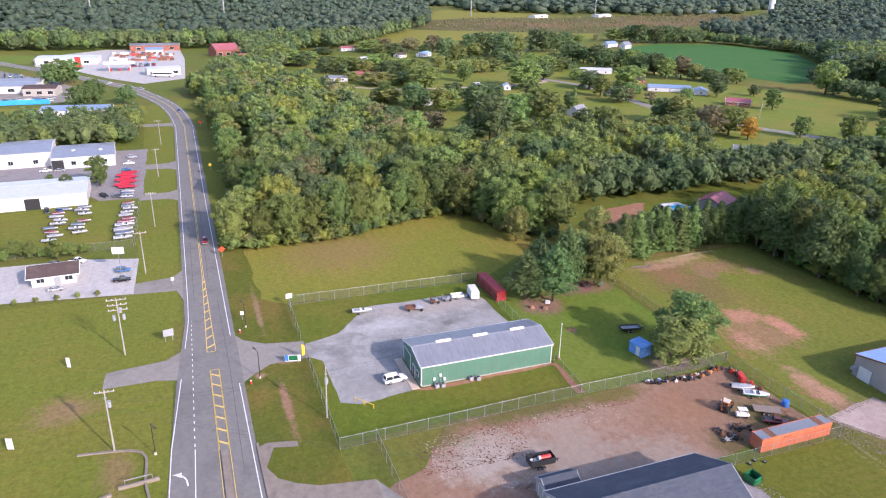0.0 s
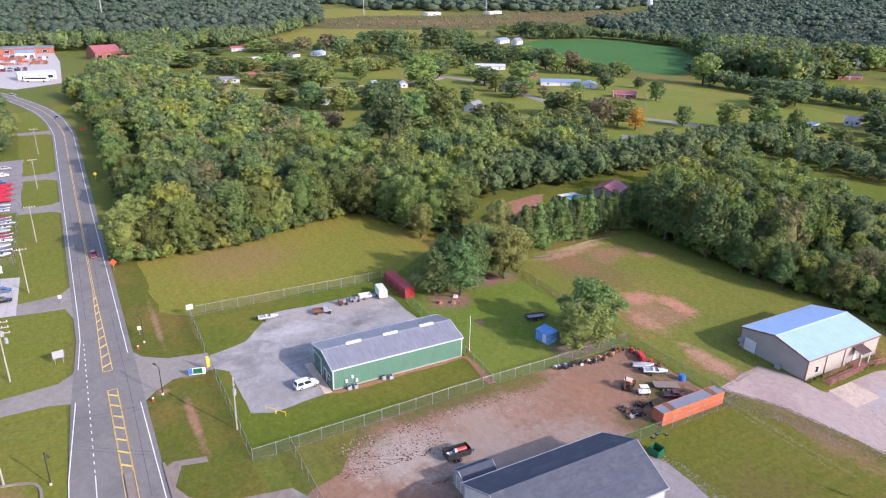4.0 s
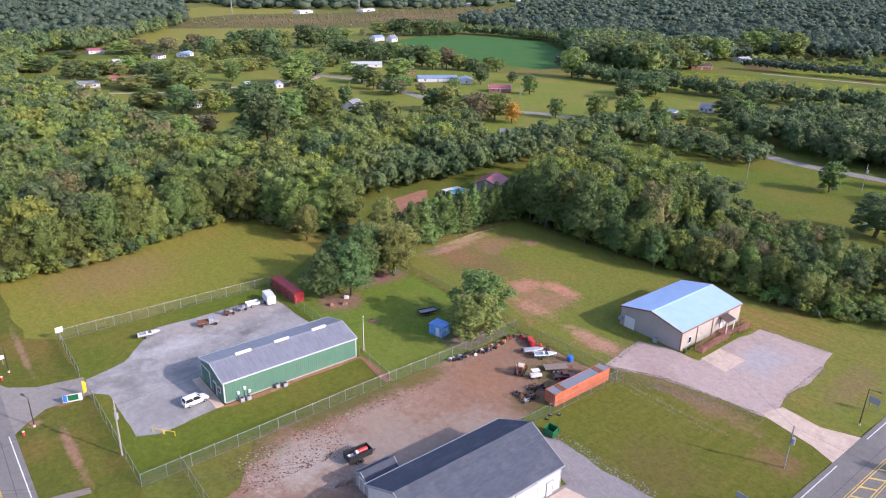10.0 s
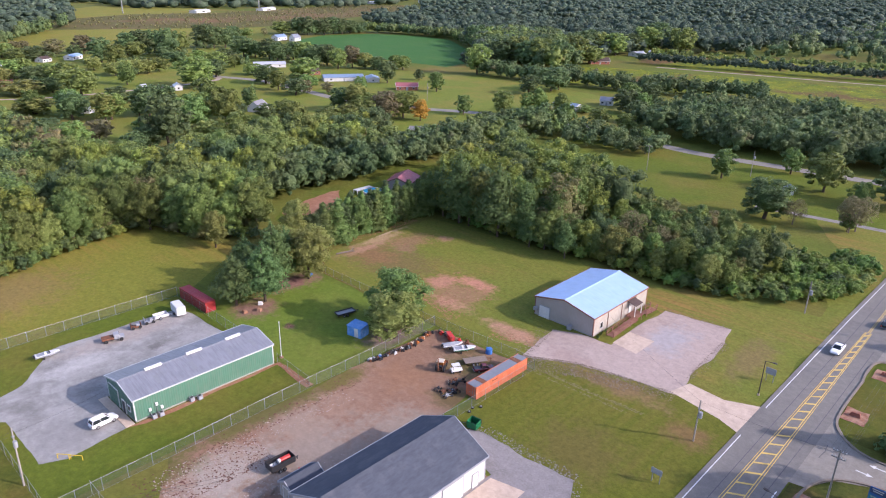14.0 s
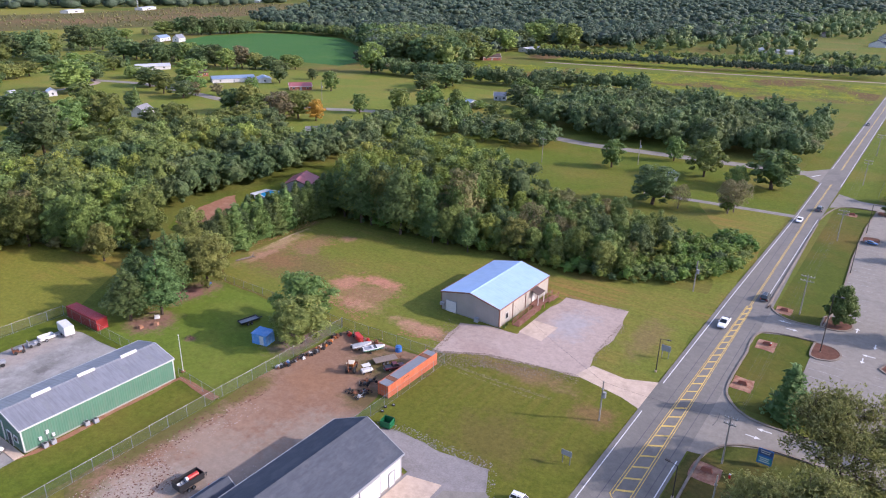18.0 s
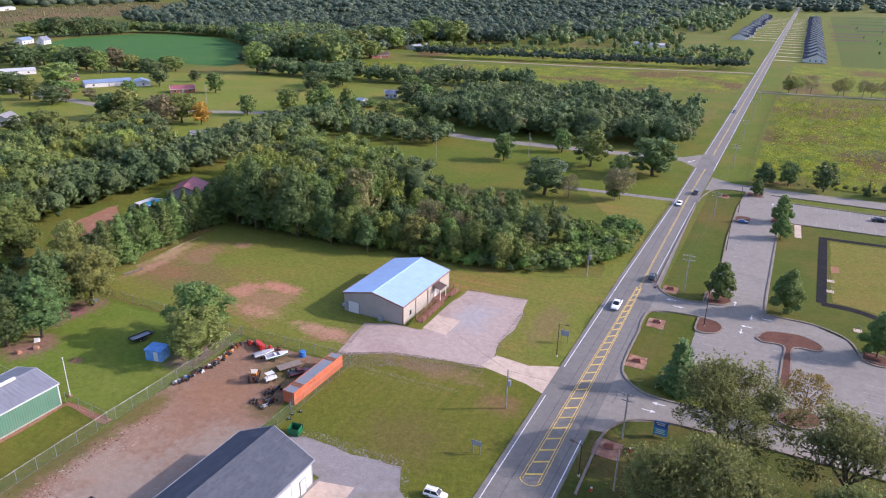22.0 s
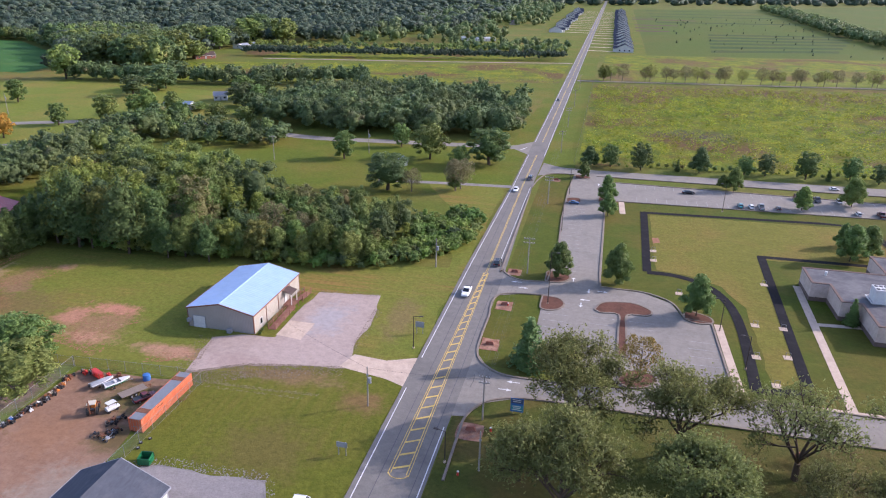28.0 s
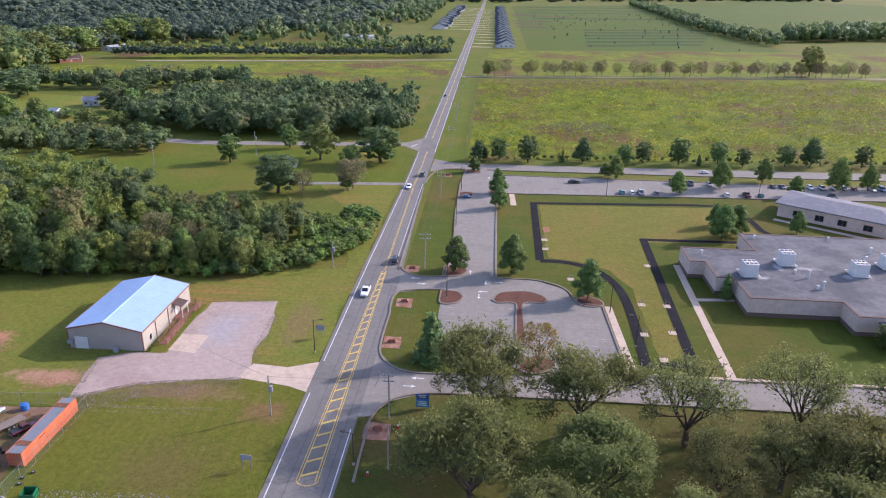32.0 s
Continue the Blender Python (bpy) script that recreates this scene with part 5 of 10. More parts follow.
def woods(name, spots, heights, kind, mat, label, category="woods", seed=1, wide=1.0):
    """Many trees in one mesh, each tree in one of the leaf colours of the palette."""
    rng = np.random.default_rng(seed)
    vs, fs, which, n = [], [], [], 0
    mats, odds = PALETTES.get(mat, ((mat,), (1.0,)))
    for x, y in spots:
        v, f = low_tree(kind, int(rng.integers(5)))
        h = rng.uniform(*heights) / 10
        a = rng.uniform(0, 2 * math.pi)
        q = h * wide * rng.uniform(0.85, 1.2)
        c, s = math.cos(a) * q, math.sin(a) * q
        vs.append(np.stack([x + v[:, 0] * c - v[:, 1] * s, y + v[:, 0] * s + v[:, 1] * c, v[:, 2] * h], 1))
        fs.append(f + n)
        which.append(np.full(len(f), rng.choice(len(mats), p=odds), np.int32))
        n += len(v)
    me = tri_mesh(name, np.concatenate(vs), np.concatenate(fs), mats[0])
    for extra in mats[1:]:
        me.materials.append(M[extra])
    me.polygons.foreach_set("material_index", np.concatenate(which))
    return tagged(new(name, me), label, category, "", "stuff")


def near(spots, reach):
    return [p for p in spots if math.hypot(*p) < reach]


RNG = np.random.default_rng(5)
BIG_WOOD = [(-159, 13), (-158, 28), (-163, 44), (-168, 60), (-160, 73), (-146, 80), (-146, 90), (-156, 94), (-162, 104), (-174, 106), (-178, 165), (-200, 172), (-209, 147), (-202, 117), (-205, 94), (-208, 78), (-223, 70), (-246, 74), (-291, 75), (-324, 72), (-365, 65), (-407, 50), (-398, 14), (-384, 2), (-352, 13), (-310, 19), (-240, 21), (-190, 19)]
WEST = fill(BIG_WOOD, 5.8, RNG)
woods("woods_west", [p for p in WEST if p[0] > -222], (7.5, 15.5), "mass", "wood_mass", "dense mixed deciduous woods", seed=2)
woods("woods_west_back", [p for p in WEST if p[0] <= -222], (7.5, 14.5), "mid", "wood_mass", "dense mixed woods along the main road", seed=52)
woods("woods_forest_edge", fill([(-324, 392), (-307, 398), (-270, 386), (-275, 420), (-310, 483), (-388, 560), (-440, 540), (-388, 436)], 9.0, RNG), (13, 19), "mid", "wood_mid", "tall edge of the forest", seed=53)
woods("woods_band", fill([(-158, 106), (-174, 106), (-178, 180), (-176, 250), (-164, 252), (-164, 180), (-160, 140)], 5.0, RNG), (8, 12.5), "mid", "wood_mid", "dark band of trees behind a yard", seed=3)
PINE_WOOD = [(-123, 127), (-100, 128), (-86, 130), (-84, 156), (-96, 168), (-118, 174), (-138, 178), (-140, 158), (-132, 140)]
woods("woods_pine", fill(PINE_WOOD, 4.6, RNG), (10, 17.5), "slim", "wood_mass", "stand of tall pines and hardwoods", seed=4)
SCRUB_WOOD = [(-84, 129), (-58, 133), (-48, 139), (-41, 154), (-40, 160), (-48, 163), (-58, 165), (-74, 167), (-90, 168)]
woods("woods_scrub", fill(SCRUB_WOOD, 3.6, RNG), (4.5, 10.5), "slim", "shrub", "young scrubby woods", seed=5)
woods("thicket", fill([(-122, 125.5), (-100, 126), (-78, 128.2), (-57, 129), (-46, 131.5), (-36, 139), (-29.5, 147), (-27, 158), (-26.5, 170), (-32, 176), (-45, 170), (-44, 160), (-40, 148), (-60, 138), (-90, 133)], 2.0, RNG), (1.4, 3.8), "mid", "vine", "low bushy thicket along the woods", "thicket", 6, 1.3)
SIDE_WOOD = [(-30, 268), (-30, 325), (-44, 342), (-90, 355), (-124, 346), (-142, 318), (-144, 266), (-110, 257), (-70, 260)]
woods("woods_side", fill(SIDE_WOOD, 6.0, RNG), (6.5, 13.5), "mid", "wood_shade", "dark woods along the side road", seed=7)
woods("woods_clump", fill([(-158, 222), (-116, 226), (-112, 243), (-158, 250), (-172, 240)], 5.0, RNG), (5, 8), "mid", "wood_mid", "clump of trees by the side road", seed=8)
woods("tree_line", fill([(-132, 386), (-200, 356), (-300, 340), (-302, 352), (-205, 372), (-136, 402)], 5.5, RNG), (7, 11), "mid", "wood_shade", "dark tree line along a field", seed=9)
FAR_A = [(-300, 420), (-330, 360), (-346, 400), (-412, 470), (-480, 525), (-640, 560), (-720, 600), (-800, 740), (-900, 900), (-1050, 1020), (-1500, 1700), (-600, 2100), (-180, 1500), (-150, 800), (-235, 700), (-240, 620), (-300, 560), (-300, 470)]
FAR_SPOTS = [p for p in fill(FAR_A, 13.0, RNG) if math.hypot(*p) < 900]
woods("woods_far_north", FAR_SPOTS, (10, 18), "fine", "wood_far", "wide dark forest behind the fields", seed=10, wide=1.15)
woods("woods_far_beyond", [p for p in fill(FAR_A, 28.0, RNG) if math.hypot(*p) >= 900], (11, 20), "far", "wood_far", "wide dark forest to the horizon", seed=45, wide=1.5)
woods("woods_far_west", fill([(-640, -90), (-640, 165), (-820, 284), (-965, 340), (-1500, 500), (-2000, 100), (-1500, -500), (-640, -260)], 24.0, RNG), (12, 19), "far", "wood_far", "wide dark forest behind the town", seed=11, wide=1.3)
woods("forest_edge_west", fill([(-602, -260), (-606, 60), (-576, 95), (-585, 128), (-616, 152), (-811, 280), (-835, 285), (-650, 168), (-645, -260)], 9.0, RNG), (9, 16), "mid", "wood_mid", "edge of the forest behind the town", seed=47)
woods("woods_town", fill([(-400, 14), (-400, 52), (-470, 64), (-540, 84), (-600, 100), (-600, 44), (-500, 50), (-478, 36), (-455, 20)], 7.0, RNG), (9, 14), "mid", "wood_mid", "trees round the far houses", seed=12)
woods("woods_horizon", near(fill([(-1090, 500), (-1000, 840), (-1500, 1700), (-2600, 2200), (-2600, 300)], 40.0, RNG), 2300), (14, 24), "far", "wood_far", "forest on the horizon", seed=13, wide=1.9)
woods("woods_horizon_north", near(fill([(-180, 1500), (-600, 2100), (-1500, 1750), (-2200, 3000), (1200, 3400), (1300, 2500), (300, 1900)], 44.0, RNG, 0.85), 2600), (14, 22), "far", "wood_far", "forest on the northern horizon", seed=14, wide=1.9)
woods("hedgerow_far", fill([(250, 900), (262, 725), (285, 718), (300, 800), (285, 930), (340, 1660), (300, 1670)], 10.0, RNG), (9, 14), "fine", "wood_mid", "dark hedgerow between far fields", seed=15)
woods("grove_far", fill([(300, 760), (460, 830), (470, 900), (330, 850)], 9.0, RNG, 0.7), (14, 20), "fine", "wood_mid", "dark grove beside far fields", seed=16)
woods("crop_hedge", fill([(-412, 462), (-478, 514), (-536, 515), (-574, 504), (-592, 492), (-588, 430), (-598, 420), (-608, 500), (-578, 524), (-536, 530), (-480, 532), (-405, 476)], 5.5, RNG), (8, 11.5), "mid", "wood_mid", "dark hedge behind the crop field", seed=17)
def orchard_y(x):
    return 553.5 + 0.262 * x + 3


woods("orchard", [(x, orchard_y(x) + RNG.uniform(-0.6, 0.6) + d) for d in (0, 7) for x in np.arange(-34, -268, -3.6)], (5.5, 8.5), "row", "wood_far", "orchard of rows of dark trees", "orchard", 18)
woods("orchard_back", [(x + RNG.uniform(-2, 2), orchard_y(x) + d + RNG.uniform(-2, 2)) for d in (24, 36, 54, 60, 66) for x in np.arange(-36, -285, -5.4) if RNG.uniform() < (0.35 if d < 50 else 0.95)], (4, 7), "row", "wood_mass", "scattered young orchard trees", "orchard", 48)
woods("orchard_screen", fill([(-34, 545), (-34, 660), (-110, 672), (-150, 640), (-112, 575), (-70, 558)], 8.5, RNG, 0.62), (5, 9.5), "fine", "wood_mid", "trees screening far houses", seed=19)
FAR_LAWN = [(-95, 690), (-40, 735), (-42, 930), (-150, 880)]
woods("woods_houses", [p for p in fill([(-225, 575), (-186, 620), (-106, 690), (-44, 750), (-84, 830), (-90, 1402), (-165, 1686), (-289, 1459), (-235, 900), (-235, 700)], 14.0, RNG, 0.62) if not inside(p, FAR_LAWN)], (8, 17), "fine", "wood_shade", "dark trees round far houses", seed=55)
woods("scrub_bushes", fill([(-925, 325), (-980, 420), (-960, 530), (-1030, 720), (-1085, 880), (-1020, 975), (-885, 850), (-800, 655), (-725, 470), (-715, 370), (-790, 265), (-775, 205)], 12.0, RNG, 0.9), (0.8, 2.8), "far", "wood_brown", "low bushes over a scrub field", "scrub", 23, 1.5)
woods("west_woodlot", fill([(-268, -16), (-268, -110), (-330, -110), (-312, -60), (-316, -18)], 4.8, RNG), (6, 9.5), "mid", "wood_mid", "dark pine woodlot behind the shops", seed=24)
woods("weeds_east", fill([(-5, 240), (-6, 420), (260, 465), (260, 264), (150, 254)], 3.0, RNG, 0.7), (1.2, 3.4), "weed", "weeds", "tall flowering weeds", "weeds", 25, 1.5)
woods("weeds_west", fill([(-30, 434), (-30, 516), (-120, 490), (-272, 442), (-296, 402), (-262, 364), (-175, 379), (-103, 408)], 4.2, RNG, 0.6), (0.5, 1.3), "weed", "weeds", "tall flowering weeds", "weeds", 26, 1.8)
woods("nursery_plants", [(62 + 9 * j + RNG.uniform(-2, 2), 668 + 40 * k + RNG.uniform(-2, 2)) for k in range(15) for j in range(22) if RNG.uniform() < 0.24], (1.2, 3.2), "far", "wood_far", "small nursery trees in rows", "nursery trees", 27, 0.7)

woods("undergrowth", fill([(-154.5, 6), (-153.5, 28), (-158, 44), (-163.5, 58), (-162, 68), (-146, 72), (-140, 82), (-146, 84), (-152, 78), (-168, 70), (-170, 58), (-164, 42), (-160, 26), (-160, 6)], 2.2, RNG), (2.0, 4.2), "mid", "wood_mass", "undergrowth along the edge of the woods", "undergrowth", 28, 1.3)
woods("undergrowth_road", fill([(-160, 8.5), (-240, 10.5), (-320, 10), (-350, 6), (-350, 14), (-240, 18), (-160, 14)], 3.0, RNG), (2.5, 5), "mid", "wood_mass", "undergrowth along the road", "undergrowth", 29, 1.2)
# edge of the big woods, tree by tree
for k, (x, y) in enumerate([(-158, 8), (-157, 14), (-156.5, 20), (-158, 26), (-159, 32), (-161, 38), (-163, 44), (-165, 50), (-167, 56), (-168, 62), (-163, 67), (-157, 71), (-150, 74), (-146, 79), (-144, 85), (-165, 11), (-166, 22), (-167, 33), (-170, 45), (-174, 55)]):
    tree("broad", x, y, (12.5, 10.5, 13.5, 11.5, 14.5)[k % 5], group="trees at the meadow edge")
for k in range(18):
    tree("broad", -176 - 8.5 * k, 14.0 + 2.0 * math.sin(k * 1.7), 9.5 + 3 * ((k * 7) % 5) / 4, group="trees along the main road")
tree("broad", -141.5, 72.6, 9.0, "leaf_olive", label="small olive-green tree standing off the woods")
# hedge of cedars and hardwoods before the back yard
for k in range(26):
    tree("cone" if k % 2 else "broad", -126 + 0.8 * math.sin(k * 2.3) - 0.03 * k, 90 + 2.0 * k, 9.0 + 1.2 * ((k * 5) % 4) / 3, "leaf" if k % 4 else "leaf_dark", group="hedge trees", wide=1.45 if k % 2 else 0.85)
for k in range(13):
    tree("cone", -130 + 0.8 * math.sin(k), 100 + 3.2 * k, 8.6 + 1.2 * ((k * 3) % 4) / 3, "leaf_dark" if k % 2 else "leaf", group="hedge trees", wide=1.25)
for x, y, h in ((-127, 84.5, 9.5), (-131, 88, 11), (-124.5, 80, 8.5)):
    tree("broad", x, y, h, "leaf_olive", group="trees beside the hedge")
# pine group on the bright lawn
for x, y, h, w in ((-111.5, 60.2, 10.8, 1.35), (-109.2, 65.1, 12.7, 1.2), (-114.0, 70.6, 14.4, 1.1), (-114.9, 65.6, 10.2, 1.2), (-116.5, 75.0, 11.5, 1.2), (-119.0, 67.0, 11.0, 1.2)):
    tree("pine", x, y, h, "leaf_pine", group="pines on the lawn", wide=w)
for x, y, h in ((-112.2, 77.6, 11.8), (-115.8, 82.5, 10.2)):
    tree("broad", x, y, h, "leaf_olive", group="trees beside the pines", wide=1.05)
tree("round", -80.9, 73.0, 9.4, "leaf_olive", 1, label="large spreading shade tree beside a junk row", wide=1.75)
tree("round", -84.6, 77.6, 11.2, "leaf", 2, label="tall dark green shade tree", wide=1.45)
# pines and hardwoods along the back field
for k in range(13):
    x = -121 + 3.3 * k
    tree(("pine", "broad", "pine")[k % 3], x, 127.5 + 1.5 * math.sin(k * 1.9), (15, 11, 19, 13)[k % 4] if k < 9 else 9.5, group="trees behind the field")
for k in range(10):
    x = -79 + 3.5 * k
    tree(("broad", "young", "broad")[k % 3], x, 133 + 0.09 * (x + 79) + 2.2 * math.sin(k * 2.1), (8, 6.5, 9.5, 7)[k % 4], ("leaf_mixed", "leaf_light", "leaf_olive")[k % 3], group="young trees behind the field")
for x, y, h in ((-88.5, 139, 9), (-74, 143, 9.5), (-66, 141, 8)):
    tree("sparse", x, y, h, "leaf_dry", group="withered trees")
# farm lawn trees
for kind, x, y, h, leaf in (("round", -85.6, 221.3, 10.0, "leaf"), ("round", -60.2, 190.0, 12.0, "leaf_dark"), ("round", -71.7, 243.7, 9.5, "leaf"), ("broad", -57.1, 229.3, 12.5, "leaf_mixed"), ("round", -36.2, 228.4, 13.0, "leaf_pine"), ("broad", -44.8, 219.8, 8.0, "leaf"), ("sparse", -39.5, 197, 9.5, "leaf_dry"), ("bush", -41, 195, 5.0, "leaf"), ("sparse", -53, 190.5, 7.0, "leaf_dry")):
    tree(kind, x, y, h, leaf, group="trees on the farm lawn", wide={-36.2: 1.75, -60.2: 1.8, -57.1: 1.35, -85.6: 1.3}.get(x, 1.15))
# lone trees of the pasture
for kind, x, y, h, leaf in (("round", -216.6, 212.4, 9.5, "leaf_rust"), ("round", -214.1, 237.6, 9.5, "leaf"), ("broad", -203.1, 252.5, 11, "leaf_mixed"), ("broad", -200.4, 267.9, 9, "leaf"), ("young", -197.2, 272.4, 10.5, "leaf_light"), ("young", -186.3, 275.2, 9.5, "leaf_light"), ("cone", -201.2, 175.4, 9.0, "leaf"), ("broad", -249, 204, 13.5, "leaf_olive"), ("broad", -362.6, 187.8, 17, "leaf"), ("broad", -312, 163, 13, "leaf"), ("broad", -264.7, 146.5, 15, "leaf_mixed"), ("cone", -296.4, 178.8, 10, "leaf"), ("broad", -258, 128, 15, "leaf"), ("round", -253.2, 107.1, 10, "leaf"), ("broad", -301.8, 112, 12, "leaf_olive"), ("broad", -322.6, 105.7, 12, "leaf"), ("round", -336.1, 95.1, 11, "leaf"), ("broad", -300, 345, 20, "leaf_mixed"), ("round", -268, 275, 11, "leaf"), ("broad", -172, 312, 13, "leaf"), ("broad", -158, 300, 11, "leaf"), ("bush", -318, 229, 6.5, "leaf"), ("bush", -326, 231, 7, "leaf"), ("bush", -334, 230, 7, "leaf"), ("bush", -300, 226, 6, "leaf_dry"), ("broad", -392, 160, 12, "leaf"), ("broad", -290, 240, 9, "leaf"), ("broad", -236, 212, 11, "leaf_mixed")):
    tree(kind, x, y, h, leaf, group="pasture trees", wide=1.25)
# trees of the pasture, the yards and the forest edge: x, y, height, width, leaf
LEAF_CODES = {"b": "leaf_mixed", "k": "leaf_dark", "o": "leaf_olive", "y": "leaf_light", "d": "leaf_dry"}


def plant(group, rows):
    for k, (x, y, h, w, code) in enumerate(rows):
        kind = "round" if code == "k" and k % 2 else "broad"
        tree(kind, x, y, 1.06 * h, LEAF_CODES[code], group=group, wide=w / (0.66 * h))


woods("yard_bushes", [(x + RNG.normal(0, 7), y + RNG.normal(0, 7)) for x, y in ((-555, 150), (-530, 160), (-500, 190), (-470, 190), (-520, 225), (-505, 245), (-480, 230), (-540, 290), (-470, 282), (-440, 290), (-415, 292), (-430, 245), (-395, 296), (-370, 308), (-350, 315), (-445, 95), (-430, 110), (-452, 125), (-420, 130), (-400, 125), (-430, 180), (-600, 440), (-590, 470)) for k in range(5)], (3.5, 8.5), "mid", "wood_mid", "bushes and small trees between far yards", "bushes", 54)
plant("trees behind the far houses", ((-561, 146, 9.2, 18.9, "b"), (-618, 171, 5.3, 7.3, "d"), (-606, 174, 6.6, 7.2, "d"), (-531, 148, 8.1, 15.3, "b"), (-530, 157, 9.3, 16.3, "k"), (-552, 177, 11.5, 14.2, "d"), (-535, 185, 8.5, 9.3, "k"), (-551, 197, 13.3, 13.4, "d"), (-497, 188, 15.7, 15.7, "k"), (-474, 188, 13.4, 14.2, "b"), (-461, 169, 7.9, 10.5, "o"), (-526, 218, 16.1, 15.8, "k"), (-529, 229, 16.8, 17.0, "k"), (-532, 241, 16.6, 17.2, "k"), (-499, 236, 19.8, 15.4, "k"), (-506, 248, 17.0, 14.7, "b"), (-506, 215, 11.2, 13.5, "b"), (-487, 227, 9.1, 13.2, "k"), (-468, 226, 7.0, 12.8, "k"), (-483, 250, 5.3, 9.8, "y")))
plant("trees behind the far houses", ((-543, 287, 18.1, 17.1, "k"), (-536, 292, 17.1, 16.0, "k"), (-536, 302, 15.5, 15.1, "k"), (-601, 348, 11.3, 15.9, "k"), (-471, 280, 14.4, 16.2, "k"), (-464, 285, 11.5, 13.4, "k"), (-606, 365, 8.4, 10.4, "b"), (-615, 390, 7.0, 5.9, "d"), (-447, 251, 9.3, 14.3, "k"), (-420, 229, 11.2, 13.3, "b"), (-422, 243, 7.4, 9.6, "b"), (-447, 286, 14.8, 13.9, "k"), (-427, 280, 13.6, 12.5, "k"), (-436, 299, 12.4, 13.9, "k"), (-415, 294, 13.6, 12.5, "b"), (-619, 413, 12.1, 19.4, "b")))
plant("trees round the crop field", ((-607, 424, 16.4, 14.5, "k"), (-598, 428, 17.4, 15.6, "k"), (-599, 439, 13.8, 14.6, "k"), (-590, 443, 15.9, 15.7, "k"), (-592, 456, 16.6, 15.8, "k"), (-588, 464, 15.0, 14.7, "k"), (-590, 476, 12.9, 14.8, "k"), (-586, 485, 8.5, 12.4, "k"), (-401, 293, 12.9, 13.8, "k"), (-395, 298, 14.0, 13.8, "k"), (-374, 291, 13.5, 10.9, "b"), (-374, 303, 14.0, 11.9, "d"), (-366, 307, 10.3, 10.2, "o"), (-357, 310, 8.4, 11.6, "k"), (-308, 275, 12.2, 10.2, "k"), (-371, 339, 6.2, 9.1, "b"), (-346, 323, 9.1, 10.1, "b"), (-305, 298, 6.3, 6.3, "k")))
plant("trees near the town", ((-493, 65, 14.3, 20.4, "b"), (-488, 73, 10.8, 17.8, "b"), (-484, 79, 9.2, 16.1, "k"), (-515, 90, 6.3, 12.9, "y"), (-550, 106, 5.3, 15.6, "k"), (-446, 88, 10.0, 11.9, "k"), (-450, 95, 10.1, 12.8, "b"), (-449, 101, 9.9, 12.8, "b"), (-439, 105, 10.1, 13.3, "b"), (-431, 110, 8.8, 12.4, "o"), (-452, 121, 10.5, 13.0, "y"), (-454, 126, 10.7, 13.1, "y"), (-420, 122, 10.0, 12.2, "k"), (-431, 132, 9.4, 11.8, "b"), (-417, 133, 11.1, 10.8, "b"), (-411, 96, 5.1, 8.3, "o"), (-390, 106, 7.5, 18.6, "o"), (-390, 121, 7.4, 11.4, "k")))
plant("trees along the farm lane", ((-335, 96, 6.9, 13.8, "o"), (-395, 131, 13.3, 16.4, "b"), (-368, 127, 13.5, 16.0, "b"), (-313, 103, 11.3, 12.5, "k"), (-342, 94, 5.7, 10.0, "o"), (-325, 113, 7.2, 8.5, "k"), (-303, 115, 10.9, 11.8, "b"), (-338, 132, 8.2, 10.8, "k"), (-333, 123, 5.4, 7.6, "b"), (-429, 169, 7.8, 11.4, "o"), (-429, 175, 8.2, 10.6, "o"), (-428, 182, 8.6, 10.7, "o"), (-428, 188, 8.0, 10.0, "o"), (-432, 197, 8.2, 10.9, "b"), (-359, 183, 15.9, 19.2, "b"), (-390, 212, 10.1, 13.1, "k")))
plant("yard trees of the farmhouses", ((-300, 130, 13.1, 13.6, "k"), (-305, 139, 11.9, 12.2, "k"), (-337, 140, 4.7, 7.2, "k"), (-303, 127, 7.1, 6.5, "k"), (-241, 110, 18.0, 13.7, "k"), (-295, 143, 7.7, 7.6, "b"), (-277, 142, 11.8, 12.4, "b"), (-307, 167, 8.5, 8.7, "b"), (-283, 140, 7.7, 8.9, "k"), (-298, 178, 7.9, 6.9, "k"), (-272, 155, 7.7, 9.9, "k"), (-349, 220, 10.2, 15.6, "k"), (-325, 212, 10.3, 9.6, "b"), (-306, 210, 8.2, 12.9, "k"), (-306, 217, 7.1, 5.6, "d"), (-383, 233, 6.9, 11.8, "b"), (-258, 201, 10.7, 9.2, "k"), (-352, 248, 12.0, 16.3, "b")))
plant("trees at the edge of the pasture", ((-229, 131, 11.8, 10.1, "b"), (-215, 132, 11.6, 10.6, "k"), (-211, 137, 9.8, 10.1, "o"), (-216, 147, 15.0, 10.5, "b"), (-213, 155, 10.8, 10.1, "o"), (-256, 160, 8.3, 8.5, "k"), (-258, 171, 8.0, 10.3, "b"), (-218, 165, 11.2, 11.4, "b"), (-218, 173, 11.4, 10.7, "b"), (-221, 184, 11.2, 10.5, "b"), (-239, 125, 7.9, 9.9, "o"), (-247, 121, 6.2, 9.2, "o"), (-244, 105, 8.5, 9.8, "k"), (-238, 97, 8.2, 8.6, "k")))
plant("trees at the edge of the pasture", ((-268, 82, 6.8, 9, "b"), (-258, 84, 9.8, 10, "y"), (-267, 96, 7.7, 9, "d"), (-243, 83, 6.4, 9, "b"), (-236, 87, 6.0, 10, "o"), (-227, 89, 7.8, 10, "b"), (-291, 87, 5.9, 8, "k"), (-285, 455, 12.7, 15, "b")))
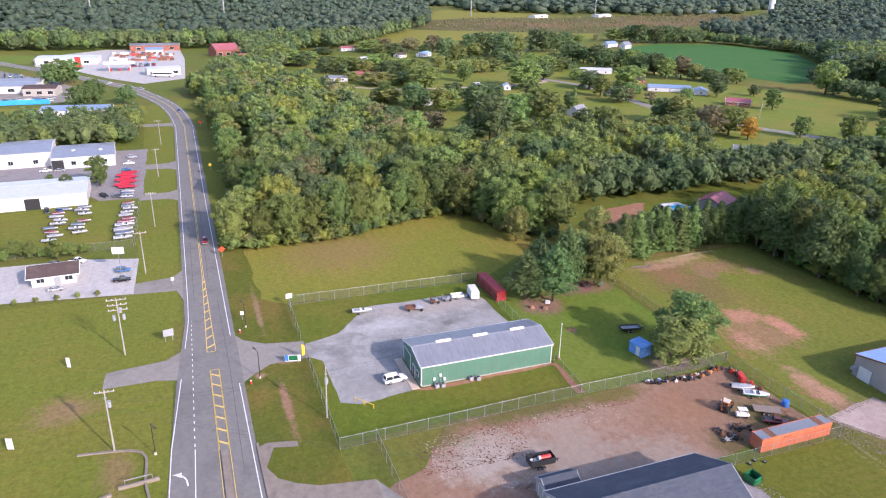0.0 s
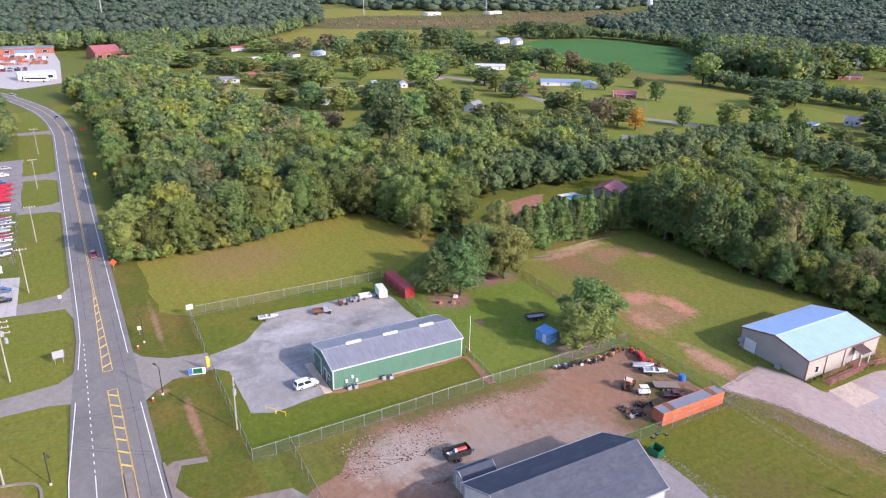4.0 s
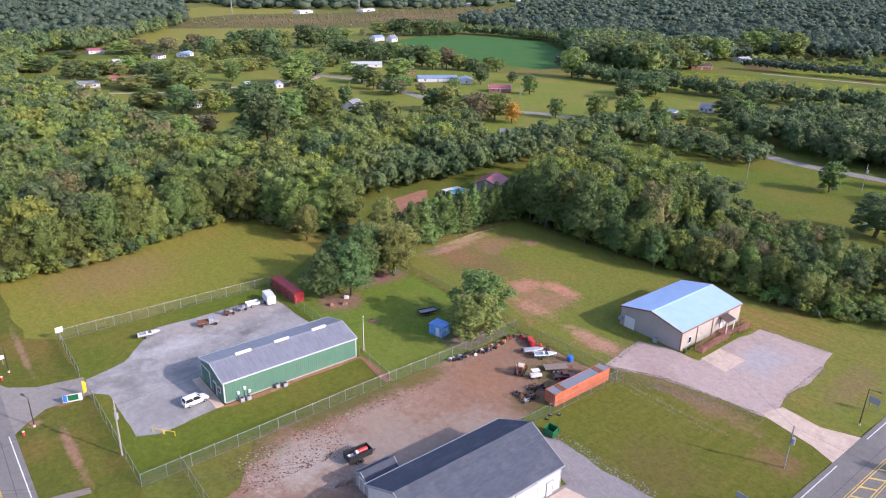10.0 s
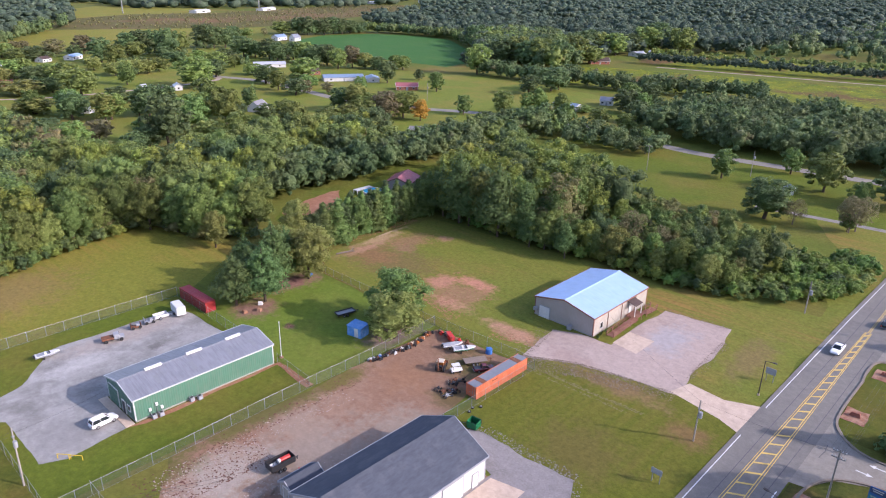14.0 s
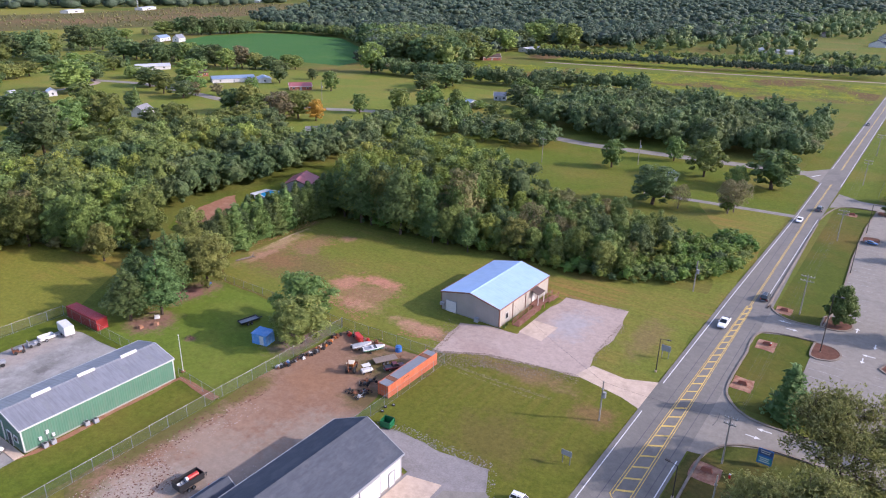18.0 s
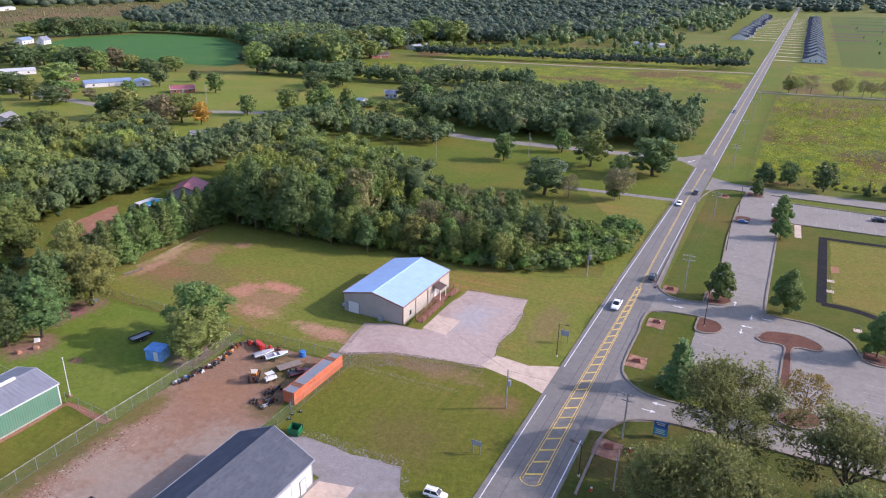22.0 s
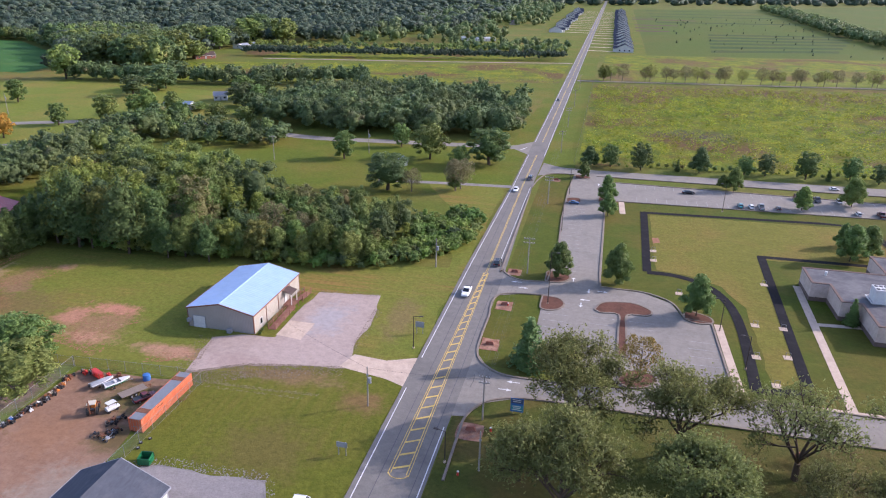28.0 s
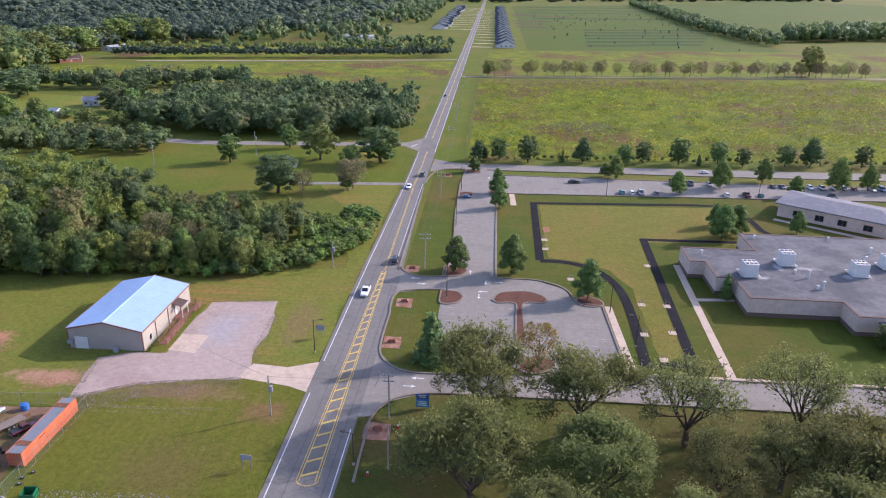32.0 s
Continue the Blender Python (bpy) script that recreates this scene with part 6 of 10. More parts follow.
plant("trees round the farm", ((-242, 204, 9.4, 10.5, "b"), (-227, 201, 12.2, 11.6, "d"), (-226, 211, 11.9, 11.8, "b"), (-256, 207, 9.2, 9.3, "b"), (-229, 327, 12.9, 16.5, "k"), (-230, 308, 10.3, 12.7, "k"), (-229, 334, 8.5, 10.0, "k"), (-166, 322, 11.8, 13.7, "k"), (-165, 299, 10.8, 13.0, "k"), (-151, 282, 10.0, 10.6, "k"), (-145, 263, 7.2, 8.5, "b"), (-158, 263, 7.9, 7.6, "b"), (-179, 284, 3.6, 6.7, "b"), (-183, 218, 8.0, 11.8, "k")))
plant("tall trees at the forest edge", ((-415, 475, 18.6, 20.6, "k"), (-378, 452, 17.4, 19.3, "b"), (-321, 397, 19.0, 18.4, "k"), (-316, 406, 19.8, 18.5, "b"), (-300, 398, 18.4, 16.3, "k"), (-291, 402, 20.0, 18.7, "b"), (-281, 407, 18.8, 17.9, "k"), (-290, 439, 20.5, 17.2, "b"), (-325, 509, 19.3, 19.7, "k"), (-319, 519, 17.7, 16.9, "o"), (-305, 522, 17.8, 17.8, "b"), (-305, 545, 16.1, 18.4, "k"), (-310, 578, 20.3, 23.6, "b"), (-309, 598, 22.9, 27.5, "k"), (-279, 584, 21.0, 21.1, "b"), (-251, 379, 8.7, 14.9, "k")))
tree("sparse", -40.5, 194.5, 9.5, "leaf_dry", label="pale half-bare tree beside the road")
tree("cone", 49.4, 131.3, 5.5, "leaf", label="small conical tree beside the school wall")
# roadside and car-park trees
for x, y, h in ((6.3, 138.4, 9.0), (21.2, 127.4, 8.4), (-5.8, 139.0, 8.0), (3.8, 184, 6.4), (3.4, 197.5, 7.4), (-4, 221, 5.5), (38, 221, 4.5)):
    tree("young", x, y, h, "leaf", group="car-park trees")
tree("cone", -7.7, 101.1, 8.8, "leaf_pine", label="dark green evergreen tree by the entrance", wide=1.75)
tree("sparse", 10.0, 101.2, 8.0, "leaf_turning", 2, label="small tree turning orange in a mulch island")
for x, y, h in ((59, 166.5, 9), (63.5, 170, 8), (60, 176, 6), (79.5, 172.5, 6.0), (116, 176, 7), (92, 206, 6.5)):
    tree("young", x, y, h, "leaf", group="school lawn trees")
for k, x in enumerate((-3, 4, 14, 26, 33, 47, 54, 66, 73, 80, 88, 103, 112, 121, 130, 141, 150)):
    tree(("young", "broad", "round", "broad")[k % 4] if k % 5 != 3 else "cone", x, 236.5 + 0.06 * x + 1.2 * math.sin(k * 2.3), (7.0, 8.0, 9.6, 6.0, 8.2)[k % 5] if k % 5 != 3 else 4.0, ("leaf_dark", "leaf_pine")[k % 2], group="trees along the back road", wide=1.15)
woods("back_road_scrub", [(x, 239 + 0.07 * x + RNG.uniform(-1.5, 1.5)) for x in np.arange(-6, 165, 2.6)], (1.0, 2.6), "mid", "shrub", "tall scrub along a field edge", "scrub", 46, 1.2)
for x, y, h in ((41, 218.8, 7.5), (72, 212, 9), (108, 214.5, 10), (57, 204.5, 7), (88, 221, 8), (118, 216, 8), (130, 217.5, 9)):
    tree("young", x, y, h, "leaf_light", group="back car-park trees")
for k in range(40):
    x = 2 + 6.4 * k + 1.8 * math.sin(k * 2.7)
    if k not in (2, 13, 22):
        tree("sparse", x, 450.5 + 0.172 * x, 9.6 + 1.2 * math.sin(k * 1.9), "leaf_dry" if k % 4 else "leaf_olive", group="trees along the lane", wide=1.05)
tree("broad", 214, 496, 21, "leaf_olive", label="tall tree over the lane")
tree("broad", -2, 452, 10, "leaf_olive", group="trees along the lane")
for x, y, h in ((-431, -59, 14.0), (-436, -55, 13.0), (-428, -64, 12.0), (-356, -37, 13), (-352, -43, 11), (-360, -24, 9)):
    tree("broad", x, y, h, "leaf_pine", group="trees by the car lot", wide=1.3)
for x, y, h in ((-219, -25, 10), (-214, -33, 6), (-221, -38, 4.5)):
    tree("round", x, y, h, "leaf", group="trees before the shops")
for k in range(14):
    tree("bush", -163.5 + math.sin(k) * 1.2, -24 - 2.7 * k, 2.6 + (k % 3), "leaf_mixed", group="bushes along the boat yard")
for k in range(6):
    tree("bush", -139.2, -19.5 - 3.6 * k, 1.3, "leaf_olive", group="low hedge")
for k in range(7):
    tree("bush", -46 + 2.0 * k, 139 + 1.6 * k + math.sin(k * 2.2), 1.6 + (k % 3) * 0.6, "leaf_light", group="bushes at the verge")


# ---- buildings ----
M.update({
    "siding_green": ribbed("siding_green", (0.073, 0.174, 0.119), 0.35, 1, 0.45, 0.1, (0.155, 0.163, 0.134), 0.35),
    "siding_green_end": ribbed("siding_green_end", (0.065, 0.151, 0.105), 0.35, 0, 0.45, 0.1, (0.155, 0.163, 0.134), 0.35),
    "roof_galv": ribbed("roof_galvanised", (0.245, 0.252, 0.272), 0.6, 1, 0.4, 0.35, (0.150, 0.150, 0.163), 0.6, 0.4),
    "roof_blue": ribbed("roof_light_blue", (0.285, 0.420, 0.633), 0.6, 1, 0.35, 0.15, (0.356, 0.459, 0.617), 0.5, 0.35),
    "siding_tan": ribbed("siding_tan", (0.347, 0.318, 0.274), 0.3, 1, 0.5, 0.05, (0.267, 0.240, 0.218), 0.3),
    "siding_tan_end": ribbed("siding_tan_end", (0.310, 0.281, 0.255), 0.3, 0, 0.5, 0.05, (0.248, 0.213, 0.189), 0.3),
    "siding_white": ribbed("siding_white", (0.528, 0.521, 0.507), 0.3, 1, 0.5, 0.05, (0.357, 0.335, 0.300), 0.25),
    "siding_white_end": ribbed("siding_white_end", (0.514, 0.507, 0.492), 0.3, 0, 0.5, 0.05, (0.357, 0.335, 0.300), 0.25),
    "shingle_dark": surface("shingle_dark", (0.066, 0.075, 0.093), (0.045, 0.052, 0.067), (0.091, 0.095, 0.109), 0.9, 0, 0.15, 0.35, 2.5, 0.35, "object", (1.0, 0.25, 1.0), 0.6),
    "shingle_house": surface("shingle_new_house", (0.052, 0.060, 0.082), (0.038, 0.045, 0.062), (0.068, 0.077, 0.100), 0.95, 0, 0.0, 0.35, 2.5, 0.2, "object"),
    "shingle_grey": surface("shingle_grey", (0.189, 0.189, 0.206), (0.138, 0.138, 0.150), (0.241, 0.232, 0.232), 0.9, 0, 0.15, 0.4, 3.0, 0.3, "object", (1.0, 0.3, 1.0)),
    "shingle_brown": surface("shingle_brown", (0.082, 0.058, 0.052), (0.060, 0.043, 0.039), (0.112, 0.086, 0.077), 0.9, 0, 0.15, 0.4, 3.0, 0.3, "object"),
    "roof_maroon": ribbed("roof_maroon", (0.277, 0.080, 0.088), 0.5, 1, 0.5, 0.1, (0.410, 0.204, 0.190), 0.4),
    "roof_white": ribbed("roof_white_metal", (0.471, 0.478, 0.492), 0.6, 1, 0.4, 0.2, (0.321, 0.314, 0.300), 0.35),
    "roof_bluegrey": ribbed("roof_blue_grey", (0.189, 0.258, 0.361), 0.6, 1, 0.4, 0.2, (0.258, 0.292, 0.344), 0.35),
    "membrane": surface("roof_membrane", (0.160, 0.156, 0.158), (0.126, 0.124, 0.128), (0.076, 0.077, 0.084), 0.9, 0, 0.1, 0.13, 1.0, 0.05, amount=0.8, cut=(0.40, 0.58), spots=[(56.4, 133.6, 2.2, 1.0, (0.34, 0.34, 0.34)), (62.3, 140.0, 1.2, 2.4, (0.36, 0.36, 0.36)), (68.2, 139.6, 3.4, 1.1, (0.30, 0.29, 0.28)), (76.0, 136.2, 3.2, 1.6, (0.36, 0.36, 0.36)), (70, 131, 7, 3, (0.085, 0.085, 0.092)), (56, 146, 6, 1.6, (0.080, 0.080, 0.088))]),
    "school_wall": surface("school_wall", (0.568, 0.444, 0.376), (0.511, 0.397, 0.336), (0.432, 0.330, 0.277), 0.85, 0, 0.2, 0.3, 3.0, 0.1),
    "trim_pale": plain("trim_pale", (0.44, 0.45, 0.44), 0.5),
    "terracotta": ribbed("roof_terracotta", (0.34, 0.13, 0.07), 0.4, 1, 0.8, 0.0, (0.26, 0.12, 0.08), 0.4),
    "brick": surface("brick_red", (0.258, 0.099, 0.065), (0.189, 0.073, 0.052), (0.310, 0.172, 0.129), 0.9, 0, 0.15, 0.6, 4.0, 0.2, "object"),
    "plinth": surface("plinth_brown", (0.150, 0.105, 0.088), (0.120, 0.085, 0.070), None, 0.9, 0, 0.15, 0.6, 4.0, 0.2, "object"),
    "foundation": surface("block_base", (0.310, 0.284, 0.258), (0.241, 0.224, 0.206), None, 0.9, 0, 0.15, 0.6, 4.0, 0.2, "object"),
})


def gable_house(name, label, category, at, w, l, eave, ridge, wall, wall_end, roof, over=0.3, trim="white", base=None, group="", cap="white", thick=0.12, fine=True):
    """A house with its ridge along local y: four walls, two roof slopes, ridge cap and edge trims."""
    ob = thing(name, label, category, at, group)
    hw, hl = w / 2, l / 2
    for s in (-1, 1):
        part("wall", Geo().box(min(s * hw, s * (hw - 0.2)), max(s * hw, s * (hw - 0.2)), -hl, hl, 0, eave), wall, ob)
        y0, y1 = sorted((s * hl, s * (hl - 0.2)))
        g = Geo()
        outline = [(-hw + 0.2, 0), (hw - 0.2, 0), (hw - 0.2, eave + (ridge - eave) * 0.2 / hw), (0, ridge), (-hw + 0.2, eave + (ridge - eave) * 0.2 / hw)]
        g.add([(x, y0, z) for x, z in outline] + [(x, y1, z) for x, z in outline], [(0, 1, 2, 3, 4), (9, 8, 7, 6, 5)] + [(i, 5 + i, 5 + (i + 1) % 5, (i + 1) % 5) for i in range(5)])
        part("gable_wall", g, wall_end, ob)
        slope = (ridge - eave) / hw
        xe, ze = s * (hw + over), eave - over * slope
        g = Geo()
        ring = lambda y: [(0, y, ridge + 0.02), (xe, y, ze + 0.02), (xe, y, ze + 0.02 + thick), (0, y, ridge + 0.02 + thick)]  # noqa: E731
        g.loft([ring(-hl - over), ring(hl + over)])
        rf = part("roof", g, roof, ob)
        if not fine:
            continue
        part("gutter", Geo().box(min(xe, xe + s * 0.12), max(xe, xe + s * 0.12), -hl - over, hl + over, ze - 0.05, ze + thick + 0.03), trim, rf)
        for e in (-1, 1):
            y = e * (hl + over)
            g = Geo()
            g.loft([[(0, y, ridge - 0.08), (xe, y, ze - 0.08), (xe, y, ze + thick + 0.05), (0, y, ridge + thick + 0.05)], [(0, y + e * 0.1, ridge - 0.08), (xe, y + e * 0.1, ze - 0.08), (xe, y + e * 0.1, ze + thick + 0.05), (0, y + e * 0.1, ridge + thick + 0.05)]])
            part("barge_trim", g, trim, rf)
        for e in (-1, 1):
            x0, x1 = sorted((s * (hw + 0.03), s * (hw - 0.15)))
            yy0, yy1 = sorted((e * (hl + 0.03), e * (hl - 0.15)))
            part("corner_trim", Geo().box(x0, x1, yy0, yy1, 0.02, eave), trim, ob)
    part("ridge_cap", Geo().loft([[(-0.25, y, ridge + thick - 0.04), (0.25, y, ridge + thick - 0.04), (0, y, ridge + thick + 0.09)] for y in (-hl - over, hl + over)]), cap, ob)
    if base:
        g = Geo()
        g.box(-hw - 0.03, hw + 0.03, -hl - 0.03, hl + 0.03, -0.02, 0.25)
        part("foundation", g, base, ob)
    return ob


def window(ob, x, y, z, w, h, side, frame_mat="white", panes=2):
    """A window set into a wall; side: the way that it faces, '+x', '-x', '+y' or '-y'."""
    m = Matrix.Translation((x, y, z)) @ pose(0, 0, 0, 0, 0, {"+x": 90, "-x": -90, "+y": 180, "-y": 0}[side])
    f = Geo()
    for a, b, c, d in ((-w / 2 - 0.08, w / 2 + 0.08, h / 2, h / 2 + 0.08), (-w / 2 - 0.08, w / 2 + 0.08, -h / 2 - 0.08, -h / 2), (-w / 2 - 0.08, -w / 2, -h / 2, h / 2), (w / 2, w / 2 + 0.08, -h / 2, h / 2)):
        f.box(a, b, -0.07, 0.05, c, d)
    win = part("window", f, frame_mat, ob, at=m)
    for k in range(panes):
        part("pane", Geo().box(-w / 2 + k * w / panes + 0.02, -w / 2 + (k + 1) * w / panes - 0.02, -0.03, 0.0, -h / 2, h / 2), "glass", win)
    return win


def door(ob, x, y, z0, w, h, side, mat="white", name="door", ribs=0, knob=True):
    m = Matrix.Translation((x, y, z0)) @ pose(0, 0, 0, 0, 0, {"+x": 90, "-x": -90, "+y": 180, "-y": 0}[side])
    g = Geo().box(-w / 2, w / 2, -0.06, 0.05, 0, h)
    d = part(name, g, mat, ob, at=m)
    f = Geo()
    f.box(-w / 2 - 0.09, -w / 2, -0.09, 0.05, 0, h + 0.09).box(w / 2, w / 2 + 0.09, -0.09, 0.05, 0, h + 0.09).box(-w / 2, w / 2, -0.09, 0.05, h, h + 0.09)
    part("door_frame", f, "grey" if mat == "white" else "white", d)
    for k in range(ribs):
        part("panel", Geo().box(-w / 2 + 0.06, w / 2 - 0.06, -0.09, -0.05, h * k / ribs + 0.04, h * (k + 1) / ribs - 0.04), mat, d)
    if knob and not ribs:
        part("handle", Geo().ball((w / 2 - 0.12, -0.11, h * 0.48), 0.05), "steel", d)
    return d


# green workshop
GB = gable_house("workshop", "long green metal workshop with a grey ribbed roof", "building", pose(-92.7, 41.7, 0), 9.2, 22.9, 3.6, 4.75, "siding_green", "siding_green_end", "roof_galv", 0.12, "trim_pale", "foundation", cap="roof_galv")
for y in (-6.2, 0.3, 7.0):
    v = part("ridge_vent", Geo().box(-0.22, 0.22, y - 1.25, y + 1.25, 4.82, 5.08), "white", GB, "white ridge ventilator")
    part("vent_hood", Geo().loft([[(-0.36, q, 5.06), (0.36, q, 5.06), (0, q, 5.24)] for q in (y - 1.3, y + 1.3)]), "white", v)
for x, y in ((2.6, -6.8), (2.6, -1.2), (2.6, 4.8), (2.6, 9.0), (-2.4, -4), (-2.4, 2), (-2.4, 8)):
    z = 4.75 - abs(x) * 1.15 / 4.6 + 0.15
    g = Geo().add([(x - 0.9, y - 0.35, z + math.copysign(0.225, x)), (x + 0.9, y - 0.35, z - math.copysign(0.225, x)), (x + 0.9, y + 0.35, z - math.copysign(0.225, x)), (x - 0.9, y + 0.35, z + math.copysign(0.225, x))], [(0, 1, 2, 3)])
    part("roof_light", g, "steel", GB, "pale translucent roof panel")
door(GB, 1.2, -11.5, 0.0, 1.0, 2.1, "-y", "black")
door(GB, -2.2, -11.5, 0.0, 3.2, 2.9, "-y", "siding_green_end", "roller_door", 4)
door(GB, -4.62, -4, 0.0, 3.0, 2.9, "-x", "grey", "roller_door", 4)
window(GB, 3.0, -11.52, 1.7, 0.9, 0.8, "-y")
for y, h in ((-9.3, 1.2), (-8.3, 1.7), (-7.6, 0.9)):
    part("meter_box", Geo().box(4.61, 4.85, y - 0.18, y + 0.18, h - 0.2, h + 0.25), "white", GB, "small white service box")
    part("conduit", Geo().tube((4.7, y, 0.1), (4.7, y, h), 0.035), "steel", GB)
tagged(new("pavement_strip", Geo().box(-97.5, -87.8, 28.7, 30.0, 0.05, 0.13).mesh("pavement_strip", "concrete")), "pale concrete strip before the workshop door", "pavement", kind="structure")

# blue-roofed hall
BB = gable_house("metal_hall", "tan metal hall with a light blue roof", "building", pose(-62.8, 108.6, 0), 13.0, 19.2, 3.65, 5.1, "siding_tan", "siding_tan_end", "roof_blue", 0.12, "deck_wood", "foundation", cap="roof_blue")
for y in (-4.9, 0.0, 4.9):
    part("downpipe", Geo().tube((6.58, y, 0.1), (6.58, y, 3.6), 0.07), "deck_wood", BB, "brown downpipe")
door(BB, -4.2, -9.65, 0.0, 2.3, 2.3, "-y", "white", "roller_door", 4)
window(BB, 6.53, -7.0, 1.5, 0.8, 1.1, "+x")
door(BB, 6.53, 3.2, 0.55, 1.0, 2.05, "+x", "white")
window(BB, 6.53, 5.2, 1.7, 0.9, 0.9, "+x")
part("ac_unit", Geo().box(1.5, 2.3, -10.5, -9.8, 0.02, 0.8), "grey", BB)
part("ac_unit", Geo().box(-6.3, -5.6, -10.4, -9.8, 1.2, 1.8), "grey", BB)
pc = part("porch_roof", Geo().loft([[(6.5, y, 3.25), (8.4, y, 2.75), (8.4, y, 2.87), (6.5, y, 3.37)] for y in (1.9, 4.5)]), "shingle_brown", BB, "small brown porch roof")
for y in (2.0, 4.4):
    part("porch_post", Geo().box(8.2, 8.32, y - 0.06, y + 0.06, 0.1, 2.75), "white", pc)
RP = thing("entrance_ramp", "brown wooden access ramp with handrails", "ramp", pose(-56.2, 108.6, 0))
part("deck", Geo().box(0.05, 2.2, 1.6, 5.0, 0.42, 0.55), "deck_wood", RP)
part("ramp_floor", Geo().loft([[(x, -7.2, z) for x, z in ((1.3, 0.05), (2.7, 0.05), (2.7, 0.13), (1.3, 0.13))], [(x, 1.7, z) for x, z in ((1.3, 0.42), (2.7, 0.42), (2.7, 0.54), (1.3, 0.54))]]), "deck_wood", RP)
part("ramp_floor", Geo().loft([[(x, 9.0, z) for x, z in ((1.3, 0.05), (2.7, 0.05), (2.7, 0.13), (1.3, 0.13))], [(x, 4.9, z) for x, z in ((1.3, 0.42), (2.7, 0.42), (2.7, 0.54), (1.3, 0.54))]]), "deck_wood", RP)
for x in (1.3, 2.7):
    rail = Geo()
    rail.tube((x, -7.2, 1.0), (x, 1.7, 1.45), 0.06).tube((x, -7.2, 0.6), (x, 1.7, 1.0), 0.05)
    part("handrail", rail, "deck_wood", RP)
    rail = Geo()
    rail.tube((x, 5.0, 1.45), (x, 9.0, 1.0), 0.06).tube((x, 5.0, 1.0), (x, 9.0, 0.6), 0.05)
    part("handrail", rail, "deck_wood", RP)
    for k in range(9):
        y = -7.2 + 2.0 * k
        part("baluster_post", Geo().box(x - 0.06, x + 0.06, y - 0.06, y + 0.06, 0.0, 1.1 + 0.045 * min(k, 5)), "deck_wood", RP)
for k in range(16):
    part("floor_board", Geo().box(1.34, 2.66, -7.0 + 0.55 * k, -6.55 + 0.55 * k, 0.15 + 0.023 * k, 0.17 + 0.023 * k), "deck_wood", RP)
for x, y in ((-55.6, 100.5), (-55.6, 102.4), (-55.5, 104.2), (-55.5, 117.9), (-55.4, 99.2)):
    tree("bush", x, y, 0.75, "leaf", group="shrubs at the hall", label="small clipped shrub at the wall", name="shrub")

# dark-roofed store at the road corner
DB = gable_house("storehouse", "white metal storehouse with a dark shingle roof", "building", pose(-51.1, 45.9, 0), 11.6, 21.2, 3.65, 6.5, "siding_white", "siding_white_end", "shingle_dark", 0.25, "grey", "foundation", cap="shingle_dark")
for y in (-6.5, -1.0, 4.5):
    door(DB, 5.83, y, 0.0, 3.6, 3.0, "+x", "white", "roller_door", 5)
door(DB, 5.83, 8.6, 0.0, 1.0, 2.1, "+x", "white")
window(DB, -2.0, -10.63, 1.8, 1.2, 1.0, "-y")
SH = gable_house("shed", "small grey wooden shed with a dark roof", "shed", pose(-59.9, 38.7, 0), 2.6, 4.6, 2.1, 2.9, "foundation", "foundation", "shingle_dark", 0.15, "grey", None, cap="shingle_dark")
door(SH, 0.0, -2.32, 0.0, 1.0, 1.9, "-y", "foundation")
for k, (x, y) in enumerate(((-62.6, 34.6), (-62.2, 36.0))):
    p = thing("pallet", "weathered wooden pallet leaning on a shed", "pallet", pose(x, y, 0.06, 0, -55 - 8 * k, 20))
    for j in range(6):
        part("slat", Geo().box(-0.6, 0.6, -0.6 + 0.21 * j, -0.46 + 0.21 * j, 0.1, 0.13), "pole_wood", p)
    for j in (-0.55, 0, 0.5):
        part("bearer", Geo().box(j - 0.05, j + 0.05, -0.6, 0.6, 0.0, 0.1), "pole_wood", p)

# maroon barn and pool in the back yard
RB = gable_house("barn", "low barn with a dark red metal roof", "barn", pose(-148.0, 138.0, 0, 0, 0, 28), 7.4, 9.6, 2.5, 4.1, "siding_tan", "siding_tan_end", "roof_maroon", 0.3, "deck_wood", None, cap="roof_maroon")
door(RB, 3.72, -2, 0, 2.6, 2.4, "+x", "deck_wood", "roller_door", 3)
window(RB, 3.72, 2.6, 1.5, 1.0, 0.9, "+x")
PL = thing("swimming_pool", "round above-ground pool with blue water", "pool", pose(-147.5, 126.5, 0))
ringo = [(4.2 * math.cos(a * math.pi / 12), 3.2 * math.sin(a * math.pi / 12)) for a in range(24)]
part("wall", Geo().loft([[(x, y, 0) for x, y in ringo], [(x, y, 1.25) for x, y in ringo]], False), "white", PL)
part("rim", Geo().loft([[(x, y, 1.25) for x, y in ringo], [(x * 1.04, y * 1.04, 1.3) for x, y in ringo], [(x * 0.95, y * 0.95, 1.3) for x, y in ringo]], False), "white", PL)
wm, wn, wb = start_mat("pool_water", 0.06, 0.0, 0.5)
wb.inputs["Base Color"].default_value = (0.03, 0.34, 0.55, 1)
add_bump(wn, wb, noise_fac(wn, where(wn), 1.5, 0.3, 0.7), 0.1, 0.03)
part("water", Geo().add([(x * 0.97, y * 0.97, 1.12) for x, y in ringo], [tuple(range(24))]), wm, PL, "blue pool water")
deck = part("deck", Geo().box(-5.6, -3.6, -3.5, 2.5, 1.05, 1.2), "white", PL, "pale pool deck")
for x in (-5.5, -3.8):
    for y in (-3.4, 2.4):
        part("deck_post", Geo().box(x - 0.08, x + 0.08, y - 0.08, y + 0.08, 0, 1.05), "white", deck)
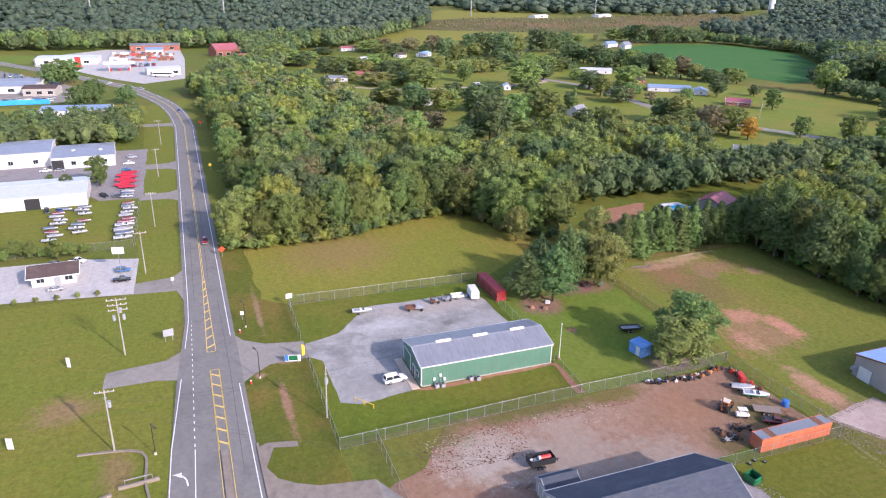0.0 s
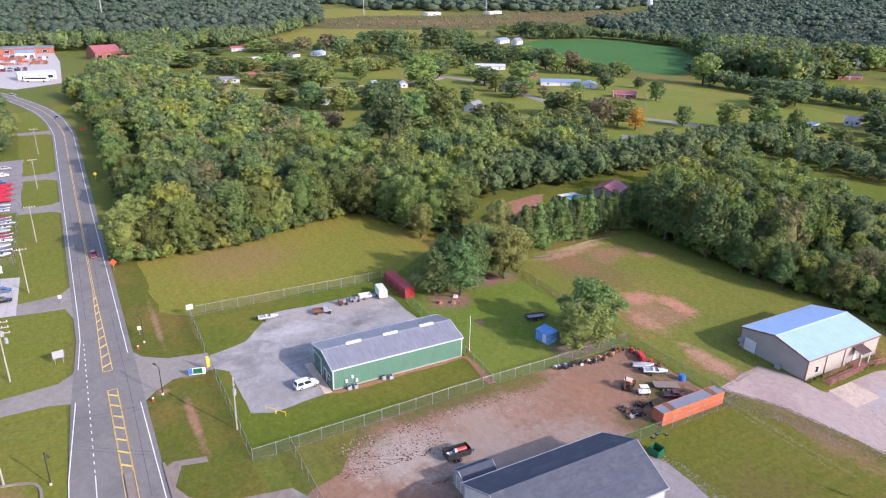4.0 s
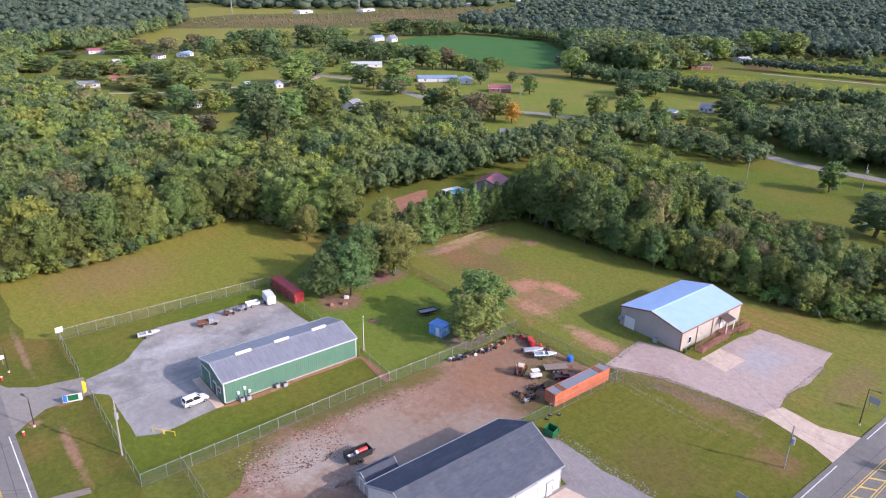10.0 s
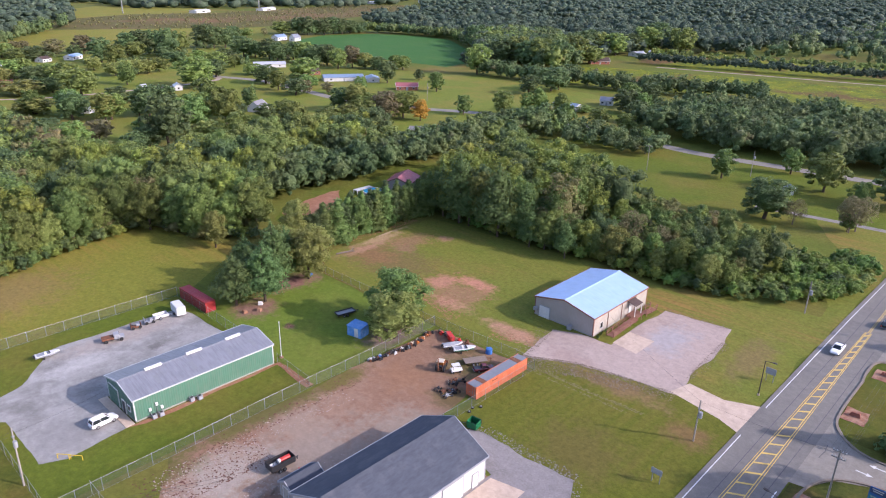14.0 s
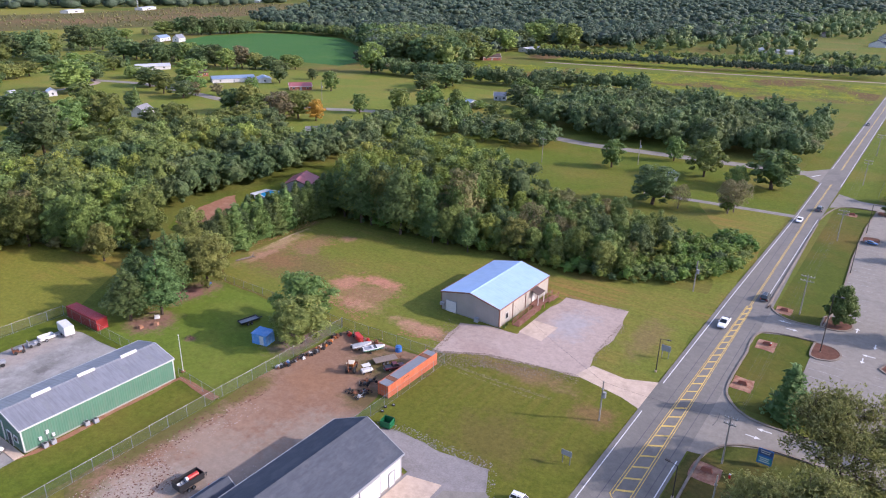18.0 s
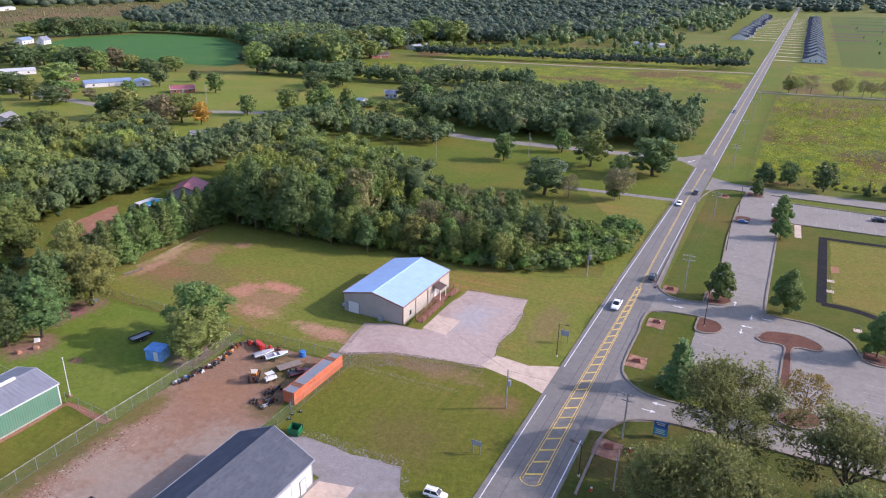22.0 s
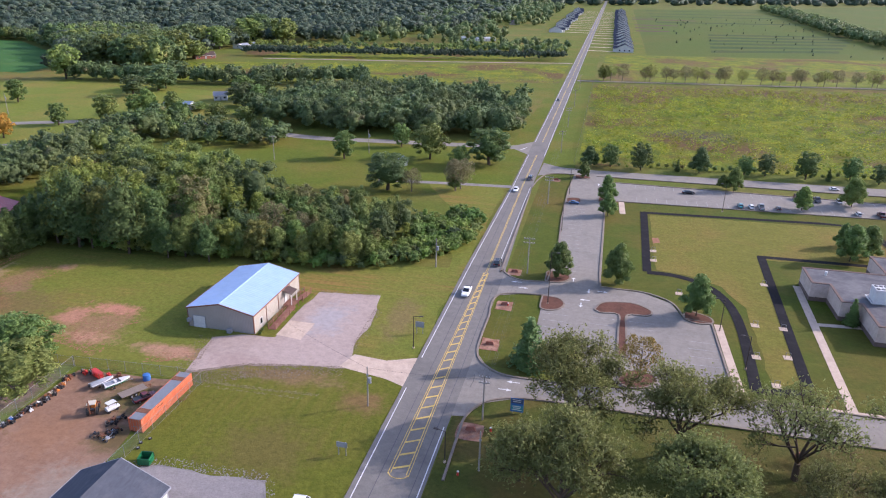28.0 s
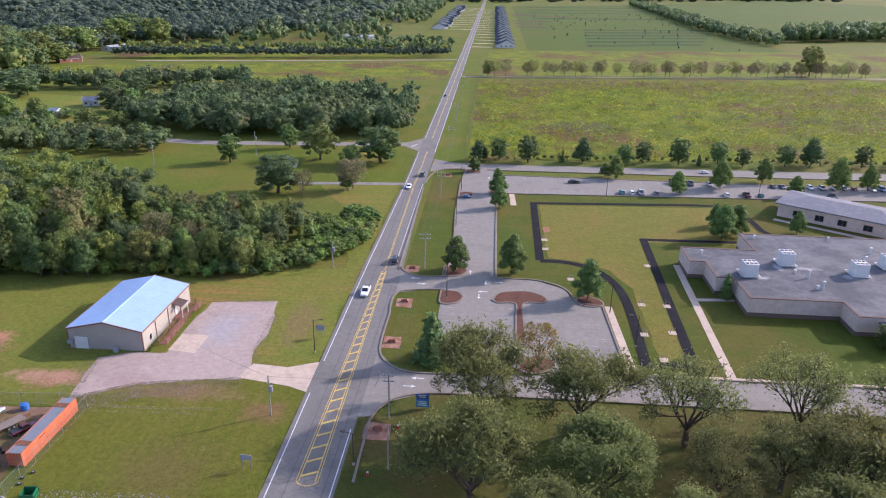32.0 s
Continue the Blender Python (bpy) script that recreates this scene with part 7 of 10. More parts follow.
for x, y in ((-141.2, 93.6), (-142.0, 131.0)):
    tk = thing("gas_tank", "small white gas tank on feet", "tank", pose(x, y, 0))
    part("tank", Geo().tube((-0.9, 0, 0.7), (0.9, 0, 0.7), 0.5, n=12), "white", tk)
    for q in (-0.6, 0.6):
        part("foot", Geo().box(q - 0.1, q + 0.1, -0.35, 0.35, 0, 0.3), "grey", tk)

# pasture farmhouses and far houses: x, y, turn, width, length, eave, ridge, wall, roof
FARM = (
    (-190.0, 286.0, 86, 8, 17, 2.9, 4.4, "siding_white", "roof_bluegrey", "long white farm building with a grey metal roof"),
    (-184.5, 312.5, -62, 6, 8, 3.2, 5.0, "siding_white", "roof_galv", "small white gabled shed beside a farm"),
    (-334, 263, -30, 14, 30, 2.8, 4.2, "siding_white", "roof_bluegrey", "long low house with a pale blue roof"),
    (-320, 274, 55, 9, 14, 2.6, 4.0, "siding_white", "roof_bluegrey", "white house wing with a blue roof"),
    (-284, 268, -40, 9, 15, 2.7, 4.6, "brick", "roof_maroon", "red-brown roofed brick house"),
    (-410, 262, -25, 9, 26, 2.8, 4.4, "siding_white", "roof_white", "long white house under trees"),
    (-365, 263, -20, 8, 12, 2.8, 4.6, "brick", "shingle_brown", "brick house with a brown roof"),
    (-566, 374, 20, 9, 18, 4.0, 6.5, "siding_white", "roof_bluegrey", "grey barn by the crop field"),
    (-553, 382, 20, 8, 12, 4.0, 7.5, "siding_white", "roof_galv", "grey round-topped barn beside trees"),
    (-525, 180, 40, 8, 16, 3.0, 4.5, "siding_white", "roof_blue", "house with a bright blue roof"),
    (-522, 160, 30, 8, 10, 2.8, 4.4, "siding_white", "shingle_brown", "white house with a dark roof"),
    (-574, 131, 10, 7, 15, 3.0, 4.6, "siding_white", "roof_maroon", "low building with a red roof"),
    (-412, 87, -12, 8, 17, 2.7, 4.0, "siding_white", "roof_galv", "white workshop by the farm lane"),
    (-427, 108, -5, 6, 14, 2.7, 4.0, "brick", "roof_maroon", "low brown outbuilding near the trees"),
    (-499, 126, 10, 6, 7, 2.8, 4.5, "siding_white", "roof_white", "small white gabled garden shed"),
    (-360, 173, 70, 5, 9, 2.8, 4.2, "siding_white", "roof_white", "white shed at the hay field"),
    (-371, 159, 20, 4, 5, 2.5, 3.4, "siding_white", "roof_white", "small white gabled garden shed"),
    (-308, 138, 25, 8, 10, 2.8, 5.2, "siding_white", "shingle_grey", "white gabled house among trees"),
    (-325, 114, 40, 5, 7, 2.5, 3.6, "siding_white", "roof_white", "small white outbuilding near the trees"),
    (-281, 172, 30, 8, 10, 3.0, 6.0, "siding_white", "shingle_grey", "grey-roofed house among trees"),
    (-199, 194, -50, 5, 8, 2.4, 3.6, "siding_tan", "shingle_grey", "low grey-roofed shed behind trees"),
    (-283, 462, -40, 10, 18, 2.9, 5.6, "brick", "shingle_brown", "brick house at the edge of the forest"),
    (-291, 540, -10, 12, 28, 3.6, 4.6, "siding_white", "roof_white", "long white barn at the edge of the forest"),
    (-258, 752, -30, 14, 18, 5.5, 10.0, "siding_white", "shingle_dark", "large white house with steep gables"),
    (-138, 690, 20, 8, 22, 2.8, 4.2, "siding_white", "roof_white", "long white mobile home"),
    (-83, 289, -10, 8, 12, 3.0, 5.4, "siding_white", "shingle_dark", "house hidden in dark woods"),
    (-64.0, 219.5, 15, 3.4, 4.2, 2.3, 3.2, "siding_white", "roof_bluegrey", "small pale shed on the lawn"),
    (-118, 688, -60, 8, 24, 3.2, 4.6, "siding_white", "roof_white", "long pale barn behind the orchard"),
    (-124, 936, 20, 12, 16, 3.2, 7.0, "siding_tan", "shingle_brown", "brown-roofed house beside far lawns"),
    (-140, 1010, 25, 12, 16, 3.2, 7.0, "siding_tan", "shingle_brown", "brown-roofed house under dark trees"),
    (-152, 1090, 25, 12, 16, 3.2, 7.0, "siding_tan", "shingle_brown", "brown-roofed house near the forest"),
    (-42, 352, 10, 6, 10, 2.8, 4.2, "siding_white", "roof_white", "white shed half hidden behind woods"),
)
for x, y, a, w, l, e, r, wall, roof, label in FARM:
    h = gable_house("farmhouse" if "house" in label else "farm_shed", label, "house" if "house" in label else "shed", pose(x, y, 0, 0, 0, a) @ SMALL, w, l, e, r, wall, wall, roof, 0.35, "white", None, cap=roof, fine=x > -330)
    door(h, w / 2 + 0.02, 0, 0, 1.1, 2.1, "+x", "grey")
    for k in (-0.32, 0.3):
        window(h, w / 2 + 0.03, k * l, e * 0.55, 1.3, 1.1, "+x")
    window(h, 0, -l / 2 - 0.03, e * 0.55, 1.2, 1.1, "-y")

# rows of new houses along the straight road
proto = gable_house("new_house", "new dark-roofed white house in a row", "house", pose(12, 640, 0), 15, 13, 3.0, 6.6, "siding_white", "siding_white_end", "shingle_house", 0.4, "white", None, "houses along the road", "shingle_house", fine=False)
wing = Geo()
wing.loft([[(-9.5, -5.6, 0), (-7.4, -5.6, 0), (-7.4, 0.2, 0), (-9.5, 0.2, 0)], [(-9.5, -5.6, 2.9), (-7.4, -5.6, 2.9), (-7.4, 0.2, 2.9), (-9.5, 0.2, 2.9)]])
wg = part("garage", wing, "siding_white", proto)
part("garage_roof", Geo().loft([[(-10, -6.0, 2.9), (-10, 0.6, 2.9), (-10, -2.7, 5.2)], [(0, -6.0, 2.9), (0, 0.6, 2.9), (0, -2.7, 5.2)]]), "shingle_house", wg)
door(proto, -9.52, -2.7, 0, 4.6, 2.3, "-x", "white", "garage_door", 0)
for k in range(3):
    window(proto, -4 + k * 4, -6.53, 1.6, 1.2, 1.2, "-y", "white", 1)
for k in range(1, 22):
    copy_thing(proto, pose(12 + 0.4 * math.sin(k), 640 + 34 * k, 0))
for k in range(14):
    copy_thing(proto, pose(-62 + 2 * math.sin(k * 1.3), 835 + 40 * k, 0, 0, 0, 180))
for k in range(22):
    g = Geo()
    ribbon(g, [(-18.4, 637 + 34 * k), (4.6, 637 + 34 * k)], 4.4, 0.09)
    setting("driveway_house", g, "concrete", "pale concrete house driveway")
for k in range(14):
    g = Geo()
    ribbon(g, [(-25.4, 838 + 40 * k), (-54, 838 + 40 * k)], 4.0, 0.09)
    setting("driveway_house", g, "concrete", "pale concrete house driveway")

# shops and stores on the left of the main road
WA = gable_house("warehouse", "white metal warehouse with a large door", "warehouse", pose(-209.5, -45, 0, 0, 0, 2), 17, 36, 3.4, 4.4, "siding_white", "siding_white_end", "roof_white", 0.2, "white", None, cap="roof_white")
door(WA, 8.52, 5, 0, 3.6, 3.0, "+x", "black", "roller_door", 0, False)
WB = gable_house("warehouse", "white shop with a grey metal roof", "warehouse", pose(-252, -31.6, 0, 0, 0, 3), 18, 18, 3.6, 4.6, "siding_white", "siding_white_end", "roof_galv", 0.2, "white", None, cap="roof_galv")
WC = gable_house("warehouse", "taller white shop with a grey metal roof", "warehouse", pose(-257, -49, 0, 0, 0, 3), 19, 15, 4.6, 5.6, "siding_white", "siding_white_end", "roof_galv", 0.2, "white", None, cap="roof_galv")
door(WB, 9.02, -7.5, 0, 3.4, 3.0, "+x", "black", "roller_door", 0, False)
for h, span in ((WB, (-3, 2, 6)), (WC, (-4, 3))):
    for y in span:
        window(h, (9.03 if h is WB else 9.53), y, 1.8, 1.4, 1.2, "+x")
for x, y in ((2.5, -3), (3.5, 5)):
    part("roof_light", Geo().box(x - 0.7, x + 0.7, y - 0.5, y + 0.5, 4.1, 4.6), "white", WB)
OF = gable_house("office", "small office with a dark brown roof and white walls", "building", pose(-150.2, -28.2, 0, 0, 0, 3), 6.0, 8.0, 2.4, 3.4, "siding_white", "siding_white_end", "shingle_brown", 0.8, "white", None, cap="shingle_brown")
door(OF, 3.02, 0.6, 0, 1.2, 2.1, "+x", "grey")
for y in (-2.4, 2.7):
    window(OF, 3.03, y, 1.5, 1.4, 1.2, "+x")
for name, label, x, y, a, w, l, e, r, wall, roof in (
    ("long_shed", "long open shed with a blue-grey roof", -337, -42, -6, 12, 27, 3.2, 4.2, "siding_white", "roof_bluegrey"),
    ("dealer_building", "pale dealer building with a grey roof", -412, -78, -5, 16, 20, 3.6, 4.4, "siding_white", "roof_galv"),
    ("dealer_building", "tan dealer building with a brown roof", -399, -64, -8, 11, 15, 3.6, 4.6, "siding_tan", "shingle_brown"),
    ("dealer_building", "low grey-roofed service hall beside a dealer", -428, -82, -6, 10, 30, 3.4, 4.2, "siding_white", "roof_galv"),
    ("store", "white store building by the road", -462, -8, 8, 10, 19, 3.8, 4.6, "siding_white", "roof_white"),
    ("store", "long low white store by the highway", -530, -66, -4, 20, 36, 3.8, 4.6, "siding_white", "roof_white"),
    ("store", "small grey-roofed building in the stock yard", -572, -14, 0, 14, 12, 4.0, 5.2, "siding_white", "roof_bluegrey"),
    ("store", "brick-fronted store behind the stock yard", -604, -14, 2, 12, 36, 4.0, 5.0, "brick", "roof_galv"),
    ("restaurant", "restaurant with a red roof", -553, 34, 20, 14, 18, 5, 9.0, "brick", "roof_maroon"),
    ("restaurant", "building with a terracotta roof", -492, 42, 30, 14, 16, 4.5, 8.0, "brick", "terracotta"),
    ("store", "low white store among trees", -560, 52, 20, 12, 20, 4, 5.4, "siding_white", "roof_white"),
):
    h = gable_house(name, label, "building", pose(x, y, 0, 0, 0, a), w, l, e, r, wall, wall, roof, 0.3, "white", None, cap=roof, fine=False)
    for k in (-0.33, 0, 0.33):
        window(h, w / 2 + 0.03, k * l, e * 0.45, min(3.0, l * 0.16), e * 0.4, "+x")

CN = thing("station_canopy", "flat white filling station canopy on posts", "canopy", pose(-482, -33, 0, 0, 0, 4))
part("canopy_roof", Geo().box(-5, 5, -9, 9, 4.6, 5.4), "white", CN)
for x, y in ((-3, -6), (3, -6), (-3, 6), (3, 6)):
    part("post", Geo().tube((x, y, 0), (x, y, 4.6), 0.2), "white", CN)
for y in (-5, 0, 5):
    part("pump", Geo().box(-0.4, 0.4, y - 0.5, y + 0.5, 0, 1.7), "red", CN)
PS = thing("price_sign", "tall red filling station sign", "sign", pose(-485, -56, 0))
part("board", Geo().box(-0.3, 0.3, -1.6, 1.6, 2.5, 8.5), "red", PS)
part("post", Geo().tube((0, 0, 0), (0, 0, 2.6), 0.3), "white", PS)

# school
SC = thing("school", "low flat-roofed school with pale brown walls", "school", pose(0, 0, 0))
OUT = [(44.3, 141.2), (47.6, 141.2), (47.6, 133.0), (51.1, 133.0), (51.1, 123.6), (68.4, 123.6), (68.4, 117.6), (112, 117.6), (112, 160.2), (60.6, 160.2), (60.6, 149.4), (44.3, 149.4)]
SH_ = 3.9
def ring(off):
    """The outline moved outwards, with mitred corners."""
    pts = []
    for k, p in enumerate(OUT):
        d0 = (Vector(p) - Vector(OUT[k - 1])).normalized()
        d1 = (Vector(OUT[(k + 1) % len(OUT)]) - Vector(p)).normalized()
        pts.append((p[0] + off * (d0.y + d1.y), p[1] - off * (d0.x + d1.x)))
    return pts


def ring_side(k, inner, outer, z0, z1):
    a, b, n = ring(outer), ring(inner), (k + 1) % len(OUT)
    return Geo().prism([a[k], a[n], b[n], b[k]], z0, z1)


for k in range(len(OUT)):
    wl = part("wall", ring_side(k, -0.3, 0.0, 0.7, SH_), "school_wall", SC)
    part("plinth", ring_side(k, -0.3, 0.03, 0, 0.9), "plinth", wl, "dark brown plinth")
    part("coping", ring_side(k, -0.40, 0.12, SH_, SH_ + 0.14), "plinth", wl, "dark metal roof edge")
part("roof", Geo().add([(x, y, SH_ + 0.05) for x, y in OUT], [tuple(range(12))]), "membrane", SC, "grey stained flat roof")
for x, y, w in ((90, 117.57, 6.0), (80, 117.57, 6.0), (102, 117.57, 6.0)):
    window(SC, x, y, 1.9, w, 1.4, "-y" if y < 130 else "-x", "lamp_black", max(2, int(w / 1.2)))
part("canopy", Geo().box(72, 84, 112.8, 117.4, 2.9, 3.25), "membrane", SC, "flat entrance canopy")
for x in (72.4, 78, 83.6):
    part("canopy_post", Geo().tube((x, 113.2, 0), (x, 113.2, 2.9), 0.1), "lamp_black", SC)


def roof_unit(x, y, z, w=2.7, l=2.8, h=2.9):
    u = thing("air_conditioner", "white rooftop air conditioner with four fans", "air conditioner", pose(x, y, z), "rooftop air conditioners")
    part("body", Geo().box(-w / 2, w / 2, -l / 2, l / 2, 0.25, h), "white", u)
    part("curb", Geo().box(-w / 2 - 0.15, w / 2 + 0.15, -l / 2 - 0.15, l / 2 + 0.15, 0, 0.25), "grey", u)
    for i in (-1, 0, 1):
        for j in (-1, 1):
            c = (i * w * 0.31, j * l * 0.25)
            f = part("fan", Geo().tube((*c, h), (*c, h + 0.1), w * 0.13, n=12), "black", u)
            part("fan_hub", Geo().tube((*c, h + 0.1), (*c, h + 0.15), 0.08, n=6), "grey", f)
    part("duct", Geo().box(w / 2, w / 2 + 0.7, -0.4, 0.4, 0.25, 0.8), "steel", u)
    part("base_frame", Geo().box(-w / 2 - 0.5, w / 2 + 0.5, -l / 2 - 0.55, -l / 2 - 0.4, 0.35, 0.5).box(-w / 2 - 0.5, w / 2 + 0.5, l / 2 + 0.4, l / 2 + 0.55, 0.35, 0.5).box(-w / 2 - 0.5, -w / 2 - 0.35, -l / 2 - 0.4, l / 2 + 0.4, 0.35, 0.5).box(w / 2 + 0.35, w / 2 + 0.5, -l / 2 - 0.4, l / 2 + 0.4, 0.35, 0.5), "white", u)
    part("pipe", Geo().tube((-w / 2 - 0.4, -l / 2, 0.2), (-w / 2 - 0.4, l / 2, 0.2), 0.06), "steel", u)
    return u


unit = roof_unit(54.4, 134.8, SH_ + 0.06)
for x, y in ((64.3, 141.6), (77.3, 137.2), (85.6, 142.0), (96, 136), (100, 150)):
    copy_thing(unit, pose(x, y, SH_ + 0.06))
for x, y, h in ((66.3, 134.5, 1.7), (67.0, 129.3, 1.6), (65.8, 129, 0.8), (86, 150, 1.4), (83, 145.8, 0.9), (48, 146, 0.7), (63, 157, 0.8), (80, 157.5, 0.9), (64.6, 137, 0.6)):
    v = thing("roof_vent", "white roof ventilator pipe", "vent", pose(x, y, SH_ + 0.05), "roof vents")
    part("stack", Geo().tube((0, 0, 0), (0, 0, h), 0.22, 0.2, 8), "white", v)
    part("cap", Geo().ball((0, 0, h), 0.34, (1, 1, 0.6), 8, 4), "white", v)
SW = thing("school_wing", "school wing with a low hipped grey roof", "school", pose(95.5, 184.8, 0, 0, 0, -36))
part("wall", Geo().box(-14, 14, -7, 7, 0, 3.6), "school_wall", SW)
part("roof", Geo().loft([[(-14.9, -7.9, 3.6), (14.9, -7.9, 3.6), (14.9, 7.9, 3.6), (-14.9, 7.9, 3.6)], [(-14.9, -7.9, 3.95), (14.9, -7.9, 3.95), (14.9, 7.9, 3.95), (-14.9, 7.9, 3.95)], [(-9, -0.3, 5.2), (9, -0.3, 5.2), (9, 0.3, 5.2), (-9, 0.3, 5.2)]]), "shingle_grey", SW, "grey low hipped roof")
for x in (-9, -3.5, 2, 8):
    window(SW, x, -7.03, 1.7, 2.0, 1.4, "-y", "lamp_black")
    window(SW, -14.03, (x + 1) * 0.5, 1.7, 1.3, 1.4, "-x", "lamp_black")


# ---- fences ----
def fence(label, pts, height=1.9, step=3.0, rail=True):
    """A chain-link fence: posts, top rails and netting bays."""
    ob = thing("chain_link_fence", label, "fence", pose(pts[0][0], pts[0][1], 0), "chain-link fences")
    ox, oy = pts[0]
    posts = Geo().tube((0, 0, 0), (0, 0, height + 0.05), 0.032, n=6).ball((0, 0, height + 0.06), 0.045, n=6, k=4).mesh("post", "steel")
    for a, b in zip(pts, pts[1:]):
        a, b = Vector(a), Vector(b)
        n = max(1, round((b - a).length / step))
        bay = (b - a).length / n
        turn = math.degrees(math.atan2(b.y - a.y, b.x - a.x))
        net = Geo().add([(0, 0, 0.05), (bay, 0, 0.05), (bay, 0, height), (0, 0, height)], [(0, 1, 2, 3)]).mesh("netting", "netting")
        bar = Geo().tube((0, 0, height), (bay, 0, height), 0.02, n=5).mesh("rail", "steel")
        wire = Geo().tube((0, 0, 0.06), (bay, 0, 0.06), 0.012, n=4).mesh("tension_wire", "steel")
        for k in range(n):
            p = a.lerp(b, k / n) - Vector((ox, oy))
            m = pose(p.x, p.y, 0, 0, 0, turn)
            part("post", posts, None, ob, at=m)
            part("netting", net, None, ob, at=m)
            if rail:
                part("rail", bar, None, ob, at=m)
                part("tension_wire", wire, None, ob, at=m)
    q = Vector(pts[-1]) - Vector((ox, oy))
    part("post", posts, None, ob, at=pose(q.x, q.y, 0))
    return ob


fence("grey chain-link fence round the workshop yard", [(-108.6, 15.0), (-123.6, 15.2), (-123.2, 54.0), (-104.8, 54.0), (-90, 54.0)])
fence("grey chain-link fence along the roadside", [(-102.6, 15.0), (-77.2, 15.0), (-77.6, 31), (-78.1, 45), (-78.3, 54.5), (-78.3, 66), (-79.2, 81.6)])
fence("grey chain-link fence between lawn and yard", [(-88.2, 53.9), (-78.7, 53.4)], 1.7)
fence("grey chain-link fence down to the road", [(-77.7, 20.2), (-70, 20.2), (-60, 20.3)])
fence("grey chain-link fence round the storage yard", [(-79.3, 81.8), (-61.2, 83.0), (-57.0, 82.6), (-57.0, 64.0), (-57.2, 58.2)])
fence("grey chain-link fence behind the bright lawn", [(-79.2, 81.9), (-98, 82.0), (-112, 81.8), (-119, 84.5)], 1.6)
fence("wire fence along the school road", [(-8.2, 240), (-8.0, 330), (-8.2, 434)], 1.3, 6.0, False)
fence("wire fence round the boat yard", [(-166, -13.6), (-203, -13.6)], 1.8, 4.0)
fence("wire fence before the bushes", [(-165.2, -14), (-165.2, -58)], 1.8, 4.0)


# ---- poles, wires, lamps, signs ----
def pole(x, y, h, label, arms=1, box=True, lean=0.0, arm=1.2):
    along = 90 if y < -5 else 0
    ob = thing("utility_pole", label, "utility pole", pose(x, y, 0, lean, lean * 0.5, along), "utility poles")
    part("post", Geo().tube((0, 0, -0.2), (0, 0, h), 0.13, 0.09, 8), "pole_grey", ob)
    for k in range(arms):
        z = h - 0.45 - 0.9 * k
        c = part("crossarm", Geo().box(-arm, arm, -0.06, 0.06, z, z + 0.13), "pole_grey", ob)
        for q in (-0.92, -0.4, 0.4, 0.92):
            part("insulator", Geo().tube((q * arm, 0, z + 0.13), (q * arm, 0, z + 0.33), 0.05, 0.035, 6), "white", c)
    if arms > 2:
        for q in (-0.75, 0.75):
            part("transformer", Geo().tube((q, 0.1, h - 4.0), (q, 0.1, h - 3.1), 0.25, n=10), "grey", ob, "grey transformer can")
    if box:
        part("transformer", Geo().tube((0.34, 0, h - 2.7), (0.34, 0, h - 1.8), 0.25, n=10), "grey", ob, "grey transformer can")
    part("guy_clamp", Geo().tube((0, 0, h - 1.4), (0, 0, h - 1.25), 0.19, n=8), "steel", ob)
    return ob


def cable(a, b, sag, label="thin black overhead cable"):
    g = Geo()
    a, b = Vector(a), Vector(b)
    pts = [a.lerp(b, k / 12) - Vector((0, 0, 4 * sag * (k / 12) * (1 - k / 12))) for k in range(13)]
    for p, q in zip(pts, pts[1:]):
        g.tube(p, q, 0.011, n=4)
    return tagged(new("overhead_cable", g.mesh("overhead_cable", "wire")), label, "cable", "overhead cables")


pole(-113.1, -13.4, 10.6, "tall wooden pole with crossarms and transformers", 3, True, 0, 1.5)
pole(-86.5, -13.5, 9.8, "tall wooden pole with a transformer", 1, True, 1.0)
pole(-85.0, 14.8, 8.6, "wooden service pole at the fence", 0, True, -1.0)
pole(-29.8, 83.3, 6.9, "wooden service pole with a transformer on the lawn", 0, True, 1.5)
pole(-32.5, 137.2, 6.8, "wooden pole at the edge of the thicket", 0, True)
pole(-12.6, 139.4, 8.4, "wooden pole carrying road cables", 2, False)
pole(-12.8, 190.1, 8.2, "wooden pole carrying road cables", 2, False)
pole(-13.6, 252.0, 8.4, "wooden pole carrying road cables", 2, False)
pole(-14.2, 300.0, 8.4, "wooden pole carrying road cables", 2, False)
pole(-14.4, 352.0, 8.4, "wooden pole carrying road cables", 1, False)
pole(-14.6, 410.0, 8.4, "wooden pole carrying road cables", 1, False)
pole(-11.1, 73.1, 6.2, "pale pole by the school sign", 0, False)
pole(-12.6, 84.2, 7.6, "weathered pole at the school entrance", 2, False, 0, 0.8)
pole(-107.3, 212.0, 8.5, "wooden pole on the farm lawn", 1, False)
pole(-79.9, 230.8, 8.6, "wooden pole with a lamp on the farm lawn", 0, True)
pole(-270, -8.5, 9, "wooden pole beside the main road", 1, False)
pole(-225, -9, 9, "wooden pole beside the main road", 1, False)
pole(-178, -9.5, 9, "wooden pole beside the main road", 1, False)
pole(-148, -11, 9.5, "wooden pole beside the main road", 1, False)
pole(-250, 250, 9, "wooden pole in the pasture", 0, True)
LINE = [(-12.6, 84.2, 7.4), (-12.6, 139.4, 8.1), (-12.8, 190.1, 7.9), (-13.6, 252, 8.1), (-14.2, 300, 8.1), (-14.4, 352, 8.1), (-14.6, 410, 8.1)]
for a, b in zip(LINE, LINE[1:]):
    for dx, dz in ((-1.0, 0), (-0.4, 0), (0.9, 0), (0.0, -1.6), (0.1, -2.2)):
        cable((a[0] + dx, a[1], a[2] + dz), (b[0] + dx, b[1], b[2] + dz), 0.8)
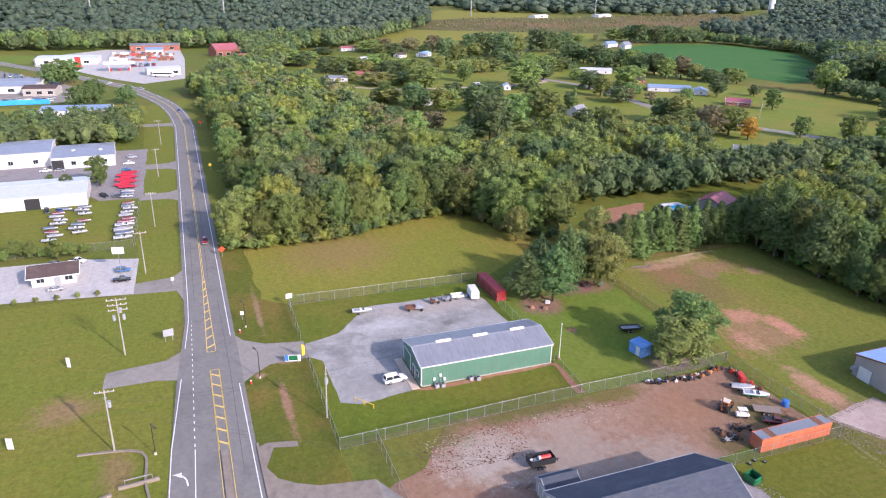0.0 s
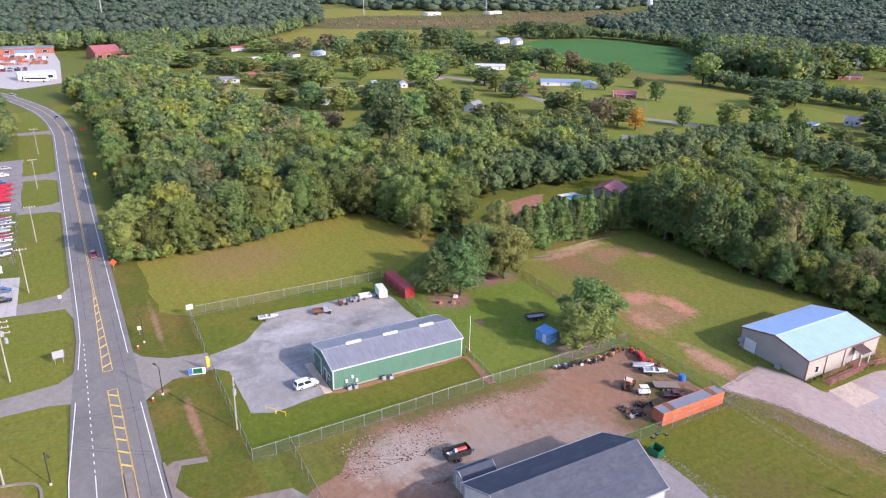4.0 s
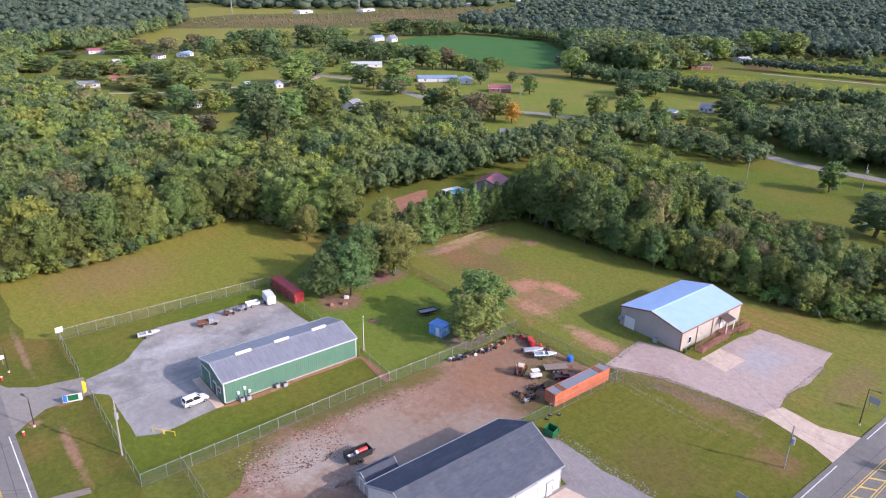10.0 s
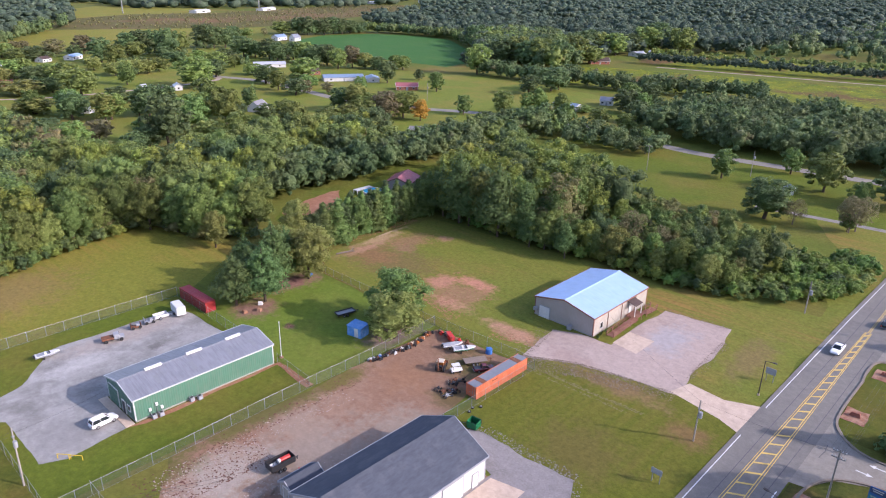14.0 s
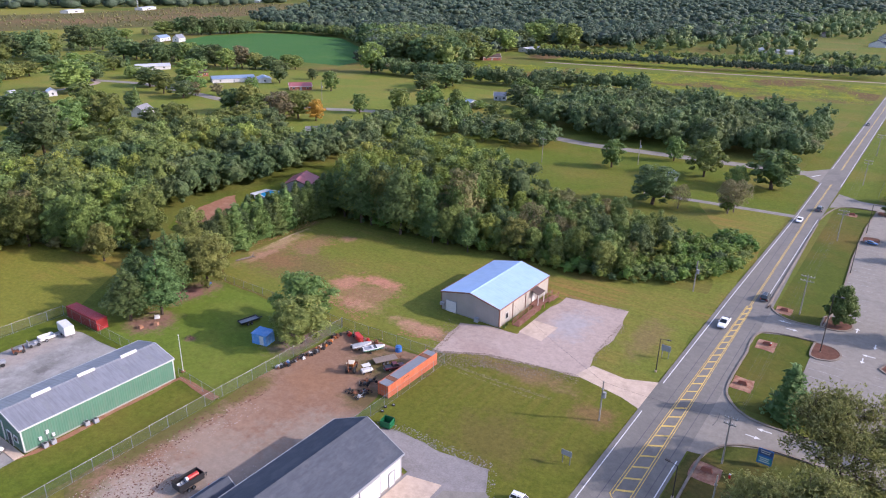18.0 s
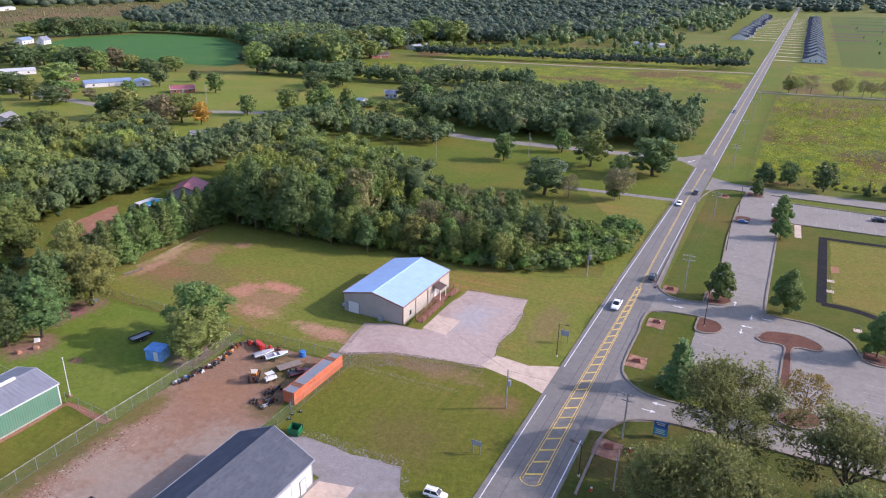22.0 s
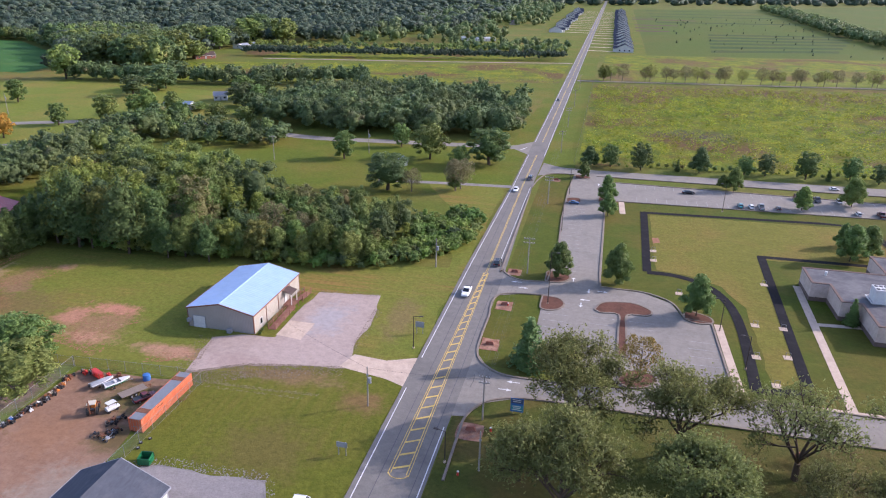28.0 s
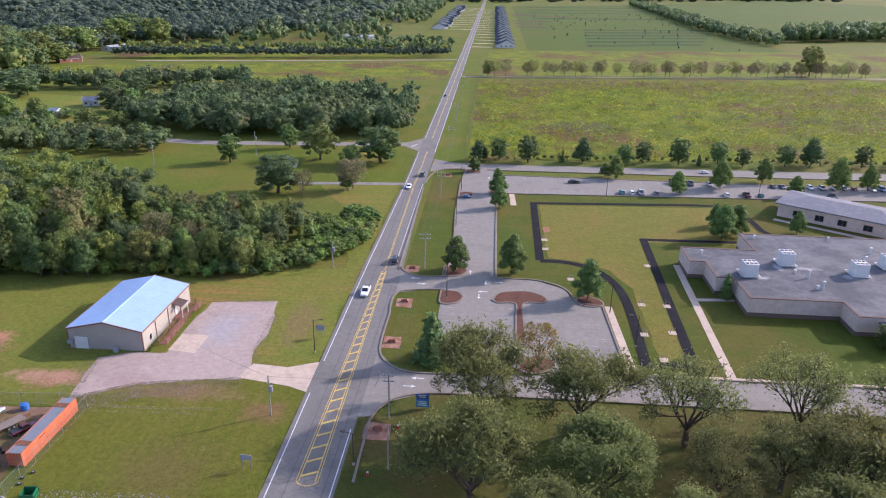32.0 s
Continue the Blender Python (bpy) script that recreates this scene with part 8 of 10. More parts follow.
WEST_LINE = [(-40, -13.5, 9.6), (-86.5, -13.5, 9.5), (-113.1, -13.4, 10.3), (-148, -11, 9.2), (-178, -9.5, 8.7), (-225, -9, 8.7), (-270, -8.5, 8.7)]
for a, b in zip(WEST_LINE, WEST_LINE[1:]):
    for dy, dz in ((-1.0, 0), (0.9, 0), (0.0, -1.4)):
        cable((a[0], a[1] + dy, a[2] + dz), (b[0], b[1] + dy, b[2] + dz), 0.7)
for dz in (0, -0.5):
    cable((-86.5, -13.5, 8.2 + dz), (-85.0, 14.8, 8.0 + dz), 0.9)
    cable((-86.5, -13.5, 7.4 + dz), (-60, 30, 7.6 + dz), 1.2)
cable((-85.0, 14.8, 7.8), (-92.7, 30.2, 4.4), 0.3)
cable((-29.8, 83.3, 6.6), (-56.4, 103, 3.6), 0.4)
cable((-29.8, 83.3, 6.6), (-12.6, 84.2, 7.0), 0.3)


def street_lamp(x, y, h, turn, label):
    ob = thing("street_lamp", label, "street lamp", pose(x, y, 0, 0, 0, turn), "street lamps")
    part("base", Geo().tube((0, 0, 0), (0, 0, 0.35), 0.2, 0.16, 8), "concrete", ob)
    part("column", Geo().tube((0, 0, 0.3), (0, 0, h), 0.09, 0.06, 8), "lamp_black", ob)
    arm = part("arm", Geo().tube((0, 0, h - 0.05), (1.25, 0, h + 0.02), 0.04, n=6), "lamp_black", ob)
    part("lamp_head", Geo().box(1.0, 1.65, -0.14, 0.14, h - 0.02, h + 0.1), "lamp_black", arm)
    part("lens", Geo().box(1.08, 1.58, -0.1, 0.1, h - 0.05, h - 0.02), "lens", arm)
    return ob


for x, y, h, a in ((-84.2, -8.4, 5.0, 20), (-116.9, 6.5, 4.8, 200), (-98.8, 6.9, 4.8, 200), (-27.8, 101.6, 6.2, 10), (-15.8, 73.6, 5.0, 170)):
    street_lamp(x, y, h, a, "dark bronze street lamp on a slim column")
for x, y, h in ((-6.9, 125.2, 11.0), (24.9, 122.4, 6.5), (27.3, 109.2, 6.2), (-7.3, 168, 8), (-7.4, 200, 8), (35, 197, 8), (80, 202, 8)):
    street_lamp(x, y, h, 0 if x < 0 else 180, "tall dark car-park lamp")


def sign(x, y, h, w, hh, mat, turn, label, legs=2, name="road_sign"):
    ob = thing(name, label, "sign", pose(x, y, 0, 0, 0, turn))
    for k in range(legs):
        q = 0 if legs == 1 else (-w * 0.35 + k * w * 0.7)
        part("leg", Geo().box(q - 0.05, q + 0.05, -0.05, 0.05, 0, h), "steel", ob)
    part("board", Geo().box(-w / 2, w / 2, -0.1, -0.05, h - hh, h), mat, ob)
    return ob


def bars(ob, y, z0, rows, w, mat):
    for k in range(rows):
        part("lettering_bar", Geo().box(-w * (0.4 - 0.06 * (k % 2)), w * (0.4 - 0.05 * ((k + 1) % 3)), y - 0.02, y, z0 - 0.28 * k - 0.12, z0 - 0.28 * k), mat, ob)


s = sign(-115.7, -6.5, 2.4, 1.7, 1.3, "grey", 100, "grey back of a roadside information sign")
sign(-28.1, 106.9, 2.5, 1.6, 1.1, "grey", 0, "grey back of a roadside information sign")
sign(-29.4, 71.6, 2.2, 1.5, 0.8, "grey", 0, "grey back of a small roadside sign")
s = sign(-8.0, 87.2, 2.6, 1.9, 2.3, "blue", 0, "teal school notice board on posts", 2, "notice_board")
part("panel", Geo().box(-0.85, 0.85, -0.14, -0.1, 0.5, 1.4), plain("teal_paint", (0.03, 0.24, 0.28), 0.4), s)
part("panel", Geo().box(-0.85, 0.85, -0.14, -0.1, 1.75, 2.5), plain("navy_paint", (0.05, 0.08, 0.16), 0.4), s)
bars(s, -0.14, 2.4, 2, 1.7, "white")
bars(s, -0.14, 1.3, 3, 1.7, "white")
s = sign(-149.5, -15.8, 6.0, 2.4, 1.5, "white", 80, "white business sign on a tall post", 1, "business_sign")
bars(s, -0.1, 5.7, 4, 2.2, "grey")
s = sign(-123.3, 15.3, 2.6, 1.2, 1.0, "white", 95, "white sign at the fence corner", 1)
for x, y, w in ((-91.3, -26.4, 0.9), (-111.6, -21.6, 0.6)):
    s = sign(x, y, 1.9, w, 1.7, "white", 70, "white real-estate sign in the lawn", 2, "lawn_sign")
    bars(s, -0.1, 1.6, 2, w, "grey")
for x, y in ((-152.7, 4.9), (-298.8, 6.4)):
    s = sign(x, y, 2.6, 0.1, 0.1, "red", 90, "orange-red diamond road works sign", 1)
    part("diamond", Geo().loft([[(0.75 * math.cos(a), q, 1.9 + 0.75 * math.sin(a)) for a in (0, math.pi / 2, math.pi, 1.5 * math.pi)] for q in (-0.16, -0.11)]), plain("signal_orange", (0.80, 0.07, 0.02), 0.4), s)
s = sign(-229, 6.5, 2.4, 0.1, 0.1, "yellow", 90, "yellow diamond warning sign on a post", 1)
part("diamond", Geo().loft([[(0.65 * math.cos(a), q, 1.8 + 0.65 * math.sin(a)) for a in (0, math.pi / 2, math.pi, 1.5 * math.pi)] for q in (-0.16, -0.11)]), "yellow", s)
for x, y, mat, lab in ((-120, 6.2, "white", "small white roadside sign"), (-140, -5.6, "white", "small white roadside sign on a post")):
    sign(x, y, 1.8, 0.6, 0.7, mat, 90, lab, 1)
s = sign(-101.9, 12.6, 1.5, 2.6, 1.2, "white", 75, "low banner sign at the yard gate", 3, "gate_banner")
part("panel", Geo().box(-0.6, 0.8, -0.13, -0.1, 0.5, 1.4), "green", s)
part("panel", Geo().box(-1.25, -0.7, -0.13, -0.1, 0.4, 1.5), "blue", s)
fl = thing("feather_flag", "yellow feather flag on a thin pole", "flag", pose(-102.4, 14.2, 0))
part("pole", Geo().tube((0, 0, 0), (0, 0, 2.9), 0.03), "steel", fl)
part("cloth", Geo().loft([[(0.02, y, z) for y, z in ((0, 0.7), (0.5, 0.9), (0.55, 2.4), (0.25, 2.85), (0, 2.9))], [(0.05, y, z) for y, z in ((0, 0.7), (0.5, 0.9), (0.55, 2.4), (0.25, 2.85), (0, 2.9))]]), "yellow", fl)
fp = thing("flagpole", "slim bare pale flagpole", "flagpole", pose(-89.0, 55.2, 0))
part("pole", Geo().tube((0, 0, 0), (0, 0, 6.6), 0.07, 0.04, 8), "white", fp)
part("finial", Geo().ball((0, 0, 6.65), 0.1, n=8, k=5), "white", fp)
part("footing", Geo().tube((0, 0, 0), (0, 0, 0.2), 0.35, n=10), "clay", fp)
for x, y in ((-13.6, 71.6), (-11.0, 81.8), (-97.5, 5.4), (-115.0, 5.3), (-14.4, 122.4)):
    hy = thing("hydrant", "small red and white bollard post", "bollard", pose(x, y, 0), "bollards")
    part("barrel", Geo().tube((0, 0, 0), (0, 0, 0.6), 0.16, 0.14, 10), "red", hy)
    part("cap", Geo().ball((0, 0, 0.62), 0.17, (1, 1, 0.7), 8, 5), "white", hy)
for x, y in ((-86.9, 20.2), (-85.6, 21.2)):
    br = thing("pipe_barrier", "bent yellow pipe barrier", "barrier", pose(x, y, 0, 0, 0, 40))
    part("bar", Geo().tube((-0.9, 0, 0.75), (0.9, 0, 0.75), 0.05), "yellow", br)
    for q in (-0.9, 0.9):
        part("leg", Geo().tube((q, 0, 0), (q, 0, 0.78), 0.05), "yellow", br)
hw = thing("headwall", "pale concrete culvert headwall with rail", "culvert", pose(-78.5, -10.2, 0, 0, 0, 95))
part("wall", Geo().box(-2.4, 2.4, -0.15, 0.15, 0, 0.5), "kerb", hw)
part("wing", Geo().box(-5.0, -3.3, -0.2, 0.2, 0, 0.4, pose(0, 0, 0, 0, 0, 14)), "kerb", hw)
part("rail", Geo().tube((-1.6, 0, 1.2), (1.6, 0, 1.2), 0.05).tube((-1.6, 0, 0.6), (-1.6, 0, 1.2), 0.05).tube((1.6, 0, 0.6), (1.6, 0, 1.2), 0.05), "steel", hw)


# ---- vehicles ----
PAINT = {c: plain("car_" + c, v, 0.22, 0.25 if c not in ("white",) else 0.0, 0.6) for c, v in {"white": (0.76, 0.76, 0.75), "black": (0.018, 0.018, 0.02), "red": (0.24, 0.015, 0.02), "silver": (0.42, 0.43, 0.44), "blue": (0.05, 0.13, 0.28), "grey": (0.12, 0.125, 0.13), "maroon": (0.13, 0.03, 0.035), "teal": (0.03, 0.2, 0.22)}.items()}
CARS = {}


def section(x, w, z0, z1, r=0.18):
    return [(x, -w + r * 0.5, z0), (x, w - r * 0.5, z0), (x, w, z0 + r), (x, w, z1 - r), (x, w - r, z1), (x, -w + r, z1), (x, -w, z1 - r), (x, -w, z0 + r)]


def car(kind, paint, x, y, turn, label, group="parked cars", z=0.1, fine=True):
    """Length along local x. kind: sedan, suv or pickup."""
    if (kind, paint, fine) in CARS:
        ob = copy_thing(CARS[kind, paint, fine], pose(x, y, z, 0, 0, turn) @ SMALL)
        return tagged(ob, label, "", group)
    ob = thing("pickup_truck" if kind == "pickup" else "car", label, "car", pose(x, y, z, 0, 0, turn), group)
    l, w, hood, roof = {"sedan": (2.35, 0.9, 0.95, 1.45), "suv": (2.4, 0.96, 1.08, 1.8), "pickup": (2.8, 0.98, 1.1, 1.82)}[kind]
    p = PAINT[paint]
    part("body", Geo().loft([section(-l, w * 0.86, 0.42, hood - 0.1), section(-l + 0.12, w * 0.95, 0.34, hood - 0.02), section(-l * 0.5, w, 0.28, hood), section(l * 0.35, w, 0.28, hood), section(l * 0.75, w * 0.97, 0.3, hood - 0.1), section(l - 0.1, w * 0.9, 0.36, hood - 0.22), section(l, w * 0.8, 0.44, hood - 0.32)]), p, ob)
    a, b, c, d = {"sedan": (-1.75, -1.0, 0.35, 1.15), "suv": (-2.3, -2.05, 0.3, 1.1), "pickup": (-0.75, -0.6, 0.5, 1.3)}[kind]
    cab = part("window_glass", Geo().loft([[(a, -w * 0.88, hood - 0.03), (d, -w * 0.88, hood - 0.03), (c, -w * 0.72, roof - 0.05), (b, -w * 0.72, roof - 0.05)], [(a, w * 0.88, hood - 0.03), (d, w * 0.88, hood - 0.03), (c, w * 0.72, roof - 0.05), (b, w * 0.72, roof - 0.05)]]), "glass", ob)
    part("roof", Geo().loft([[(b - 0.05, -w * 0.74, roof - 0.07), (c + 0.08, -w * 0.74, roof - 0.07), (c, -w * 0.68, roof), (b, -w * 0.68, roof)], [(b - 0.05, w * 0.74, roof - 0.07), (c + 0.08, w * 0.74, roof - 0.07), (c, w * 0.68, roof), (b, w * 0.68, roof)]]), p, cab)
    for s in (-1, 1):
        g = Geo()
        for q0, q1 in ((a, b), (d, c), ((a + d) / 2, (b + c) / 2)):
            g.tube((q0, s * w * 0.885, hood - 0.03), (q1, s * w * 0.725, roof - 0.04), 0.05, n=5)
        if fine:
            part("pillar", g, p, cab)
        fine and part("headlight", Geo().box(l - 0.12, l - 0.02, min(s * w * 0.5, s * w * 0.82), max(s * w * 0.5, s * w * 0.82), hood - 0.46, hood - 0.3), "lens", ob)
        fine and part("tail_light", Geo().box(-l - 0.01, -l + 0.1, min(s * w * 0.6, s * w * 0.86), max(s * w * 0.6, s * w * 0.86), hood - 0.4, hood - 0.14), "red", ob)
        fine and part("mirror", Geo().ball((d - 0.25, s * (w + 0.1), hood + 0.08), 0.1, (0.7, 1, 0.8), 6, 4), p, ob)
        for q in (-l * 0.6, l * 0.62):
            y0, y1 = sorted((s * (w - 0.22), s * (w + 0.02)))
            t = part("wheel", Geo().tube((q, y0, 0.36), (q, y1, 0.36), 0.36, n=14), "rubber", ob)
            fine and part("rim", Geo().tube((q, s * (w + 0.01), 0.36), (q, s * (w + 0.04), 0.36), 0.22, n=10), "steel", t)
    for q, s in ((-l, -0.08), (l, 0.0)):
        fine and part("bumper", Geo().box(q + s, q + s + 0.08, -w * 0.8, w * 0.8, 0.36, 0.52), "grey", ob)
    if kind == "pickup":
        part("bed", Geo().box(-l + 0.12, -0.9, -w * 0.82, w * 0.82, hood - 0.02, hood + 0.01), "black", ob, "dark load bed")
    if kind == "suv":
        for s in (-0.5, 0.5):
            part("roof_rack", Geo().tube((-1.9, s, roof + 0.06), (0.2, s, roof + 0.06), 0.03, n=5), "steel", ob)
    CARS[kind, paint, fine] = ob
    return ob


car("suv", "white", -91.0, 26.9, 96, "white large SUV parked by the workshop", "")
car("suv", "white", -30.5, 61.6, 5, "white SUV leaving the asphalt apron", "")
car("sedan", "red", -163, 1.6, 0, "dark red car on the main road", "cars on the road")
car("pickup", "white", -23.3, 125.6, -90, "white pickup truck on the straight road", "cars on the road")
car("suv", "black", -19.6, 142.5, 90, "black SUV waiting to turn", "cars on the road")
car("sedan", "white", -23.2, 200, -90, "white car on the straight road", "cars on the road")
car("suv", "grey", -20.4, 214, 90, "grey SUV on the straight road", "cars on the road")
car("sedan", "grey", -23.6, 366, -90, "grey car far along the road", "cars on the road")
car("sedan", "blue", -335, -1.2, 185, "blue car in the bend", "cars on the road")
car("suv", "silver", -402, -18.5, 150, "silver car in the bend", "cars on the road")
car("sedan", "white", -428, -35.5, 325, "white car in the bend", "cars on the road")
car("sedan", "blue", -5.6, 192.3, 0, "light blue car in the parking strip")
car("sedan", "black", 27.2, 212, 10, "black car crossing the back car park")
PAINTS = ("white", "silver", "black", "red", "grey", "blue", "teal", "maroon")
for k, (x, y, c) in enumerate(((40.5, 203, "teal"), (43.4, 203.2, "white"), (46.1, 203.5, "silver"), (50.8, 204, "black"), (71.5, 204.6, "white"), (77.5, 205.1, "maroon"), (81.9, 205.5, "teal"), (95, 206.5, "white"), (103, 206.7, "grey"))):
    car(("sedan", "suv", "pickup")[k % 3], c, x, y - 0.6, 90, "parked car in the back car park", "cars in the back car park")
for k, (x, c) in enumerate(((58.1, "red"), (60.9, "maroon"), (63.6, "black"), (69.5, "silver"), (89.0, "black"), (91.8, "grey"), (100.5, "white"), (104, "silver"), (107.8, "white"), (110.8, "grey"), (114, "red"), (119.5, "white"), (122.4, "blue"), (126, "black"), (131, "white"), (134, "silver"))):
    car(("suv", "sedan", "pickup")[k % 3], c, x, 214.9 + 0.03 * max(0, x - 80), -90, "parked car in the back car park", "cars in the back car park")
car("sedan", "white", 72, 229.5, 2, "white car on the back road", "")
for k, (x, y, a, c) in enumerate(((-157.8, -29, 90, "grey"), (-158.6, -25, 70, "white"), (-144.2, -27.5, 95, "silver"), (-150.2, -15.4, 90, "blue"), (-145.0, -15.4, 90, "black"), (-197, -33, 30, "blue"), (-197.5, -36, 10, "black"), (-240.5, -42, 90, "white"), (-240, -38, 90, "silver"), (-252, -17.5, 90, "silver"), (-243.5, -18.2, 90, "white"), (-235.5, -18.5, 90, "blue"), (-207.4, -23, 40, "black"), (-206, -19.6, 60, "grey"))):
    car(("suv", "pickup", "sedan")[k % 3], c, x, y, a, "vehicle parked by the roadside businesses", "cars by the businesses")
CR = np.random.default_rng(9)
for r in range(7):
    for k in range(9):
        if CR.uniform() < 0.8:
            car(("sedan", "suv", "pickup")[(k + r) % 3], PAINTS[int(CR.integers(8))], -442 - 6.2 * r + CR.uniform(-0.3, 0.3), -68 - 3.0 * k - 4 * r, 20, "used car on the dealer lot", "cars on the dealer lot", fine=False)
for k in range(16):
    car(("suv", "sedan")[k % 2], PAINTS[int(CR.integers(8))], -376 - 5.5 * (k // 8), -58 - 3.2 * (k % 8), 100, "car beside the dealer buildings", "cars by the dealer buildings", fine=False)
for k in range(12):
    car(("sedan", "pickup")[k % 2], PAINTS[int(CR.integers(8))], -500 - 6 * (k // 4), -14 - 4 * (k % 4), 90, "car parked at the stores", "cars at the stores", fine=False)
for k in range(34):
    x, y = -532 - 11 * (k % 5) + CR.uniform(-2, 2), -41 + 6.2 * (k // 5) + CR.uniform(-1.5, 1.5)
    b = thing("goods_crate", "long crate of building goods in a store yard", "goods", pose(x, y, 0.06, 0, 0, 90 * (k % 2) + CR.uniform(-8, 8)), "goods in the store yard")
    tone = ("white", "rust", "rust", "grey", "brick", "red", "rust", "brick")[k % 8] if k // 5 > 1 else ("white", "white", "grey", "rust")[k % 4]
    part("crate", Geo().box(-3.0, 3.0, -1.15, 1.15, 0.3, 1.2 + 0.5 * (k % 3)), tone, b)
    part("pallet", Geo().box(-3.0, 3.0, -1.1, 1.1, 0.0, 0.3), "pole_wood", b)
bus = thing("coach", "long white coach with a dark window band", "bus", pose(-449, -8, 0.1, 0, 0, 70))
part("body", Geo().loft([section(-6, 1.2, 0.4, 3.2), section(5.8, 1.2, 0.4, 3.2), section(6.0, 1.1, 0.6, 2.9)]), "white", bus)
part("window_band", Geo().box(-5.5, 5.6, -1.23, 1.23, 1.7, 2.5), "glass", bus)
for q in (-4, 4):
    for s in (-1.1, 1.1):
        part("wheel", Geo().tube((q, s - 0.12, 0.5), (q, s + 0.12, 0.5), 0.5, n=12), "rubber", bus)


# ---- boats ----
M["slate"] = plain("slate_canvas", (0.09, 0.12, 0.17), 0.8)
M["maroon"] = plain("maroon_canvas", (0.17, 0.035, 0.055), 0.8)
def boat(x, y, turn, stripe, label, scale=1.0, group="boats in the yard", cover=False):
    ob = thing("motorboat", label, "boat", pose(x, y, 0, 0, 0, turn) @ Matrix.Diagonal((scale, scale, scale, 1)), group)
    rings = []
    for t in (-1, -0.4, 0.2, 0.6, 0.85, 1.0):
        w = 1.1 * (1 - max(0, t) ** 2.4) + 0.04
        keel = 0.55 + 0.35 * max(0, t) ** 3
        rings.append([(2.9 * t, 0, keel), (2.9 * t, w * 0.7, keel + 0.2), (2.9 * t, w, 1.25 + 0.15 * max(0, t)), (2.9 * t, w * 0.86, 1.3 + 0.15 * max(0, t)), (2.9 * t, -w * 0.86, 1.3 + 0.15 * max(0, t)), (2.9 * t, -w, 1.25 + 0.15 * max(0, t)), (2.9 * t, -w * 0.7, keel + 0.2)])
    hull = part("hull", Geo().loft(rings), "white", ob)
    part("stripe", Geo().loft([[(2.9 * t, s * (1.1 * (1 - max(0, t) ** 2.4) + 0.055), z) for s in (-1, 1) for z in ((1.0, 1.18) if s < 0 else (1.18, 1.0))] for t in (-0.98, -0.4, 0.2, 0.6, 0.85)]), stripe, hull)
    if cover:
        part("cover", Geo().loft([[(-2.8, -1.0, 1.32), (-2.8, 1.0, 1.32), (-2.8, 0, 1.5)], [(0, -1.05, 1.35), (0, 1.05, 1.35), (0, 0, 1.85)], [(2.6, -0.3, 1.42), (2.6, 0.3, 1.42), (2.6, 0, 1.5)]]), stripe, ob)
    else:
        part("cockpit", Geo().box(-2.5, 0.3, -0.75, 0.75, 1.29, 1.33), "grey", ob)
        part("windshield", Geo().loft([[(0.35, -0.8, 1.32), (0.75, -0.7, 1.32), (0.35, -0.7, 1.7)], [(0.35, 0.8, 1.32), (0.75, 0.7, 1.32), (0.35, 0.7, 1.7)]]), "glass", ob)
        for q in (-0.35, 0.35):
            part("seat", Geo().box(-0.7, -0.2, q - 0.22, q + 0.22, 1.3, 1.65), "white", ob)
    part("outboard", Geo().box(-3.4, -2.9, -0.22, 0.22, 0.9, 1.6), "black", ob)
    tr = part("trailer_frame", Geo().box(-2.2, 3.4, -0.06, 0.06, 0.4, 0.5).box(-1.2, -1.1, -1.0, 1.0, 0.4, 0.5).box(0.6, 0.7, -0.8, 0.8, 0.4, 0.6), "steel", ob)
    for s in (-1.0, 1.0):
        part("wheel", Geo().tube((-1.15, s - 0.1, 0.3), (-1.15, s + 0.1, 0.3), 0.3, n=10), "rubber", tr)
    part("jack", Geo().tube((3.3, 0, 0), (3.3, 0, 0.6), 0.05), "steel", tr)
    return ob


boat(-68.9, 78.6, 58, "green", "white motorboat with a teal stripe in the yard", 0.86, "")
boat(-71.3, 78.2, 62, "grey", "grey aluminium boat behind a motorboat", 0.78, "", True)
kinds = [boat(-170.6, -16.4, 92, "grey", "white boat on a trailer in the boat yard", 0.9), boat(-173.6, -16.2, 88, "slate", "boat under a slate-blue cover in the boat yard", 0.9, cover=True), boat(-176.4, -16.6, 94, "grey", "boat under a grey cover in the boat yard", 0.95, cover=True), boat(-179.5, -16.4, 90, "black", "white and black boat in the boat yard"), boat(-182.4, -16.3, 85, "maroon", "boat under a maroon cover in the boat yard", 0.85, cover=True)]
for k in range(1, 7):
    copy_thing(kinds[(k * 3 + 1) % 5], pose(-182.6 - 2.7 * k, -16.2 + 0.5 * math.sin(k * 2), 0, 0, 0, 86 + 3 * (k % 4)) @ SMALL)
for k in range(9):
    copy_thing(kinds[(k * 7) % 5], pose(-173.6 - 3.0 * k, -32.4 + 0.9 * math.sin(k * 1.7), 0, 0, 0, 84 + 9 * math.sin(k * 2.1)) @ SMALL)
    if k not in (0, 5):
        copy_thing(kinds[(k * 3 + 2) % 5], pose(-175 - 2.9 * k, -26.6 + 0.9 * math.cos(k * 1.3), 0, 0, 0, 88 + 10 * math.sin(k * 1.6)) @ SMALL)
for k in range(3):
    copy_thing(kinds[k], pose(-205 - 2.6 * k, -17, 0, 0, 0, 80) @ SMALL)
tp = thing("tarpaulin_fence", "long bright blue tarpaulin fence", "fence", pose(-368.6, -67, 0))
for k in range(10):
    part("sheet", Geo().box(-0.05, 0.05, -11 + 2.1 * k, -8.95 + 2.1 * k, 0.1, 2.3), plain("tarp_blue", (0.02, 0.28, 0.60), 0.5) if k == 0 else bpy.data.materials["tarp_blue"], tp)
